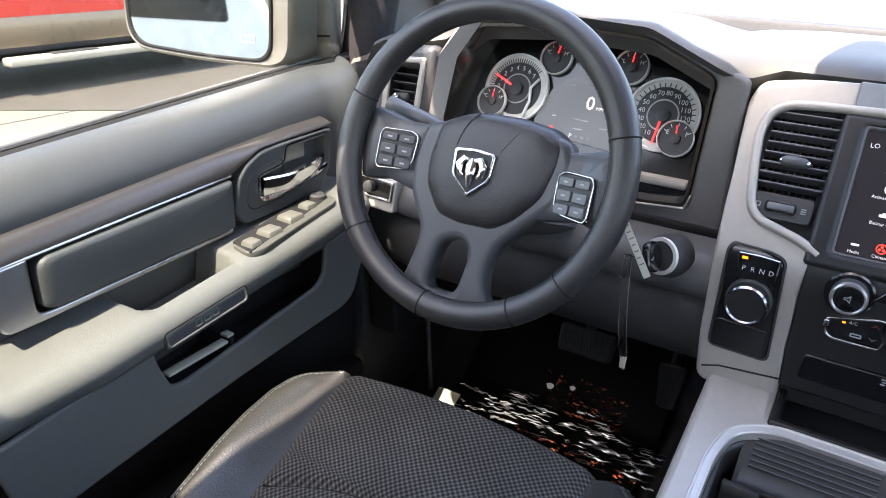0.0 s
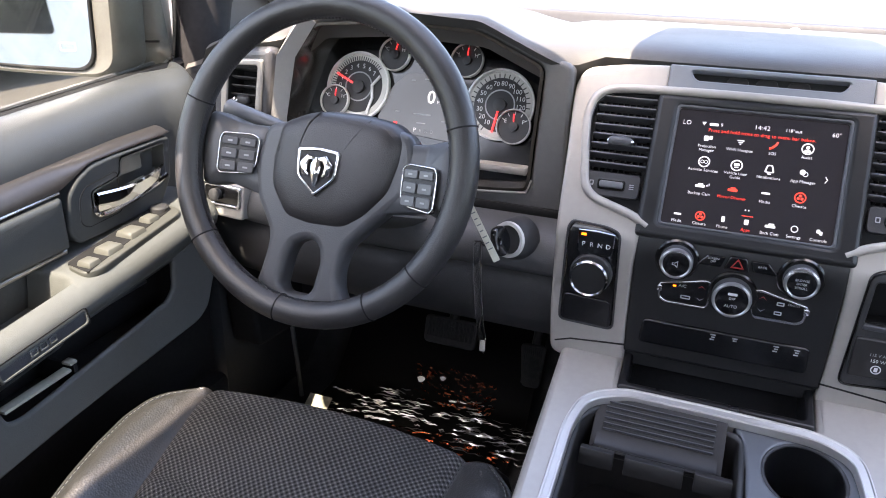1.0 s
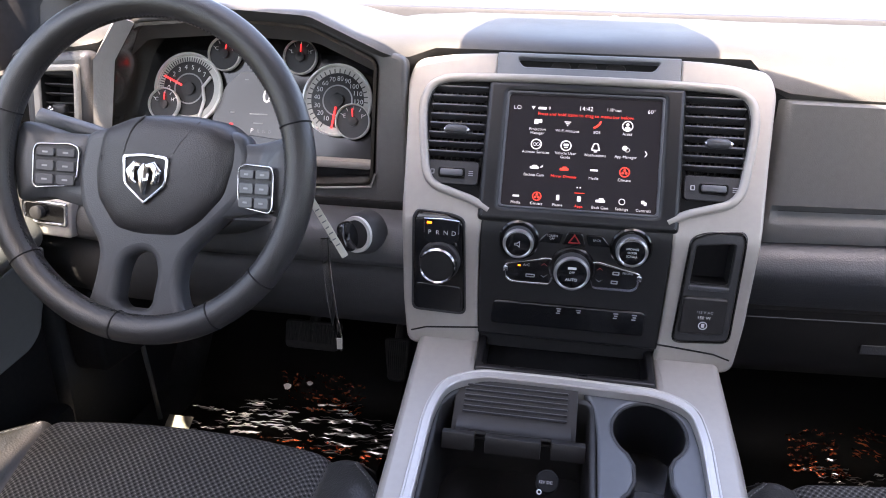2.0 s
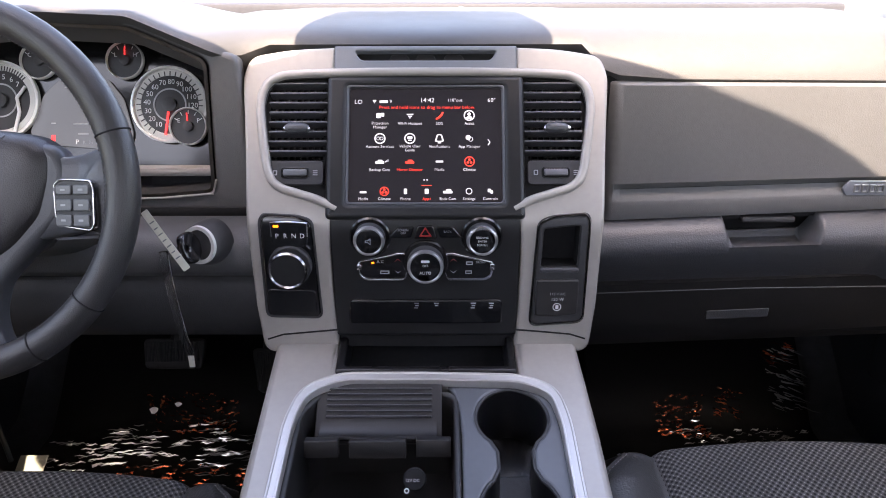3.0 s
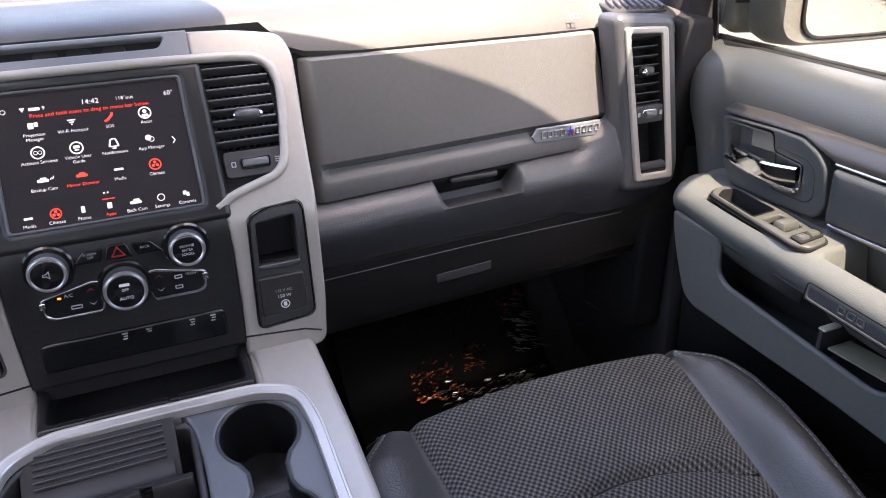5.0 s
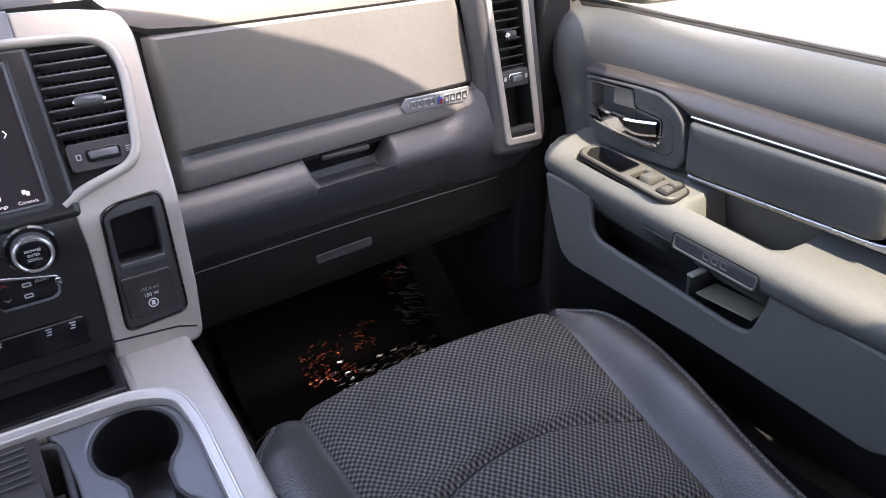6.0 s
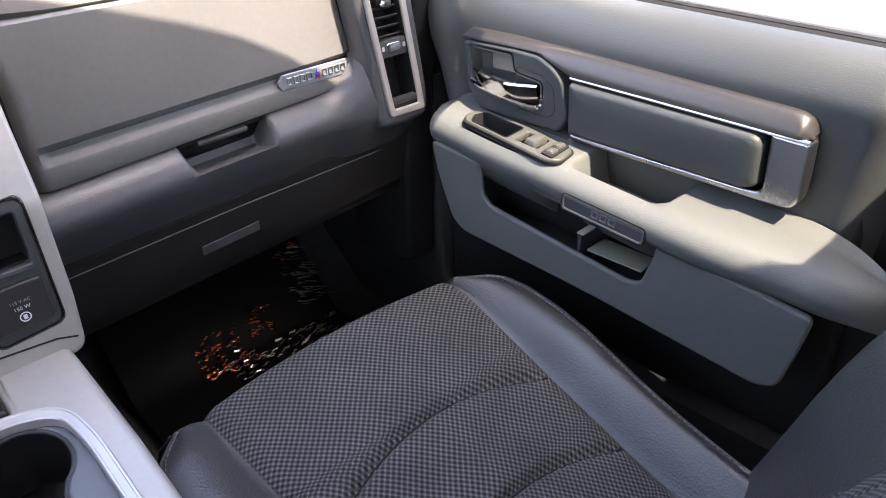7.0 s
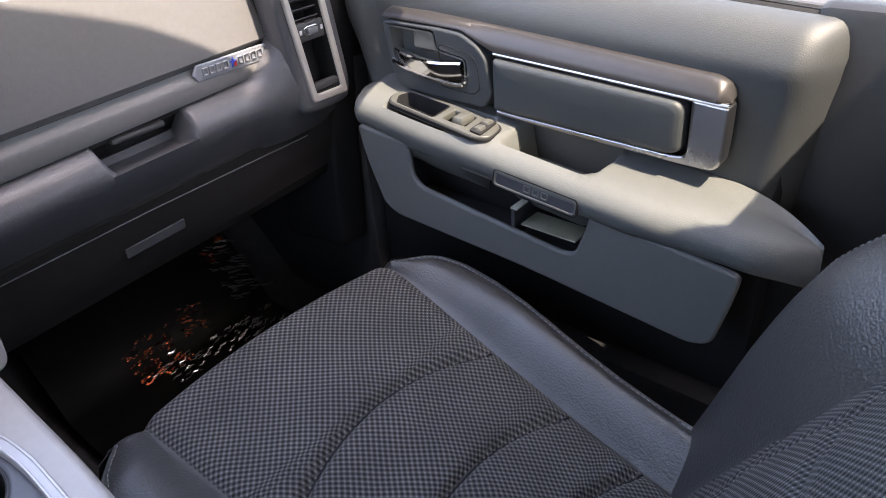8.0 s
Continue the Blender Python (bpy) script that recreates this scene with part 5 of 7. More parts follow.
for a in (-38, 18, 162, 218, 262, 300):
    a = radians(a)
    loop = [WF @ Vector(((R0 + (R1 + 0.0002) * math.cos(b)) * math.cos(a), (R0 + (R1 + 0.0002) * math.cos(b)) * math.sin(a), (R1 + 0.0002) * math.sin(b))) for b in np.linspace(0, 2 * math.pi, 24, False)]
    part("rim_seam", tube(loop, 0.0009, True, 6), BLACKPAINT, sw)
bm = bmesh.new()
for a in np.linspace(0, 2 * math.pi, 230, False):
    c = WF @ Matrix.Rotation(a, 4, "Z") @ Matrix.Translation((R0 - R1 + 0.0004, 0, 0.002)) @ pose(0, 0, 0, 25)
    r = bmesh.ops.create_cube(bm, size=1, matrix=c @ Matrix.Diagonal((0.0014, 0.0018, 0.006, 1)))
part("rim_stitching", bm, BLACK, sw, "row of stitches inside the rim")
# hub cover: a domed shield shape
HUB = rnd([(-0.066, 0.042), (-0.030, 0.057), (-0.004, 0.0605), (0.040, 0.0605), (0.079, 0.055), (0.099, 0.040), (0.098, 0.012), (0.088, -0.026), (0.060, -0.058), (0.034, -0.0755), (-0.0147, -0.077), (-0.0466, -0.071), (-0.071, -0.036), (-0.074, -0.004)], 0.010, 4)
rows = []
for k, h in ((1.0, -0.050), (1.0, -0.034), (0.985, -0.0275), (0.955, -0.0215), (0.92, -0.0170), (0.85, -0.0130), (0.72, -0.0102), (0.5, -0.0085), (0.3, -0.0075), (0.02, -0.007)):
    rows.append([WF @ Vector((0.010 + (x - 0.010) * k, -0.01 + (y + 0.01) * k, h)) for x, y in HUB])
part("airbag_cover", grid(rows, True), HUB_L, sw, "domed grained airbag cover", 60)
for rib in ([(-0.012, 0.058, -0.0185), (-0.022, 0.044, -0.0118), (-0.028, 0.028, -0.0098), (-0.031, 0.014, -0.0090)], [(0.052, 0.054, -0.0180), (0.044, 0.042, -0.0120), (0.034, 0.028, -0.0098), (0.026, 0.014, -0.0088)]):
    ln = [WF @ Vector(p) for p in smooth_line(rib, 5)]
    part("moulded_ridge", tube(ln, [0.0004] + [0.0013] * (len(ln) - 2) + [0.0004], n=8), HUB_L, sw, "raised ridge on the airbag cover")
for x, y, w in ((-0.055, 0.008, 0.010), (0.060, 0.004, 0.010), (-0.005, -0.055, 0.014)):
    part("moulded_mark", plate([rect(x - w / 2, y - 0.003, x + w / 2, y + 0.003, 0.001), rect(x - w / 2 + 0.001, y - 0.002, x + w / 2 - 0.001, y + 0.002, 0.0006)], 0.0008, 0.0002, WF @ Matrix.Translation((0, 0, -0.0128))), BLACKPAINT, sw)
# emblem: a plain chrome shield with an abstract relief
SHD = rnd([(-0.027, 0.023), (0.0, 0.026), (0.027, 0.023), (0.025, -0.008), (0.0, -0.030), (-0.025, -0.008)], [0.004, 0.01, 0.004, 0.006, 0.002, 0.006])
fe = WF @ Matrix.Translation((-0.002, -0.010, -0.0035))
em = part("emblem", plate([SHD[::-1], [(x * 0.86, y * 0.86) for x, y in SHD[::-1]]], 0.006, 0.001, fe), CHROME, sw, "chrome shield outline")
part("emblem_field", plate([[(x * 0.86, y * 0.86) for x, y in SHD[::-1]]], 0.004, 0.0002, fe @ Matrix.Translation((0, 0, -0.002))), BLACK, em)
for s in (-1, 1):
    part("emblem_relief", tube([fe @ Vector(p) for p in ((s * 0.002, 0.012, 0.001), (s * 0.010, 0.013, 0.0015), (s * 0.0155, 0.006, 0.0015), (s * 0.014, -0.004, 0.0015), (s * 0.009, -0.007, 0.001))], [0.002, 0.0045, 0.005, 0.004, 0.0018], n=10, flat=0.6, up=tuple(WF.col[2][:3])), CHROME, em)
part("emblem_relief", tube([fe @ Vector(p) for p in ((0, 0.014, 0.0), (0, 0.006, 0.002), (0, -0.006, 0.0025), (0, -0.019, 0.001))], [0.003, 0.0065, 0.0050, 0.0020], n=10, flat=0.6, up=tuple(WF.col[2][:3])), CHROME, em)
# spokes
for s in (-1, 1):
    q = [(s * 0.078, 0.034), (s * 0.118, 0.034), (s * 0.160, 0.046), (s * 0.168, 0.010), (s * 0.160, -0.048), (s * 0.128, -0.040), (s * 0.100, -0.046), (s * 0.066, -0.052)]
    rows = []
    loop = rnd(q if s > 0 else q[::-1], 0.010, 4)
    for k, h in ((1.0, -0.048), (1.0, -0.032), (0.985, -0.0245), (0.93, -0.0215), (0.6, -0.020), (0.05, -0.0195)):
        rows.append([WF @ Vector((s * 0.118 + (x - s * 0.118) * k, -0.004 + (y + 0.004) * k, h + 0.012 * ease((abs(x) - 0.13) / 0.04) * (1 if k > 0.5 else 0))) for x, y in loop])
    part("side_spoke", grid(rows, True), SPOKE, sw, "satin black side spoke", 50)
    q_, qy, qr = (0.013, -0.009, -20) if s > 0 else (-0.005, 0.001, 10)
    o = rnd([(s * 0.082, 0.016), (s * 0.092, 0.021), (s * 0.130, 0.019), (s * 0.134, 0.012), (s * 0.134, -0.026), (s * 0.130, -0.031), (s * 0.094, -0.027), (s * 0.084, -0.018)], 0.005)
    if s < 0:
        o = o[::-1]
    cxx = s * 0.108
    fw = WF @ Matrix.Translation((q_ + cxx, qy, -0.011)) @ pose(0, 0, 0, 0, qr) @ Matrix.Translation((-cxx, 0, 0))
    inn = [(cxx + (x - cxx) * 0.93, -0.005 + (y + 0.005) * 0.93) for x, y in o]
    pd = part("switch_pad", plate([inn], 0.006, 0.001, fw), BLACK, sw, "bank of black switches")
    part("pad_rim", plate([o, inn], 0.007, 0.001, fw @ Matrix.Translation((0, 0, 0.001))), CHROME_SATIN, pd, "satin chrome outline")
    for i in range(2):
        for j in range(3):
            x, y = cxx + (i - 0.5) * 0.0225, 0.0095 - j * 0.0150
            part("switch_button", plate([rect(x - 0.0100, y - (0.0048 if j == 0 else 0.0060), x + 0.0100, y + (0.0048 if j == 0 else 0.0060), 0.0025)], 0.004, 0.0012, fw @ Matrix.Translation((0, 0, 0.0022))), DASH_LOW if s < 0 else SLATE, pd)
            part("button_mark", plate([rect(x - 0.003, y - 0.001, x + 0.003, y + 0.001, 0.0006)], 0.0004, 0, fw @ Matrix.Translation((0, 0, 0.0026))), GREY_INK, pd)
# forked lower spoke
FORK = rnd([(-0.084, 0.036), (-0.03, 0.050), (0.04, 0.054), (0.102, 0.044), (0.112, 0.020), (0.104, -0.028), (0.066, -0.066), (0.040, -0.094), (0.033, -0.125), (0.038, -0.150), (0.056, -0.172), (-0.088, -0.172), (-0.074, -0.150), (-0.066, -0.115), (-0.064, -0.090), (-0.088, -0.050), (-0.096, -0.010)], [0.01, 0.01, 0.01, 0.01, 0.01, 0.012, 0.012, 0.012, 0.02, 0.02, 0.006, 0.006, 0.02, 0.02, 0.012, 0.012, 0.012], 4)
HOLE = rnd([(-0.029, -0.099), (-0.014, -0.0925), (-0.003, -0.0925), (0.004, -0.100), (0.007, -0.116), (0.001, -0.151), (-0.007, -0.159), (-0.034, -0.159), (-0.041, -0.151), (-0.036, -0.116)], 0.007, 4)
part("lower_spoke", plate([FORK, HOLE], 0.034, 0.010, WF @ Matrix.Translation((0, 0, -0.0185)), 4), SPOKE, sw, "satin grey spoke body with a forked lower spoke")

col = thing("steering_column", "dark plastic steering column shroud with stalks", "steering column")
rows = []
for t in np.linspace(0, 1, 6):
    c = Vector((-0.460, 0.05, 0.655)).lerp(Vector((-0.462, -0.125, 0.735)), t)
    w, h = 0.075 - 0.015 * t, 0.060 - 0.012 * t
    rows.append([c + Vector((w * math.cos(a), 0, h * math.sin(a))) for a in np.linspace(0, 2 * math.pi, 28, False)])
part("shroud", grid(rows, True), BLACK, col, "", 60)
part("lower_cover", thicken(grid([[(-0.46 + 0.085 * math.sin(a) * (1 - 0.25 * t), 0.04 - 0.15 * t, 0.600 + 0.055 * t + 0.035 * (1 - math.cos(a))) for a in np.linspace(-1.2, 1.2, 14)] for t in np.linspace(0, 1, 6)]), 0.004), PILLAR_LOW, col, "pale grey lower shroud", 60)
part("turn_stalk", tube([(-0.52, -0.085, 0.745), (-0.57, -0.095, 0.765), (-0.635, -0.100, 0.782)], [0.009, 0.010, 0.0115], n=14), SLATE, col, "grey stalk")
part("tilt_lever", tube([(-0.50, -0.06, 0.665), (-0.54, -0.075, 0.655), (-0.57, -0.085, 0.645)], [0.006, 0.006, 0.008], n=10), BLACK, col)

# ---- pedals and floor mats ----
br = thing("brake_pedal", "wide black rubber brake pedal", "pedal")
fbp = frame_at((-0.447, 0.25, 0.315), (1, 0, 0), (0, 0.45, 0.9))
part("pad", plate([rnd([(-0.050, -0.026), (0.050, -0.026), (0.054, 0.026), (-0.054, 0.026)], 0.010)], 0.014, 0.004, fbp), RUBBER, br)
for k in range(18):
    part("rib", box((-0.044 + k * 0.0052, 0.004, 0.001), (0.0026, 0.034, 0.003), 0.0008, fbp, 1), RUBBER, br)
part("arm", tube([(-0.447, 0.26, 0.32), (-0.447, 0.34, 0.42), (-0.447, 0.50, 0.56)], 0.010, n=8), BLACK, br)
ap = thing("accelerator_pedal", "narrow black ribbed accelerator pedal", "pedal")
fap = frame_at((-0.289, 0.245, 0.285), (1, 0, 0.05), (-0.05, 0.42, 0.9))
part("pad", plate([rnd([(-0.014, -0.040), (0.018, -0.040), (0.026, 0.038), (-0.024, 0.038)], 0.010)], 0.012, 0.004, fap), RUBBER, ap)
for k in range(9):
    part("rib", box((-0.014 + k * 0.0038, 0, 0.001), (0.0019, 0.066, 0.003), 0.0008, fap, 1), RUBBER, ap)
part("arm", tube([(-0.289, 0.27, 0.31), (-0.289, 0.36, 0.42), (-0.289, 0.50, 0.54)], 0.008, n=8), BLACK, ap)
# zones of painted glints on each mat: x, x, y, y, turn, count, length
GLINT_ZONES = {-1: ([(-0.70, -0.58, 0.18, 0.26, 0.10, 38, 0.026), (-0.60, -0.36, 0.19, 0.31, 0.05, 88, 0.036), (-0.42, -0.27, 0.16, 0.28, 0.15, 54, 0.036)], [(-0.55, -0.42, 0.285, 0.35, -0.5, 90, 0.024), (-0.41, -0.37, 0.29, 0.345, 0.9, 30, 0.028), (-0.55, -0.30, 0.14, 0.20, 0.1, 50, 0.018)]),
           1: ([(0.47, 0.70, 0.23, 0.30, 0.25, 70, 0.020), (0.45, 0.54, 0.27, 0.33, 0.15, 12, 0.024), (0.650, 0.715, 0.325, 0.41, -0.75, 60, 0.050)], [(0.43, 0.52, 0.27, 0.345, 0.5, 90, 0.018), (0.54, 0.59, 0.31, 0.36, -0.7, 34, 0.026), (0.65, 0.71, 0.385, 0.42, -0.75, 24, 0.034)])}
for s in (-1, 1):
    mt = thing("floor_mat", "black floor mat under crinkled clear plastic film", "floor mat", "floor mats")
    rows = []
    for x in np.linspace(0.30, 0.72, 22):
        rows.append([(s * x, y, FLOOR + 0.012 + lerp(y, [-0.3, 0.30, 0.46], [0, 0, 0.16]) + 0.004 * noise.noise(Vector((x * 9, y * 22, s)))) for y in np.linspace(-0.20, 0.44, 40)])
    part("mat", thicken(grid(rows), 0.006), FILM, mt, "", 70)
    # bright metallic strips added as the glints on the film's creases
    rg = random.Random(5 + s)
    for name, mtl, zones in (("film_glint", CREASE_GLINT, GLINT_ZONES[s][0]), ("orange_film_glint", CREASE_GLINT_O, GLINT_ZONES[s][1])):
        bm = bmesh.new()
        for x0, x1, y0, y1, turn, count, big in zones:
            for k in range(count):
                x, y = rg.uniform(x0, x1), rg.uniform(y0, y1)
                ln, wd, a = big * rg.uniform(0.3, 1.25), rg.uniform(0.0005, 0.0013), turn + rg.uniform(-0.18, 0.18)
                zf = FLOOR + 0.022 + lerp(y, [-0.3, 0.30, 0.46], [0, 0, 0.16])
                tilt, bend_ = rg.uniform(0.35, 1.25) + (0.25 if mtl is CREASE_GLINT_O else 0), rg.uniform(-0.25, 0.25)
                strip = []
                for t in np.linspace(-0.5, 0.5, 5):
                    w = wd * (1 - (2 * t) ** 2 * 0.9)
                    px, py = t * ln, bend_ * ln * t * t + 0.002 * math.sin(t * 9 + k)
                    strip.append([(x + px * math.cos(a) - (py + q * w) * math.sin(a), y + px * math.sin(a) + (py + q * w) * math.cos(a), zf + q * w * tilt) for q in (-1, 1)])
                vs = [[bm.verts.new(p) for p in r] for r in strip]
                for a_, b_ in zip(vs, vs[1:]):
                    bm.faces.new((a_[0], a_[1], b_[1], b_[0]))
        # two larger glints, added as small pale patches
        if s < 0 and mtl is CREASE_GLINT:
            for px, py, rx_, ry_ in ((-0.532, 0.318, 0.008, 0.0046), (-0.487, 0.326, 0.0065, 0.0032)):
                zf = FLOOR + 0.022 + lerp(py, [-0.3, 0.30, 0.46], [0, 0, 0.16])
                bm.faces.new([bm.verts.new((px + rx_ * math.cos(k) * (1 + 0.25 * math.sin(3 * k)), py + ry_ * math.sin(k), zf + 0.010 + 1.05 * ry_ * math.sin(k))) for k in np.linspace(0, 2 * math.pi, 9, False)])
        tagged(part(name, bm, mtl, mt, "", 80), "pale strips painted as glints on the film's creases" if mtl is CREASE_GLINT else "orange strips painted as glints on the film's creases", "", "", "stuff")
cb = thing("release_cable", "thin grey release cable hanging beside the kick panel", "cable")
part("sheath", tube(smooth_line([(-0.764, 0.215, 0.47), (-0.761, 0.203, 0.36), (-0.758, 0.200, 0.285), (-0.752, 0.200, 0.215), (-0.744, 0.198, 0.128)], 5), 0.0045, n=8), SLATE, cb)
cd = thing("paper_card", "small pale paper card lying on the floor mat", "card")
part("card", box((0, 0, 0), (0.056, 0.046, 0.002), 0.0005, Matrix.Translation((-0.690, 0.163, FLOOR + 0.040)) @ pose(0, 0, 0, 35, -8, -10), 1), PAPER, cd)

# ---- centre console ----
LIP = mat("satin_aluminium_lip", (0.52, 0.50, 0.48), 0.34, metal=0.55, var=0.05, rvar=0.05)
cc = thing("center_console", "silver-framed centre console with an open bin and cup holders", "centre console")


def deck(x, y, w=0.0):
    """The console top falls slightly to the rear."""
    return Vector((x, y, 0.517 + (y + 0.035) * 0.20 + w))


def lay(me, cuts=()):
    bm = bmesh.new()
    bm.from_mesh(me)
    for v in bm.verts:
        v.co = deck(v.co.x, v.co.y, v.co.z)
    bpy.data.meshes.remove(me)
    return bm


OPEN = rnd([(-0.148, -0.62), (0.156, -0.62), (0.154, -0.18), (0.146, -0.135), (0.11, -0.118), (0.0, -0.115), (-0.10, -0.115), (-0.138, -0.135), (-0.148, -0.18)], [0.02, 0.02, 0.02, 0.03, 0.03, 0.01, 0.03, 0.03, 0.02], 6)
FRAME = rnd([(-0.176, -0.66), (0.188, -0.66), (0.190, -0.2), (0.185, -0.030), (0.108, -0.026), (0.108, -0.106), (-0.104, -0.106), (-0.108, -0.026), (-0.187, -0.030), (-0.184, -0.2)], [0.02, 0.02, 0.01, 0.014, 0.001, 0.004, 0.004, 0.001, 0.014, 0.01], 5)
part("top_frame", lay(plate([FRAME, OPEN], 0.030, 0.009, None, 3)), SILVER, cc, "satin silver console frame")
def outward(i, d):
    """A point of the opening's outline, moved out by d."""
    a, b = Vector(OPEN[i - 1]), Vector(OPEN[(i + 1) % len(OPEN)])
    t = (b - a).normalized()
    return Vector(OPEN[i]) + Vector((t.y, -t.x)) * d


# a flat band between two fine raised edges
BAND = [(-0.0045, -0.0080), (-0.0042, 0.0006), (-0.0032, 0.0020), (-0.0018, 0.0020), (-0.0010, 0.0008), (0.0050, 0.0014), (0.0058, 0.0028), (0.0072, 0.0028), (0.0080, 0.0012), (0.0084, -0.0040)]
part("inner_lip", grid([[deck(*outward(i, d), w) for i in range(len(OPEN))] for d, w in BAND], True), LIP, cc, "bright satin inner lip", 30)
for s in (-1, 1):
    rows = [[deck(s * x + (0.003 if s > 0 else 0), y, -w) for x, w in ((0.184, 0.016), (0.190, 0.05), (0.196, 0.12), (0.200, 0.40))] for y in np.linspace(-0.66, 0.0, 12)]
    part("side_panel", thicken(grid(rows), 0.012), BLACK, cc, "dark side panel")
    part("joint", tube([(s * 0.108, -0.0562, 0.533), (s * 0.14, -0.0562, 0.530), (s * 0.1765, -0.0562, 0.5265), (s * 0.196, -0.0562, 0.520)], 0.0011, n=6), BLACKPAINT, cc, "dark joint to the dash")
# tray under the stack
ty = part("front_tray", lay(plate([rnd([(-0.108, -0.106), (0.108, -0.106), (0.108, 0.02), (-0.108, 0.02)], 0.004), rnd([(-0.098, -0.096), (0.098, -0.096), (0.098, 0.016), (-0.098, 0.016)], 0.006)], 0.044, 0.003, Matrix.Translation((0, 0, 0.002)))), CUP, cc, "dark rimmed rubber tray")
part("tray_mat", lay(plate([rnd([(-0.100, -0.098), (0.100, -0.098), (0.100, 0.06), (-0.100, 0.06)], 0.004)], 0.004, 0.0005, Matrix.Translation((0, 0, -0.040)))), BLACKPAINT, ty)
part("tray_back", box((0, 0.02, 0.53), (0.22, 0.01, 0.07), 0.002), BLACKPAINT, cc)
# bin: walls, floor, ribbed front flap and clips
part("bin_wall", lay(plate([rnd([(-0.149, -0.60), (0.040, -0.60), (0.040, -0.124), (-0.12, -0.120), (-0.149, -0.15)], 0.012), rnd([(-0.138, -0.58), (0.032, -0.58), (0.032, -0.13), (-0.118, -0.128), (-0.138, -0.155)], 0.012)], 0.13, 0.004, Matrix.Translation((0, 0, -0.010)))), BIN, cc, "black bin walls")
part("bin_floor", lay(plate([rnd([(-0.146, -0.60), (0.038, -0.60), (0.038, -0.125), (-0.146, -0.125)], 0.01)], 0.006, 0.001, Matrix.Translation((0, 0, -0.125)))), BIN, cc)
ff = frame_at(deck(-0.053, -0.127, -0.0085), (1, 0, 0), (0, 0.80, 0.60))
flap = part("bin_flap", plate([rnd([(-0.072, -0.060), (0.072, -0.060), (0.072, 0.013), (-0.072, 0.013)], 0.003)], 0.006, 0.001, ff), BIN, cc, "ribbed black flap")
for k in range(6):
    part("flap_rib", box((0.0, 0.003 - k * 0.0066, 0.001), (0.122, 0.0026, 0.0026), 0.001, ff, 1), DASH_LOW, flap)
part("flap_roll", thicken(grid([[ff @ Vector((x, -0.036 - 0.02 * math.sin(a), 0.010 - 0.010 * math.cos(a) + 0.002)) for a in np.linspace(0, 1.6, 8)] for x in np.linspace(-0.066, 0.066, 6)]), 0.003), BIN, flap)
for x0, x1, dy in ((-0.131, -0.094, 0.0), (-0.082, -0.020, -0.001), (-0.009, 0.029, 0.001)):
    part("clip", box((0, 0, 0), (x1 - x0, 0.012, 0.020), 0.0015, Matrix.Translation(((x0 + x1) / 2, -0.194 + dy, 0.463)) @ pose(0, 0, 0, -14)), BIN, cc, "moulded black clip")
so = part("power_socket", lathe([(0.0125, -0.02), (0.0125, -0.002), (0.011, 0.0)], 28, frame_at((-0.010, -0.224, 0.445), (1, 0, 0), (0, 0.7, 0.7))), BLACKPAINT, cc, "capped power socket")
part("lettering", words("12V DC", 0.0046, frame_at((-0.012, -0.2290, 0.451), (1, 0, 0), (0, 0.7, 0.7)) @ Matrix.Translation((0, -0.003, 0.0015))), WHITE_INK, so)
part("symbol", plate([circle(0, 0, 0.0028, 14), circle(0, 0, 0.0016, 12)], 0.0005, 0, frame_at((-0.018, -0.2315, 0.4435), (1, 0, 0), (0, 0.7, 0.7)) @ Matrix.Translation((0, -0.006, 0.0015))), WHITE_INK, so)
# cup holders: two round wells joined by a neck
CX = 0.0975
well = []
for k in range(40):
    a = radians(-52 + 284 * k / 39)
    well.append((CX + 0.041 * math.cos(a), -0.165 + 0.043 * math.sin(a)))
well2 = []
for k in range(40):
    a = radians(128 + 284 * k / 39)
    well2.append((CX + 0.041 * math.cos(a), -0.284 + 0.045 * math.sin(a)))
cups = well + [(CX - 0.019, -0.212), (CX - 0.019, -0.234)] + well2 + [(CX + 0.019, -0.234), (CX + 0.019, -0.212)]
ch = part("cup_holder_insert", lay(plate([rnd([(0.038, -0.60), (0.157, -0.60), (0.155, -0.18), (0.148, -0.128), (0.120, -0.110), (0.022, -0.108), (0.036, -0.134), (0.041, -0.18)], [0.01, 0.01, 0.02, 0.03, 0.03, 0.004, 0.02, 0.02], 5), cups], 0.07, 0.004, Matrix.Translation((0, 0, -0.009)), 3)), INSERT, cc, "slate grey cup holder insert")
part("cup_liner", tube([deck(x, y, -0.011) for x, y in cups], 0.0022, True, 8), BLACK, ch, "black rubber liner")
part("cup_wall", thicken(grid([[deck(CX + (x - CX) * 0.985, y, w) for x, y in cups] for w in (-0.0125, -0.05, -0.09)], True), 0.0015), CUP, ch, "glossy black cup wall")
part("cup_floor", lay(plate([rnd([(0.045, -0.40), (0.150, -0.40), (0.150, -0.115), (0.045, -0.115)], 0.01)], 0.006, 0.001, Matrix.Translation((0, 0, -0.078)))), GLOSS, ch, "glossy black cup floor")
part("neck_step", lay(plate([rect(CX - 0.020, -0.245, CX + 0.020, -0.205, 0.004)], 0.04, 0.003, Matrix.Translation((0, 0, -0.050)))), BLACK, ch)

# ---- doors ----


def armtop(y):
    return lerp(y, [-0.64, -0.55, -0.40, -0.24, -0.05, 0.0], [0.566, 0.572, 0.584, 0.600, 0.614, 0.616])


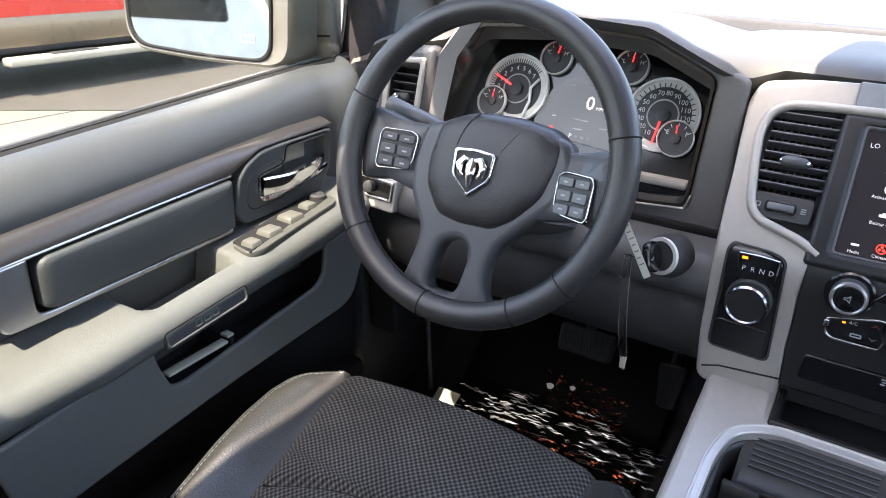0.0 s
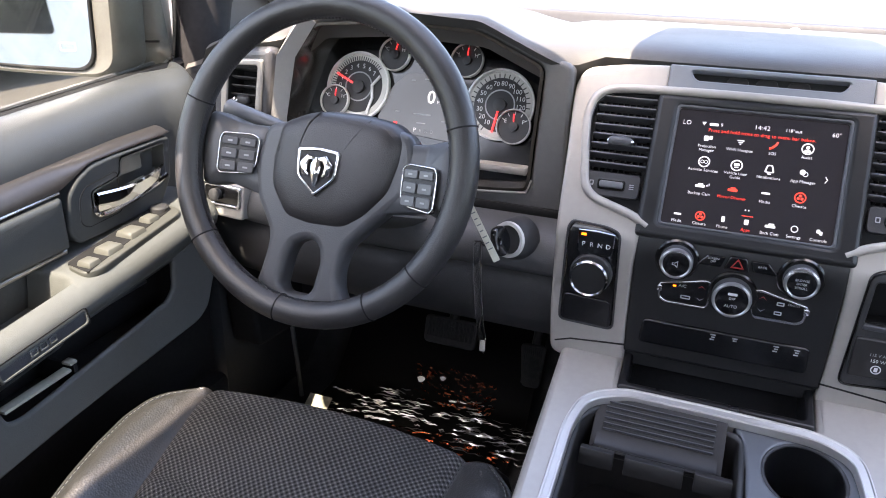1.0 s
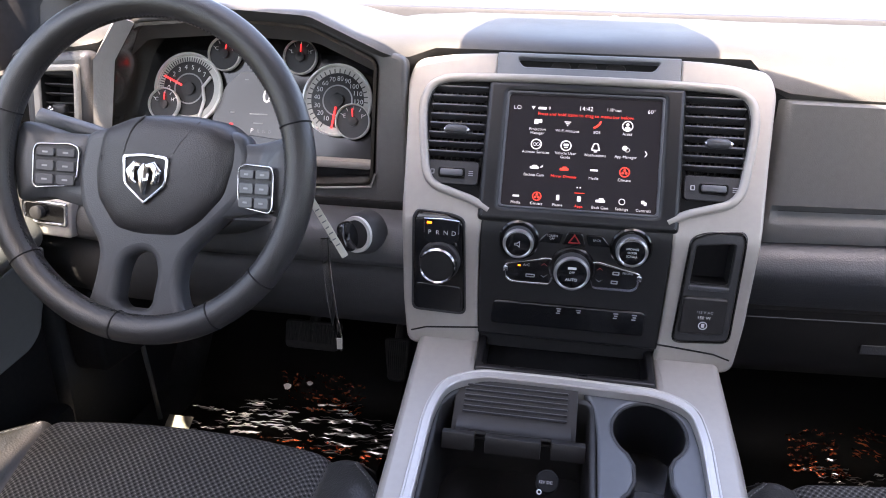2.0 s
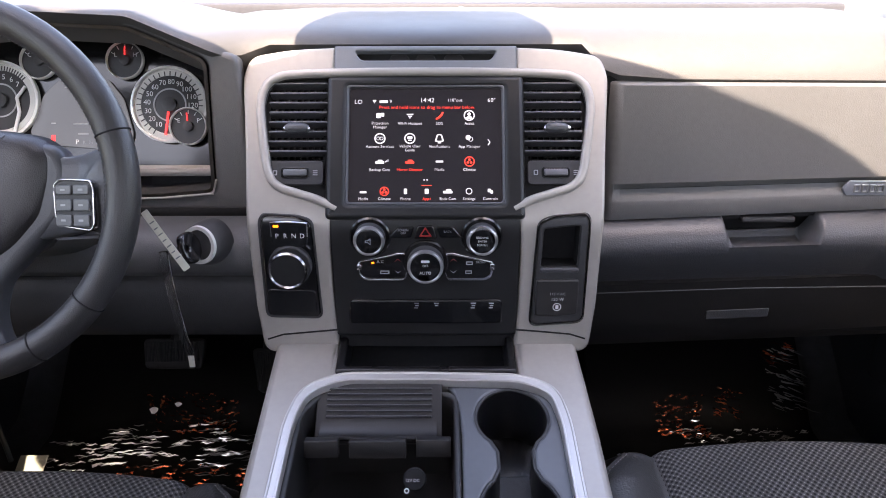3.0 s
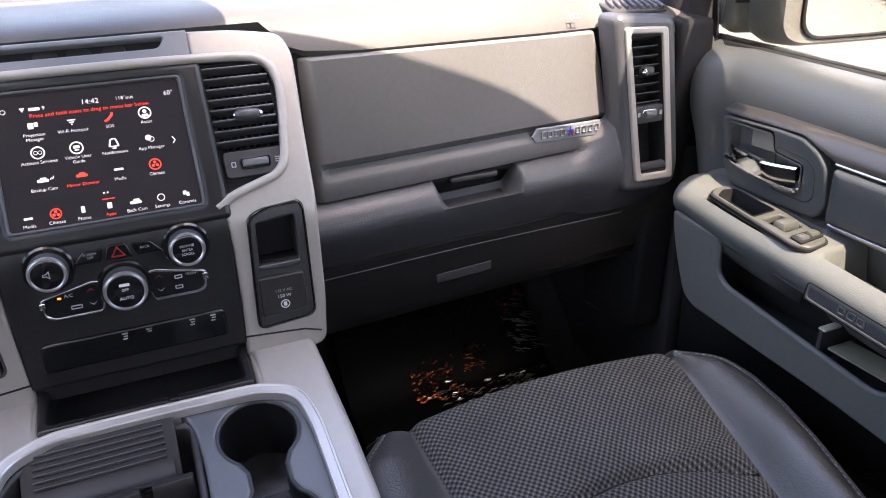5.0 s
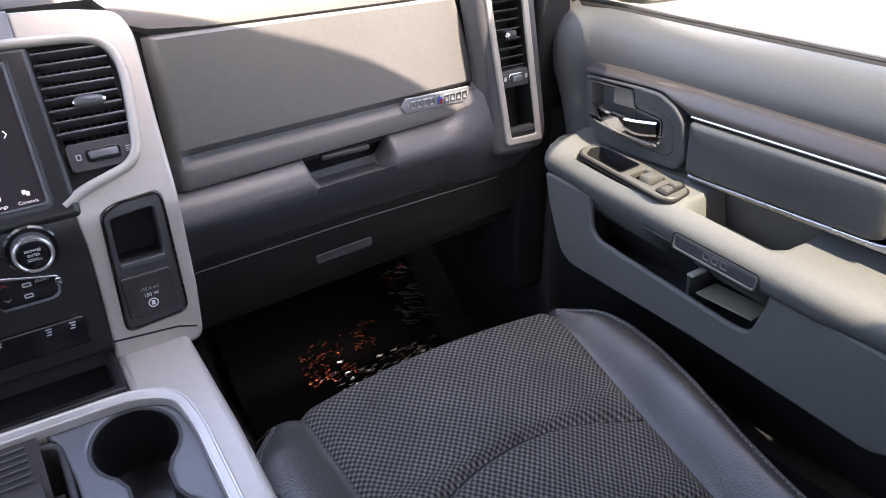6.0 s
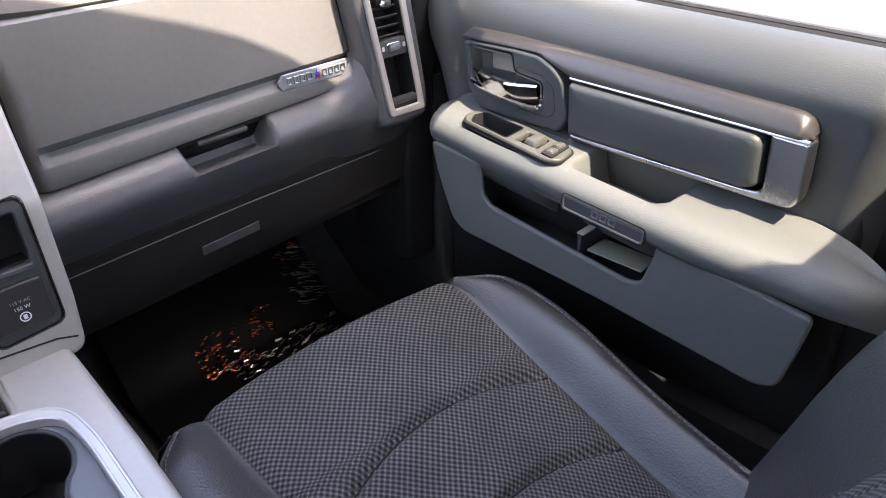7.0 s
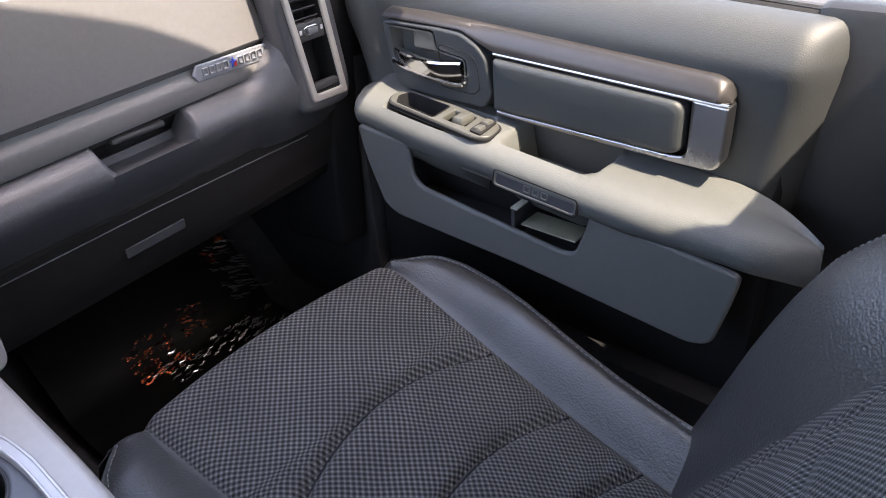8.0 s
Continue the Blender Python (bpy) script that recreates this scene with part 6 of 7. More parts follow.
def make_door(s):
    side = "left" if s < 0 else "right"
    oy, oz, wide, rise = (-0.011, 0.012, 1.07, 0.033) if s < 0 else (0.0, 0.0, 1.0, 0.0)
    base = Vector((s * 0.80, -0.3 + oy, 0.43 + oz))
    d = thing("door_" + side, "closed grey vinyl front door with armrest and pockets", "door", "front doors", "", base)

    def W(x, y, z):
        return Vector((s * x, -0.10 + (y + 0.10) * wide + oy, z + oz + rise * (y + 0.24)))

    def mesh_at(bm_or_me):
        """From door space (x outward, y forward, z up) to the world."""
        m = Matrix(((s, 0, 0, 0), (0, wide, 0, oy - 0.10 + 0.10 * wide), (0, rise, 1, oz + 0.24 * rise), (0, 0, 0, 1)))
        if isinstance(bm_or_me, bmesh.types.BMesh):
            bm_or_me.transform(m)
            return bm_or_me
        bm = bmesh.new()
        bm.from_mesh(bm_or_me)
        bpy.data.meshes.remove(bm_or_me)
        bm.transform(m)
        return bm

    def yz(x):
        """A plate's frame on the door face at x, u = -y so that it looks into the cab."""
        return frame_at((x, 0, 0), (0, -1, 0), (0, 0, 1))

    def dp(name, loops, x, depth, bevel, material, parent=d, label="", res=2):
        me = plate([[(-y, z) for y, z in (lp if i == 0 else lp)] for i, lp in enumerate(loops)], depth, bevel, yz(x), res)
        return part(name, mesh_at(me), material, parent, label)

    # upper skin with a rounded shoulder; its rear edge turns away
    prof = [(0.862, 0.728), (0.857, 0.744), (0.848, 0.7505), (0.838, 0.751), (0.827, 0.7485), (0.817, 0.743), (0.808, 0.7345), (0.801, 0.7245), (0.7955, 0.714), (0.7935, 0.705), (0.7945, 0.694), (0.798, 0.675), (0.801, 0.655), (0.804, 0.60), (0.804, 0.54), (0.804, 0.50)]
    rows = []
    for y in np.concatenate([np.linspace(0.085, 0.03, 12), np.linspace(0.02, -0.565, 32), np.linspace(-0.569, -0.613, 20)]):
        back = 0.050 * max(0.0, (-0.569 - y) / 0.044) ** 2.4
        fr = -0.018 * ease((y + 0.020) / 0.036) + 0.060 * ease((y - 0.028) / 0.055)
        rows.append([(x + (back + fr) * (1 if z < 0.775 else 0.4), y + 0.020 * (0.75 - z) / 0.2 * ease((-y - 0.5) / 0.1) - 0.30 * (0.75 - z) * ease((y + 0.06) / 0.14), z + 0.05 * (y + 0.55) * ease((z - 0.69) / 0.04)) for x, z in prof])
    part("upper_panel", mesh_at(grid(rows)), DOOR_UP, d, "grained slate vinyl upper panel", 60)
    # window seal along the sill
    part("window_seal", mesh_at(tube([(0.856, y, 0.7445 + 0.05 * (y + 0.55)) for y in np.linspace(0.085, -0.64, 8)], 0.008, n=8)), BLACKPAINT, d, "black window seal")
    part("seal_strip", mesh_at(tube([(0.866, y, 0.752 + 0.05 * (y + 0.55)) for y in np.linspace(0.075, -0.64, 8)], 0.004, n=8)), DASH_LOW, d)
    # brushed top strip, bright lines and end cap round the insert
    rows = []
    for y in np.concatenate([np.linspace(-0.050, -0.06, 6), np.linspace(-0.07, -0.50, 44), np.linspace(-0.503, -0.527, 12)]):
        zt = lerp(y, [-0.527, -0.525, -0.520, -0.512, -0.505, -0.20, -0.12, -0.054, -0.050], [0.676, 0.684, 0.690, 0.694, 0.6955, 0.7125, 0.7160, 0.716, 0.710])
        zb = lerp(y, [-0.527, -0.237, -0.214, -0.187, -0.06, -0.05], [0.672, 0.6835, 0.693, 0.7055, 0.7065, 0.708])
        sec = [(0.796, zt)]
        for t in np.linspace(0, 1, 9):
            sec.append((0.788 - 0.016 * math.sin(t * math.pi * 0.5) ** 0.9, zt + (zb - zt) * t ** 1.25))
        sec += [(0.7735, zb - 0.001), (0.794, zb - 0.001)]
        rows.append([(x + 0.010 * ease((-0.515 - y) / 0.012), y, z) for x, z in sec])
    part("top_strip", mesh_at(grid(rows)), BRUSHED, d, "brushed bronze-grey trim strip", 60)
    cap = [(-0.489, 0.6715), (-0.528, 0.6695), (-0.528, 0.630), (-0.526, 0.597), (-0.480, 0.5965), (-0.237, 0.603), (-0.237, 0.610), (-0.470, 0.6055), (-0.489, 0.607)]
    dp("end_cap", [rnd(cap, [0.002, 0.004, 0.010, 0.022, 0.016, 0.002, 0.002, 0.010, 0.016])], 0.773, 0.024, 0.003, CHROME_DULL, d, "satin chrome lower trim and end cap", 3)
    part("chrome_line", mesh_at(tube([(0.7735, -0.236, 0.6822), (0.7735, -0.35, 0.6780), (0.7735, -0.492, 0.6720), (0.776, -0.527, 0.6702)], 0.0021, n=8)), CHROME_DULL, d, "thin chrome line")
    # padded insert
    ins = rnd([(-0.237, 0.678), (-0.484, 0.668), (-0.484, 0.612), (-0.470, 0.607), (-0.237, 0.612)], [0.004, 0.014, 0.014, 0.012, 0.004], 5)
    rows = []
    c = (-0.344, 0.644)
    for k, x in ((1.0, 0.784), (0.995, 0.775), (0.985, 0.7715), (0.965, 0.7685), (0.90, 0.7658), (0.75, 0.7650), (0.5, 0.7645), (0.25, 0.7642), (0.05, 0.7640), (0.0005, 0.7640)):
        rows.append([(x, c[0] + (y - c[0]) * (1 - (1 - k) * 0.35 if k > 0.5 else k * 1.65), c[1] + (z - c[1]) * k) for y, z in ins])
    part("padded_insert", mesh_at(grid(rows, True)), DOOR_IN, d, "padded slate vinyl insert", 60)
    # handle bezel with its cup and lever
    bz = [(-0.052, 0.703), (-0.150, 0.704), (-0.187, 0.702), (-0.212, 0.690), (-0.227, 0.674), (-0.234, 0.628), (-0.221, 0.609), (-0.15, 0.609), (-0.080, 0.611), (-0.058, 0.645)]
    cupo = [(-0.064, 0.698), (-0.142, 0.697), (-0.147, 0.675), (-0.193, 0.669), (-0.194, 0.640), (-0.172, 0.634), (-0.080, 0.640), (-0.068, 0.652)]
    b = dp("handle_bezel", [rnd(bz, 0.008), rnd(cupo, 0.006)], 0.770, 0.028, 0.004, DOOR_IN, d, "moulded handle bezel", 3)
    dp("bezel_line", [rnd([(-0.150, 0.684), (-0.203, 0.678), (-0.213, 0.666), (-0.216, 0.634), (-0.206, 0.625), (-0.150, 0.627)], 0.008), rnd([(-0.151, 0.683), (-0.202, 0.677), (-0.212, 0.665), (-0.215, 0.635), (-0.205, 0.626), (-0.151, 0.628)], 0.008)], 0.7695, 0.002, 0.0003, BLACKPAINT, b)
    part("handle_cup", mesh_at(thicken(grid([[(0.770, y, z) for y, z in rnd(cupo, 0.006)], [(0.790, -0.119 + (y + 0.119) * 0.94, 0.664 + (z - 0.664) * 0.9) for y, z in rnd(cupo, 0.006)], [(0.797, -0.119 + (y + 0.119) * 0.5, 0.664 + (z - 0.664) * 0.5) for y, z in rnd(cupo, 0.006)], [(0.797, -0.119 + (y + 0.119) * 0.02, 0.664 + (z - 0.664) * 0.02) for y, z in rnd(cupo, 0.006)]], True), 0.002)), DOOR_IN, b, "", 50)
    lv = [(0.774, -0.064, 0.6660), (0.764, -0.085, 0.6640), (0.757, -0.115, 0.6620), (0.755, -0.150, 0.6610), (0.764, -0.190, 0.6630)]
    rows = []
    for i, p in enumerate(smooth_line(lv, 6)):
        h = 0.010 + 0.012 * i / 24
        rows.append([(p.x + 0.007, p.y, p.z + 0.004), (p.x + 0.001, p.y, p.z + 0.0035), (p.x - 0.001, p.y, p.z + 0.001), (p.x + 0.0035, p.y, p.z - h), (p.x + 0.012, p.y, p.z - h - 0.001), (p.x + 0.012, p.y, p.z + 0.002)])
    part("lever", mesh_at(grid(rows, True)), CHROME, b, "chrome door lever", 40)
    part("lever_ring", mesh_at(tube(smooth_line([(0.772, -0.066, 0.650), (0.769, -0.090, 0.645), (0.767, -0.135, 0.638), (0.768, -0.186, 0.636), (0.769, -0.194, 0.650)], 5), 0.0040, n=8)), CHROME, b, "chrome lower edge of the handle cup")
    part("lock_plate", mesh_at(box((0.786, -0.120, 0.684), (0.012, 0.044, 0.030), 0.003)), DOOR, b)
    # armrest: padded top with a pull pocket, rolled inner edge
    rows = []
    ys = np.concatenate([np.linspace(-0.018, -0.05, 6), np.linspace(-0.06, -0.262, 34), np.linspace(-0.264, -0.42, 40), np.linspace(-0.43, -0.575, 16), np.linspace(-0.58, -0.645, 16)])
    for y in ys:
        zt = armtop(y)
        end = max(0.0, (-0.575 - y) / 0.070) ** 2
        front_end = ease((y + 0.045) / 0.03)
        pk = ease((-0.274 - y) / 0.010) * ease((y + 0.410) / 0.035)
        sec = []
        cub = (s > 0) * ease((-0.094 - y) / 0.008) * ease((y + 0.240) / 0.008)
        for x, dz in ((0.800, 0.004), (0.784, 0.0), (0.776, -0.001), (0.764, 0.0), (0.752, 0.0005), (0.742, 0.0005), (0.732, 0.0), (0.720, -0.001), (0.708, -0.005), (0.700, -0.013), (0.6965, -0.022), (0.698, -0.032), (0.703, -0.041), (0.714, -0.046), (0.760, -0.044)):
            dip = 0.052 * pk * ease((x - 0.728) / 0.012) + 0.055 * cub * ease((x - 0.712) / 0.006) * ease((0.774 - x) / 0.006)
            xx = x + (0.745 - x) * (0.95 * min(1, max(0.0, (-0.535 - y) / 0.110)) ** 1.4 if x > 0.745 else 0.80 * end) + (0.790 - x) * 0.35 * front_end
            bow = 0.010 * ease((-0.45 - y) / 0.12) + 0.012 * ease((y + 0.20) / 0.2)
            sec.append((xx + bow * (1 if x < 0.75 else 0.4), y, zt + dz - dip - 0.010 * end - 0.007 * front_end))
        rows.append(sec)
    rows.append([(0.745, rows[-1][0][1] - 0.003, armtop(-0.66) - 0.03)] * len(rows[0]))
    a = part("armrest", mesh_at(grid(rows)), DOOR, d, "padded grey armrest with a pull pocket", 55)
    # switch plate
    def on_arm(x, y, w=0.0):
        return (x, y, armtop(y) + w)
    sp = [(0.706, -0.250), (0.716, -0.268), (0.752, -0.262), (0.764, -0.180), (0.766, -0.094), (0.742, -0.088), (0.720, -0.100)]

    def on_plate(loops, depth, bevel, w, material, name, label="", parent=None):
        me = plate([[(x, y) for x, y in lp] for lp in loops], depth, bevel)
        bm = bmesh.new()
        bm.from_mesh(me)
        bpy.data.meshes.remove(me)
        for v in bm.verts:
            v.co = Vector((v.co.x, v.co.y, armtop(v.co.y) + w + v.co.z))
        return part(name, mesh_at(bm), material, parent or d, label)
    if s > 0:
        bin_ = [(0.717, -0.180), (0.757, -0.176), (0.759, -0.104), (0.742, -0.099), (0.724, -0.110)]
        well = [(0.721, -0.228), (0.751, -0.224), (0.752, -0.187), (0.722, -0.190)]
        pl = on_plate([rnd(sp, 0.012), rnd(bin_, 0.005), rnd(well, 0.003)], 0.010, 0.002, 0.0042, DOOR_SWITCH, "switch_plate", "satin olive-grey switch plate with an open cubby")
        on_plate([rnd([(x + (0.0022 if x > 0.738 else -0.0022), y + (0.0022 if y > -0.18 else -0.0022)) for x, y in sp], 0.013), rnd(sp, 0.012)], 0.004, 0.0003, 0.0022, BLACKPAINT, "plate_gap", "", pl)
        on_plate([rnd([(0.71, -0.235), (0.77, -0.235), (0.77, -0.09), (0.715, -0.09)], 0.003)], 0.002, 0, -0.040, BLACKPAINT, "cubby_floor", "", pl)
        loop_ = rnd(bin_, 0.005)
        part("cubby_wall", mesh_at(thicken(grid([[(x, y, armtop(y) + w) for x, y in loop_] for w in (0.0045, -0.02, -0.044)], True), 0.0008)), BLACKPAINT, pl)
        sws = [(0.736, -0.213, 0.014, 0.010, DOOR_SWITCH), (0.724, -0.249, 0.008, 0.007, DOOR_SWITCH), (0.743, -0.246, 0.008, 0.007, DOOR_SWITCH)]
        on_plate([rnd([(0.712, -0.259), (0.753, -0.254), (0.754, -0.238), (0.713, -0.241)], 0.003)], 0.003, 0.0005, 0.0068, BLACKPAINT, "switch_well", "", pl)
    else:
        pl = on_plate([rnd(sp, 0.012)], 0.010, 0.002, 0.0045, DOOR_SWITCH, "switch_plate", "olive-grey window switch plate")
        on_plate([rnd([(0.713, -0.265), (0.754, -0.258), (0.768, -0.098), (0.738, -0.098)], 0.004)], 0.003, 0.0005, 0.0056, BLACKPAINT, "switch_well", "", pl)
        sws = [(0.727, -0.250, 0.012, 0.010, SWITCH_GREY), (0.731, -0.216, 0.014, 0.014, SWITCH_GREY), (0.737, -0.173, 0.015, 0.015, SWITCH_GREY), (0.742, -0.136, 0.011, 0.011, SWITCH_GREY)]
    for x, y, hx, hy, m_ in sws:
        low = 0.0035 if s > 0 else 0.0022
        sb = part("window_switch", mesh_at(box(on_arm(x, y, 0.008 - low), (hx * 2, hy * 2, 0.011), 0.003, None, 2, 0.82)), m_, pl, "pale grey rocker switch" if m_ is SWITCH_GREY else "")
        part("switch_mark", mesh_at(box(on_arm(x, y, 0.0138 - low), (hx * 0.6, hy * 0.4, 0.0006), 0)), WHITE_INK, sb)
    if s < 0:
        kn = part("mirror_knob", lathe([(0.0125, 0), (0.0125, 0.006), (0.010, 0.008)], 28, Matrix.Translation(W(*on_arm(0.750, -0.108, 0.004)))), BLACK, pl, "round mirror adjuster")
        part("knob_ring", lathe([(0.0105, 0.0), (0.0108, 0.002), (0.0088, 0.0022)], 28, Matrix.Translation(W(*on_arm(0.750, -0.108, 0.0115))), False), CHROME_SATIN, kn)
    # lower panel and its pocket
    lowp = [(-0.045, 0.575), (-0.058, 0.52), (-0.082, 0.462), (-0.104, 0.449), (-0.32, 0.440), (-0.545, 0.420), (-0.568, 0.430), (-0.582, 0.49), (-0.588, 0.526), (-0.50, 0.536)]
    pok = [(-0.140, 0.566), (-0.144, 0.520), (-0.158, 0.507), (-0.378, 0.482), (-0.396, 0.486), (-0.408, 0.520), (-0.414, 0.548)]
    dp("lower_panel", [rnd(lowp, [0.01, 0.02, 0.02, 0.02, 0.05, 0.018, 0.018, 0.02, 0.01, 0.01]), rnd(pok, [0.004, 0.012, 0.012, 0.012, 0.012, 0.006, 0.004])], 0.706, 0.009, 0.004, DOOR, d, "grey moulded lower panel", 3)
    pt = part("pocket", mesh_at(box((0.784, -0.27, 0.492), (0.006, 0.34, 0.075), 0.002)), BLACKPAINT, d, "dark door pocket")
    part("pocket_floor", mesh_at(box((0.747, -0.27, 0.462), (0.068, 0.33, 0.006), 0.001, None)), BLACK, pt)
    part("pocket_divider", mesh_at(box((0.745, -0.302, 0.492 if s > 0 else 0.482), (0.060, 0.006, 0.040 if s > 0 else 0.034), 0.002)), BLACK if s > 0 else BLACKPAINT, pt)
    part("divider_top", mesh_at(box((0.730, -0.302, 0.5125), (0.026, 0.010, 0.003), 0.001) if s > 0 else box((0.724, -0.302, 0.5005), (0.014, 0.010, 0.004), 0.001)), PAPER, pt)
    part("pocket_card", mesh_at(box((0.738, -0.350, 0.492), (0.036, 0.078, 0.003), 0.001, None) if s > 0 else box((0.722, -0.350, 0.4945), (0.013, 0.085, 0.004), 0.001, None)), POCKET_CARD if s > 0 else PAPER, pt, "pale card lying in the pocket")
    part("pocket_rib", mesh_at(box((0.762, -0.22, 0.520), (0.01, 0.16, 0.004), 0.001)), DASH_LOW, pt)
    # recessed plate on the armrest's inner face
    fbx = frame_at((0.6965, -0.346, 0.5575), (0, -1, -0.09), (0.10, -0.09, 1))
    bp = part("badge_plate", mesh_at(plate([rect(-0.057, -0.010, 0.057, 0.010, 0.005), rect(-0.054, -0.0075, 0.054, 0.0075, 0.004)], 0.005, 0.002, fbx @ Matrix.Translation((0, 0, 0.0012)))), DOOR, d, "moulded badge frame")
    part("badge_groove", mesh_at(plate([rect(-0.0585, -0.0115, 0.0585, 0.0115, 0.006), rect(-0.0568, -0.0098, 0.0568, 0.0098, 0.005)], 0.004, 0.0003, fbx @ Matrix.Translation((0, 0, 0.0010)))), BLACKPAINT, bp)
    part("badge_field", mesh_at(plate([rect(-0.054, -0.0075, 0.054, 0.0075, 0.004)], 0.004, 0.0005, fbx @ Matrix.Translation((0, 0, -0.0004)))), DASH_LOW, bp)
    for k in range(3):
        u = 0.002 + (k - 1) * 0.012
        part("badge_stroke", mesh_at(plate([rect(u - 0.005, -0.0045, u + 0.005, 0.0045, 0.0015), rect(u - 0.003, -0.0028, u + 0.003, 0.0028, 0.001)], 0.0015, 0.0004, fbx @ Matrix.Translation((0, 0, 0.0004)))), DOOR, bp)
    part("core", mesh_at(box((0.855, -0.27, 0.46), (0.085, 0.62, 0.53), 0.01)), BLACKPAINT, d, "dark inside of the door")
    part("hinge_edge", mesh_at(box((0.868, 0.105, 0.40), (0.045, 0.135, 0.46), 0.01)), BLACKPAINT, d, "dark hinge edge of the door")
    # outer skin, glass and window frame
    part("outer_skin", mesh_at(box((0.905, -0.30, 0.39), (0.02, 1.0, 0.70), 0.008)), WHITE_PAINT, d, "white painted outer skin")
    g = part("window_glass", mesh_at(thicken(grid([[(0.874 - 0.225 * t, y - 0.30 * t * ease((y + 0.4) / 0.4), 0.735 + 0.53 * t) for y in np.linspace(0.085, -0.74, 8) - 0.32 * t * np.linspace(0, 1, 8) ** 2] for t in np.linspace(0, 1, 5)]), 0.004)), SIDE_GLASS, d, "lightly tinted side window glass")
    if s > 0:
        post = [(0.820, -0.02, 0.985), (0.786, -0.115, 1.025), (0.745, -0.255, 1.070)]
        thick, slim = [0.022, 0.020, 0.046], 0.0
    else:
        post = [(0.835, 0.025, 0.985), (0.775, -0.11, 1.080)]
        thick, slim = [0.024, 0.030], 0.022
    part("frame_front", mesh_at(tube([(0.866, 0.118, 0.60), (0.870, 0.120, 0.76), (0.862, 0.118, 0.86), (0.850, 0.085, 0.915), *post, (0.640 - slim, -0.43, 1.265)], [0.018, 0.018, 0.018, 0.020, *thick, 0.030 - 0.4 * slim], n=14)), BLACKPAINT, d, "black window frame")
    part("glass_channel", mesh_at(tube([(0.874, 0.086, 0.76), (0.868, 0.092, 0.85), (0.850, 0.075, 0.92)], 0.0035, n=8)), SILVER, d)
    part("frame_top", mesh_at(tube([(0.640 - slim, -0.42, 1.265), (0.632 - slim, -0.60, 1.278), (0.640 - slim, -0.75, 1.268)], 0.020 - 0.3 * slim, n=10)), BLACKPAINT, d)
    return d


make_door(-1)
make_door(1)


def outside_mirror(s):
    m = thing("side_mirror", "weathered grey door mirror outside the window", "mirror", "door mirrors")
    fr = frame_at((s * 1.0, -0.085, 0.912 if s < 0 else 0.90), (1, -s * 0.27, 0), (0, 0.052 if s < 0 else -0.02, 1))
    ol = rnd([(-0.138, -0.104), (-0.01, -0.114), (0.124, -0.116), (0.130, 0.09), (0.11, 0.13), (-0.11, 0.13), (-0.142, 0.09)], [0.040, 0.05, 0.034, 0.05, 0.03, 0.03, 0.05], 6)
    if s > 0:
        ol = [(-x, y) for x, y in reversed(ol)]
    rows = []
    for k, h in ((0.93, 0.001), (0.99, 0.004), (1.04, -0.008), (1.07, -0.05), (1.02, -0.10), (0.84, -0.14), (0.4, -0.16), (0.02, -0.163)):
        rows.append([fr @ Vector((x * k * (1.18 if x * s < 0 and k > 0.95 else 1.0), y * k, h)) for x, y in ol])
    part("shell", grid(rows, True), MIRROR_SHELL, m, "weathered grey plastic shell", 50)
    part("rim", plate([[(x * 0.965, y * 0.965) for x, y in ol], [(x * 0.925, y * 0.925) for x, y in ol]], 0.008, 0.002, fr @ Matrix.Translation((0, 0, 0.006))), BLACKPAINT, m, "black mirror rim")
    part("glass", plate([[(x * 0.93, y * 0.93) for x, y in ol]], 0.003, 0, fr @ Matrix.Translation((0, 0, 0.003))), MIRROR, m, "clear mirror glass")
    fa = Matrix.Translation((s * 0.910, 0.050, 0.865)) @ pose(0, 0, 0, 0, 0, -30 * s)
    part("arm", box((0, 0, 0), (0.10, 0.08, 0.150), 0.015, fa, 3), MIRROR_SHELL, m)
    part("arm_seam", box((0, -0.0400, -0.030), (0.085, 0.003, 0.003), 0, fa), BLACKPAINT, m)
    if s > 0:
        for j, tx in enumerate(("OBJECTS IN MIRROR ARE CLOSER", "THAN THEY APPEAR")):
            part("etched_words", words(tx, 0.0062, fr @ Matrix.Translation((0.02, -0.070 - j * 0.010, 0.0034))), GREY_INK, m)
    part("heater_mark", plate([rect(-0.012, -0.006, 0.012, 0.006, 0.002), rect(-0.010, -0.004, 0.010, 0.004, 0.001)], 0.0004, 0, fr @ Matrix.Translation((0.080 * -s, -0.078, 0.0036))), GREY_INK, m)


outside_mirror(-1)
outside_mirror(1)

# ---- seats ----


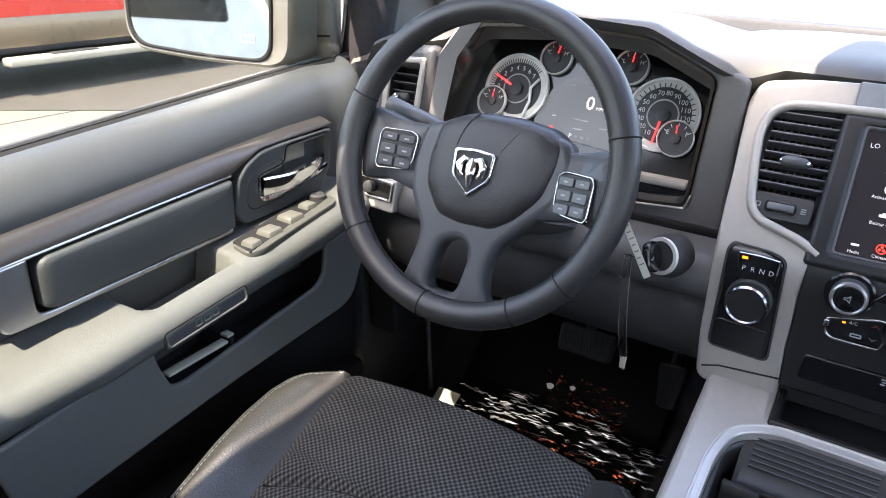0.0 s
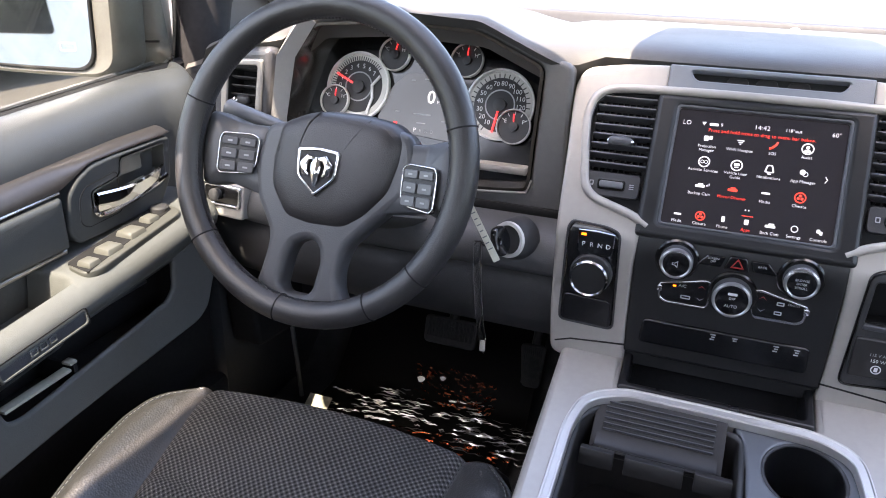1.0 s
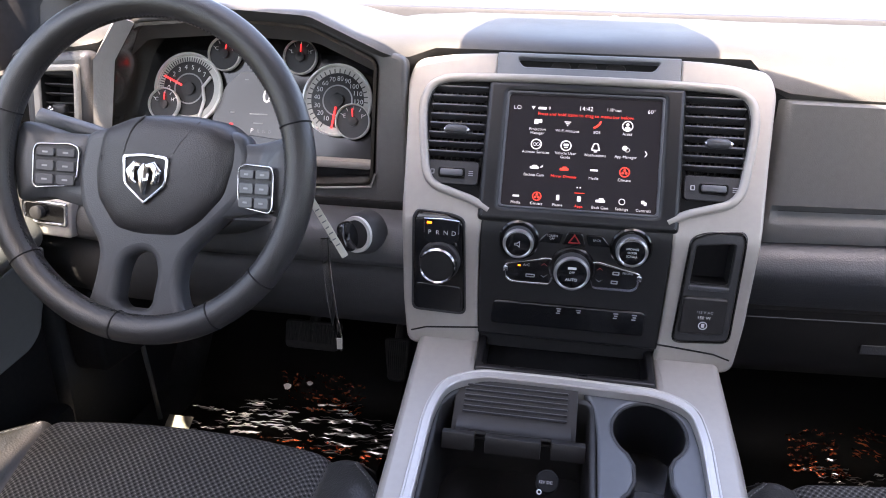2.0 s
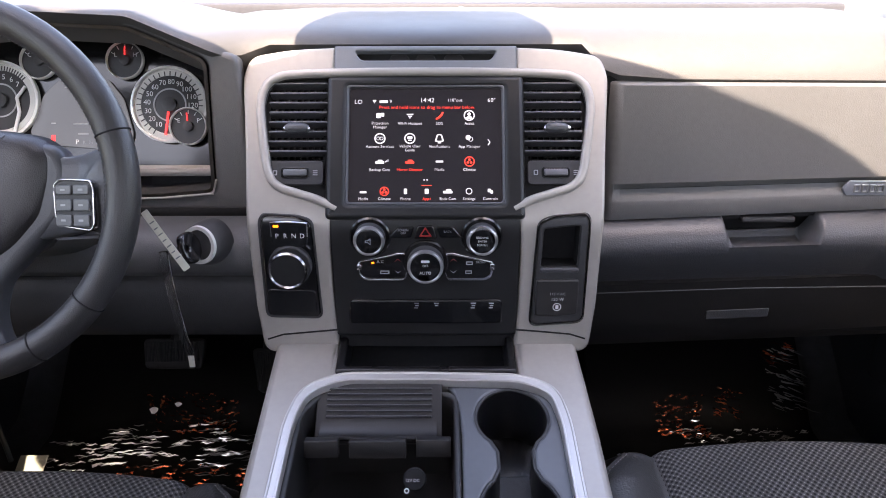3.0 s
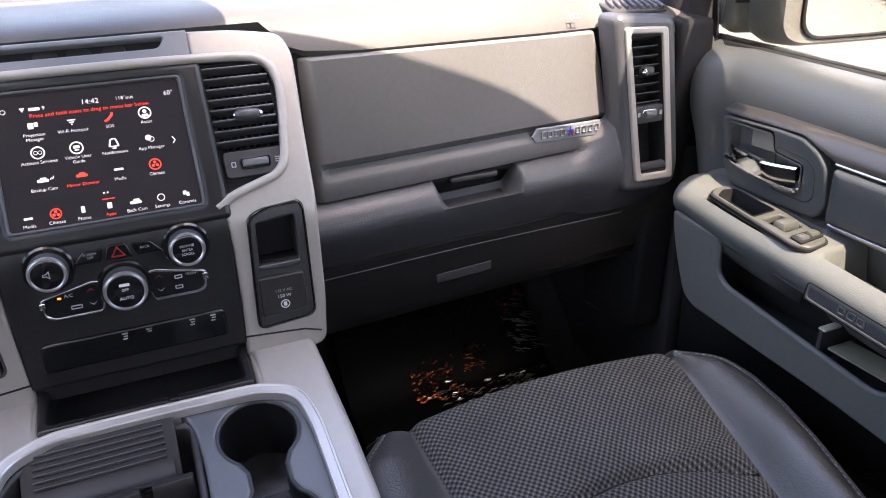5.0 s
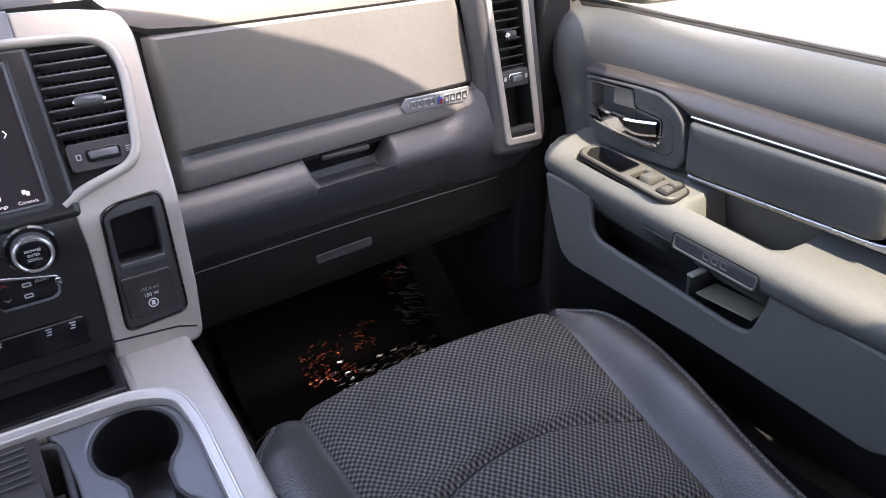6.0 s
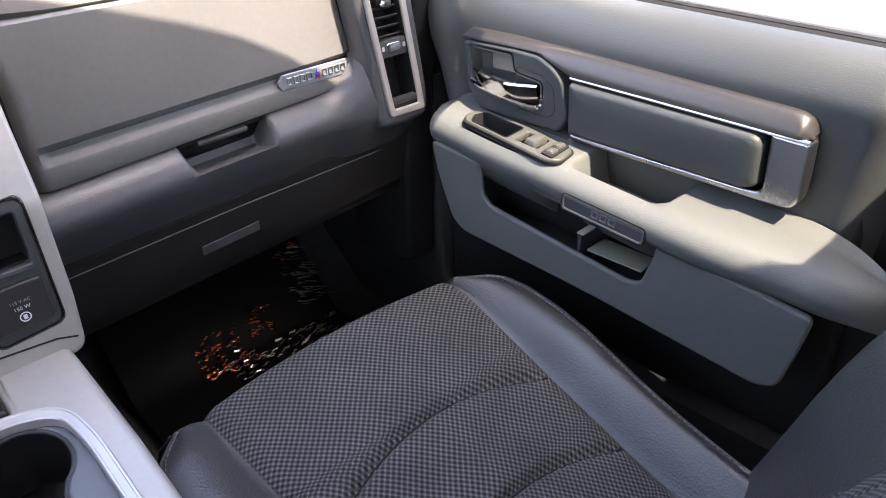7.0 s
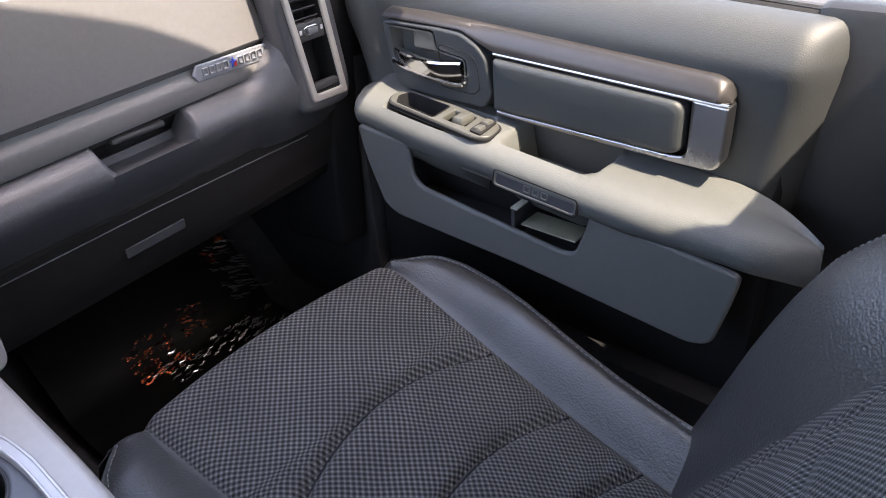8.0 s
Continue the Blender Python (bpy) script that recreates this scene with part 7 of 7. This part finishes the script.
def make_seat(cx, dy, label):
    s = thing("front_seat", label, "seat", "front seats", "", (cx, dy - 0.4, 0.12))
    sgn = 1 if cx > 0 else -1

    def zc(y):
        return lerp(y, [-0.62, -0.50, -0.36, -0.26, -0.19, -0.155], [0.352, 0.366, 0.392, 0.408, 0.418, 0.420])

    def half_in(y, inboard=False):
        if inboard:
            return lerp(y, [-0.62, -0.45, -0.30, -0.16], [0.140, 0.168, 0.178, 0.184])
        return lerp(y, [-0.62, -0.50, -0.36, -0.25, -0.16], [0.110, 0.128, 0.148, 0.167, 0.182])

    def half_out(y):
        return lerp(y, [-0.62, -0.55, -0.45, -0.38, -0.30, -0.245, -0.21, -0.185, -0.165, -0.15], [0.176, 0.185, 0.202, 0.218, 0.235, 0.240, 0.235, 0.222, 0.204, 0.188])

    yy = np.concatenate([np.linspace(-0.66, -0.17, 140), np.linspace(-0.168, -0.15, 8)])
    FRONT = [(0.006, -0.001), (0.013, -0.006), (0.019, -0.015), (0.023, -0.03), (0.024, -0.06), (0.020, -0.12), (0.010, -0.20)]

    def seam(y, u):
        z = 0.0
        for y0, c in ((-0.305, 0.055), (-0.430, 0.045), (-0.530, 0.04)):
            d_ = y - (y0 - c * u * u)
            z -= 0.010 * (1 - ease((abs(u) - 0.86) / 0.14)) * math.exp(-(d_ / 0.0055) ** 2)
            z += (1 - ease((abs(u) - 0.85) / 0.15)) * (0.0040 * math.exp(-((d_ - 0.030) / 0.03) ** 2) + 0.0035 * math.exp(-((d_ + 0.030) / 0.03) ** 2))
        return z

    def bow(u):
        return 0.020 * (1 - min(1, abs(u)) ** 2) - 0.004

    def surface(us, inner):
        rows = []
        for u in us:
            row = []
            for y in yy:
                hi, ho = half_in(y, u * sgn < 0), half_out(y)
                if abs(u) <= 1:
                    x = u * hi
                    z = zc(y) + seam(y, u) - 0.006 * (1 - u * u) * ease((-0.2 - y) / 0.2) - 0.007 * ease((abs(u) - 0.93) / 0.07)
                else:
                    k = abs(u) - 1
                    ho += 0.035 * (u * sgn < 0)
                    x = math.copysign(hi + (ho - hi) * min(k, 1) ** 0.9, u)
                    top = zc(y) - 0.008 + 0.040 * math.sin(min(1, k) * math.pi * 0.82) * lerp(y, [-0.62, -0.35, -0.20, -0.155], [1.1, 1.0, 0.55, 0.25])
                    z = top - (0.16 * (k - 1) / 0.35 if k > 1 else 0)
                row.append((cx + x, y + dy + bow(u) * ease((y + 0.30) / 0.15), z))
            e = row[-1]
            ang = radians(75) * ease((abs(u) - 1.0) / 1.0)
            sx = math.copysign(math.sin(ang), u)
            for fy, fz in FRONT:
                row.append((e[0] + fy * sx, e[1] + fy * math.cos(ang), e[2] + fz))
            rows.append(row)
        return rows
    threads = bmesh.new()
    uin = np.linspace(-1, 1, 49)
    rows = surface(uin, True)
    bm = grid(rows)
    uvl = bm.loops.layers.uv.new("UVMap")
    arc = np.concatenate([[0], np.cumsum([(Vector(a) - Vector(b)).length for a, b in zip(rows[24][1:], rows[24])])])
    n = len(rows[0])
    bm.verts.ensure_lookup_table()
    bm.verts.index_update()
    for f in bm.faces:
        for lp in f.loops:
            i, j = divmod(lp.vert.index, n)
            lp[uvl].uv = (uin[i] * 0.165, arc[j])
    part("seat_insert", bm, CLOTH, s, "black woven cloth centre with stitched seams", 60)
    for sg in (-1, 1):
        us = sg * np.concatenate([np.linspace(1.0, 2.0, 26), np.linspace(2.05, 2.35, 5)])
        rows = surface(us, False)
        part("bolster", grid(rows), LEATHER, s, "black leather side bolster", 60)
        # welt along the bolster's edge and stitches along the insert's seam
        edge = surface([sg * 1.86], False)[0]
        part("welt", tube([Vector(p) + Vector((sg * 0.0015, 0, 0.0008)) for p in edge[::3]], 0.0026, n=6), LEATHER, s)
        for us_, off in ((1.80, 0.0012),):
            ln = [Vector(p) for p in surface([sg * us_], False)[0]]
            for a_, b_ in zip(ln[::2], ln[1::2]):
                v = b_ - a_
                if v.length < 1e-5:
                    continue
                mm = Matrix.Translation((a_ + b_) / 2 + Vector((sg * off, 0, off))) @ v.to_track_quat("X", "Z").to_matrix().to_4x4()
                bmesh.ops.create_cube(threads, size=1, matrix=mm @ Matrix.Diagonal((min(0.0042, v.length * 1.1), 0.0007, 0.0006, 1)))
    for y0, c in ((-0.305, 0.055), (-0.430, 0.045), (-0.530, 0.04)):
        ln = []
        for u in np.linspace(-0.96, 0.96, 25):
            y = y0 - c * u * u
            ln.append((cx + u * half_in(y, u * sgn < 0), y + dy + bow(u) * ease((y + 0.30) / 0.15), zc(y) + seam(y, u) - 0.006 * (1 - u * u) * ease((-0.2 - y) / 0.2)))
        part("cross_seam", tube(ln, 0.0016, n=6), BLACKPAINT, s, "dark stitched cross seam")
    # body under the cushion
    part("seat_base", box((cx, dy - 0.41, 0.215), (0.40, 0.46, 0.19), 0.02), BLACK, s)
    # backrest, leaning back
    B0 = Vector((cx, dy - 0.592, 0.345))
    BF = frame_at(B0, (-1, 0, 0), (0, -0.50, 0.866))

    def back(us, vs):
        rows = []
        for u in us:
            row = []
            for v in vs:
                hi = lerp(v, [0, 0.3, 0.6], [0.100, 0.105, 0.115])
                ho = lerp(v, [-0.03, 0, 0.05, 0.10, 0.20, 0.30, 0.42, 0.55, 0.62], [0.172, 0.182, 0.198, 0.212, 0.226, 0.230, 0.226, 0.205, 0.17])
                crest = lerp(v, [-0.03, 0, 0.05, 0.10, 0.14, 0.18, 0.21, 0.26, 0.28, 0.31, 0.42, 0.6], [0.004, 0.016, 0.026, 0.037, 0.046, 0.053, 0.057, 0.060, 0.057, 0.050, 0.030, 0.0])
                low = -0.010 + 0.004 * math.sin(v * 9)
                if abs(u) <= 1:
                    x, w = u * hi, low + 0.010 * (1 - u * u) * ease(v / 0.15)
                    for y0 in (0.13, 0.26):
                        w -= 0.005 * math.exp(-((v - y0 - 0.05 * u * u) / 0.007) ** 2)
                    w -= 0.003 * math.exp(-((abs(u) - 0.62) / 0.03) ** 2)
                else:
                    k = abs(u) - 1
                    x = math.copysign(hi + (ho - hi) * min(1, k), u)
                    w = low + (crest - low) * math.sin(min(1, k / 0.84) * math.pi / 2) ** 1.25
                    if k > 0.84:
                        w -= 0.014 * ((min(k, 1) - 0.84) / 0.16) ** 2
                    if k > 1:
                        w -= 0.13 * (k - 1) / 0.35
                        x += math.copysign(0.004 * math.sin((k - 1) / 0.35 * math.pi), u)
                w -= 0.06 * ease((v - 0.52) / 0.1)
                row.append(BF @ Vector((x, v, w)))
            rows.append(row)
        return rows
    vs = np.linspace(-0.03, 0.62, 80)
    rows = back(np.linspace(-1, 1, 33), vs)
    bm = grid(rows)
    uvl = bm.loops.layers.uv.new("UVMap")
    bm.verts.index_update()
    for f in bm.faces:
        for lp in f.loops:
            i, j = divmod(lp.vert.index, len(vs))
            lp[uvl].uv = ((i / 16 - 1) * 0.12, vs[j] * 1.1)
    part("backrest_insert", bm, CLOTH, s, "black woven cloth backrest centre", 60)
    for sg in (-1, 1):
        us = sg * np.concatenate([np.linspace(1.0, 2.0, 24), np.linspace(2.05, 2.35, 4)])
        part("backrest_bolster", grid(back(us, vs)), LEATHER, s, "black leather backrest bolster", 60)
        for us_ in (1.90,):
            ln = back([sg * us_], np.linspace(0.0, 0.60, 200))[0]
            for a_, b_ in zip(ln[::2], ln[1::2]):
                v = b_ - a_
                mm = Matrix.Translation((a_ + b_) / 2 + BF.col[2].to_3d() * 0.0008) @ v.to_track_quat("X", "Z").to_matrix().to_4x4()
                bmesh.ops.create_cube(threads, size=1, matrix=mm @ Matrix.Diagonal((0.0030, 0.0008, 0.0008, 1)))
    tagged(part("stitching", threads, THREAD, s), "pale stitching along the seams", "", "", "stuff")
    part("backrest_shell", box((0, 0.31, -0.075), (0.40, 0.56, 0.06), 0.03, BF, 3), BLACK, s)
    for hx, hy, hz, hr in ((0.166, -0.585, 0.372, 0.020), (0.150, -0.612, 0.378, 0.022)):
        part("hinge_fold", tube([(cx + sgn * (hx + 0.024), dy + hy - 0.016, hz - 0.10), (cx + sgn * (hx + 0.016), dy + hy - 0.004, hz - 0.03), (cx + sgn * hx, dy + hy, hz), (cx + sgn * (hx - 0.03), dy + hy - 0.006, hz - 0.012)], [hr * 0.9, hr, hr * 0.9, hr * 0.5], n=14), LEATHER, s, "folded leather by the seat hinge", 60)
    return s


make_seat(0.452, 0.0, "black cloth and leather front passenger seat with pale stitching")
make_seat(-0.448, -0.052, "black cloth and leather driver seat with a sunlit bolster")

# seat belt by the passenger's door pillar
sb = thing("seat_belt", "dark woven seat belt hanging by the door pillar", "seat belt")
part("webbing", thicken(grid([[(0.715 + 0.004 * math.sin(z * 9), -0.865 - 0.085 * ease((z - 0.75) / 0.35) + dx, z) for dx in (-0.024, 0.0, 0.024)] for z in np.linspace(0.34, 1.25, 16)]), 0.0016), DASH_LOW, sb)
bu = thing("seat_belt_buckle", "black seat belt buckle beside the seat", "buckle")
part("buckle", box((0.690, -0.610, 0.345), (0.022, 0.05, 0.035), 0.008, None, 3), BLACK, bu)

# the truck's own flank behind the front doors, which shows in the door mirrors
for s in (-1, 1):
    side = "left" if s < 0 else "right"
    flank = plate([rnd([(-0.82, -0.30), (-4.3, -0.28), (-4.35, 0.70), (-2.2, 0.73), (-0.82, 0.735)], 0.03)], 0.05, 0.012, frame_at((s * 0.945, 0, 0), (0, 1, 0), (0, 0, 1)))
    structure("wall_flank_" + side, flank, WHITE_PAINT, "white painted flank of the truck behind the door", "body panel")
    structure("trim_flank_" + side, tube([(s * lerp(y, [-2.2, -0.9, 0.0], [0.955, 0.950, 0.915]), y, 0.731) for y in np.linspace(0.0, -2.2, 12)], 0.012, n=8), SLATE, "blue-grey belt line trim along the flank", "trim")

# ---- outside ----
GZ = -0.62
gm = bmesh.new()
bmesh.ops.create_grid(gm, x_segments=60, y_segments=60, size=400)
gm.transform(Matrix.Translation((0, 0, GZ)))
structure("ground", gm, CONCRETE, "pale sunlit concrete car park", "ground")
for k, x in enumerate((-3.2, -6.4)):
    structure("ground_joint_%d" % (k + 1), box((x, 10, GZ + 0.001), (0.02, 60, 0.006), 0), DASH_LOW, "dark joint in the concrete", "joint")

# dark sheet just above the concrete, in place of a truck's cast shadow
shade_sheet = bmesh.new()
shade_sheet.faces.new([shade_sheet.verts.new((x, y, GZ + 0.006)) for x, y in ((-6.9, 2.5), (-5.4, 3.8), (-3.2, 5.6), (-3.2, 40), (-60, 40), (-60, -6), (-14, -4))])
structure("road", shade_sheet, GROUND_SHADE, "darker sheet painted as a truck's shadow on the concrete", "road")


def parked_truck(x, y, paint, lower, label, group, heading=1, turn=0):
    """A pickup parked alongside, side on: cab, bed, sills, wheels, step bar."""
    t = thing("parked_pickup", label, "pickup truck", group, "", (x, y, GZ))

    def P(px, py, pz):
        return Vector((x + px, y + py, GZ + pz))
    side = [(-2.85, 0.62), (-2.80, 1.22), (-1.05, 1.25), (-0.75, 1.28), (-0.45, 1.90), (0.75, 1.92), (1.35, 1.30), (2.45, 1.20), (2.90, 1.05), (2.95, 0.60)]
    part("body", plate([rnd(side, 0.10, 5)], 1.9, 0.10, frame_at(P(0, 0, 0), (0, heading, 0), (0, 0, 1)) @ Matrix.Translation((0, 0, 0.95)), 4), paint, t)
    part("rocker", box(P(0, 0, 0.60), (1.92, 5.5, 0.32), 0.05), lower, t, "dark lower sill")
    part("underbody", box(P(0, 0, 0.40), (1.70, 4.6, 0.16), 0.03), BLACKPAINT, t, "dark frame and underbody")
    for sx in (-1, 1):
        part("sill_flange", box(P(sx * 0.93, 0, 0.43), (0.03, 3.0, 0.06), 0.008), BLACKPAINT, t, "black pinch seam under the sill")
    for sx in (-1, 1):
        b = part("step_bar", box(P(sx * 1.02, 0, 0.335), (0.15, 2.8, 0.085), 0.025, None, 3), STEP_BOARD, t, "pale beige running board")
        for yy_ in (-0.7, 0.6):
            part("step_pad", box(P(sx * 1.02, yy_, 0.380), (0.11, 0.5, 0.012), 0.004), RUBBER, b)
        for wy in (-2.05, 2.0):
            w = part("wheel", lathe([(0.38, -0.13), (0.40, -0.10), (0.40, 0.10), (0.38, 0.13), (0.27, 0.135)], 40, frame_at(P(sx * 0.86, wy * heading, 0.40), (0, 1, 0), (0, 0, 1))), TYRE, t, "black tyre")
            part("rim", lathe([(0.27, -0.14), (0.27, 0.14), (0.22, 0.12), (0.06, 0.10)], 32, frame_at(P(sx * 0.86, wy * heading, 0.40), (0, 1, 0), (0, 0, 1))), STEEL, w, "alloy rim")
        part("side_window", plate([rnd([(-0.35, 1.32), (1.0, 1.32), (0.68, 1.78), (-0.28, 1.78)], 0.05)], 0.01, 0.002, frame_at(P(sx * 0.955, 0, 0), (0, heading * 1, 0), (0, 0, 1))), GLOSS, t, "dark side window")
    part("tail_lamp", box(P(0.8, -2.86 * heading, 1.0), (0.16, 0.06, 0.3), 0.02), RED_PAINT, t)
    t.rotation_euler.z = radians(turn)
    return t


parked_truck(-8.3, 4.25, RED_PAINT, DARK_PAINT, "red pickup with dark sills and a pale step bar", "parked pickups")
parked_truck(-3.2, -5.9, WHITE_PAINT, BLACK, "white pickup parked across behind on the concrete", "parked pickups", turn=70)
parked_truck(-12.0, -19.0, DARK_PAINT, BLACK, "dark bronze pickup parked behind", "parked pickups")
parked_truck(6.2, -9.0, WHITE_PAINT, BLACK, "white pickup parked behind on the far side", "parked pickups")
bd = thing("sales_building", "low tan building behind the car park", "building", "", "", (-2, -34, GZ))
part("wall", box((-2, -34, GZ + 2.4), (46, 9, 4.8), 0.05), BRICKWALL, bd)
part("roof", box((-2, -34, GZ + 4.95), (47, 10, 0.35), 0.08), DASH_LOW, bd, "flat dark roof")
for k in range(9):
    wnd = part("window", box((-20 + k * 4.5, -29.48, GZ + 2.2), (2.6, 0.08, 2.2), 0.02), GLOSS, bd, "dark shop window")
    part("frame", box((-20 + k * 4.5, -29.43, GZ + 1.06), (2.8, 0.08, 0.08), 0.01), STEEL, wnd)
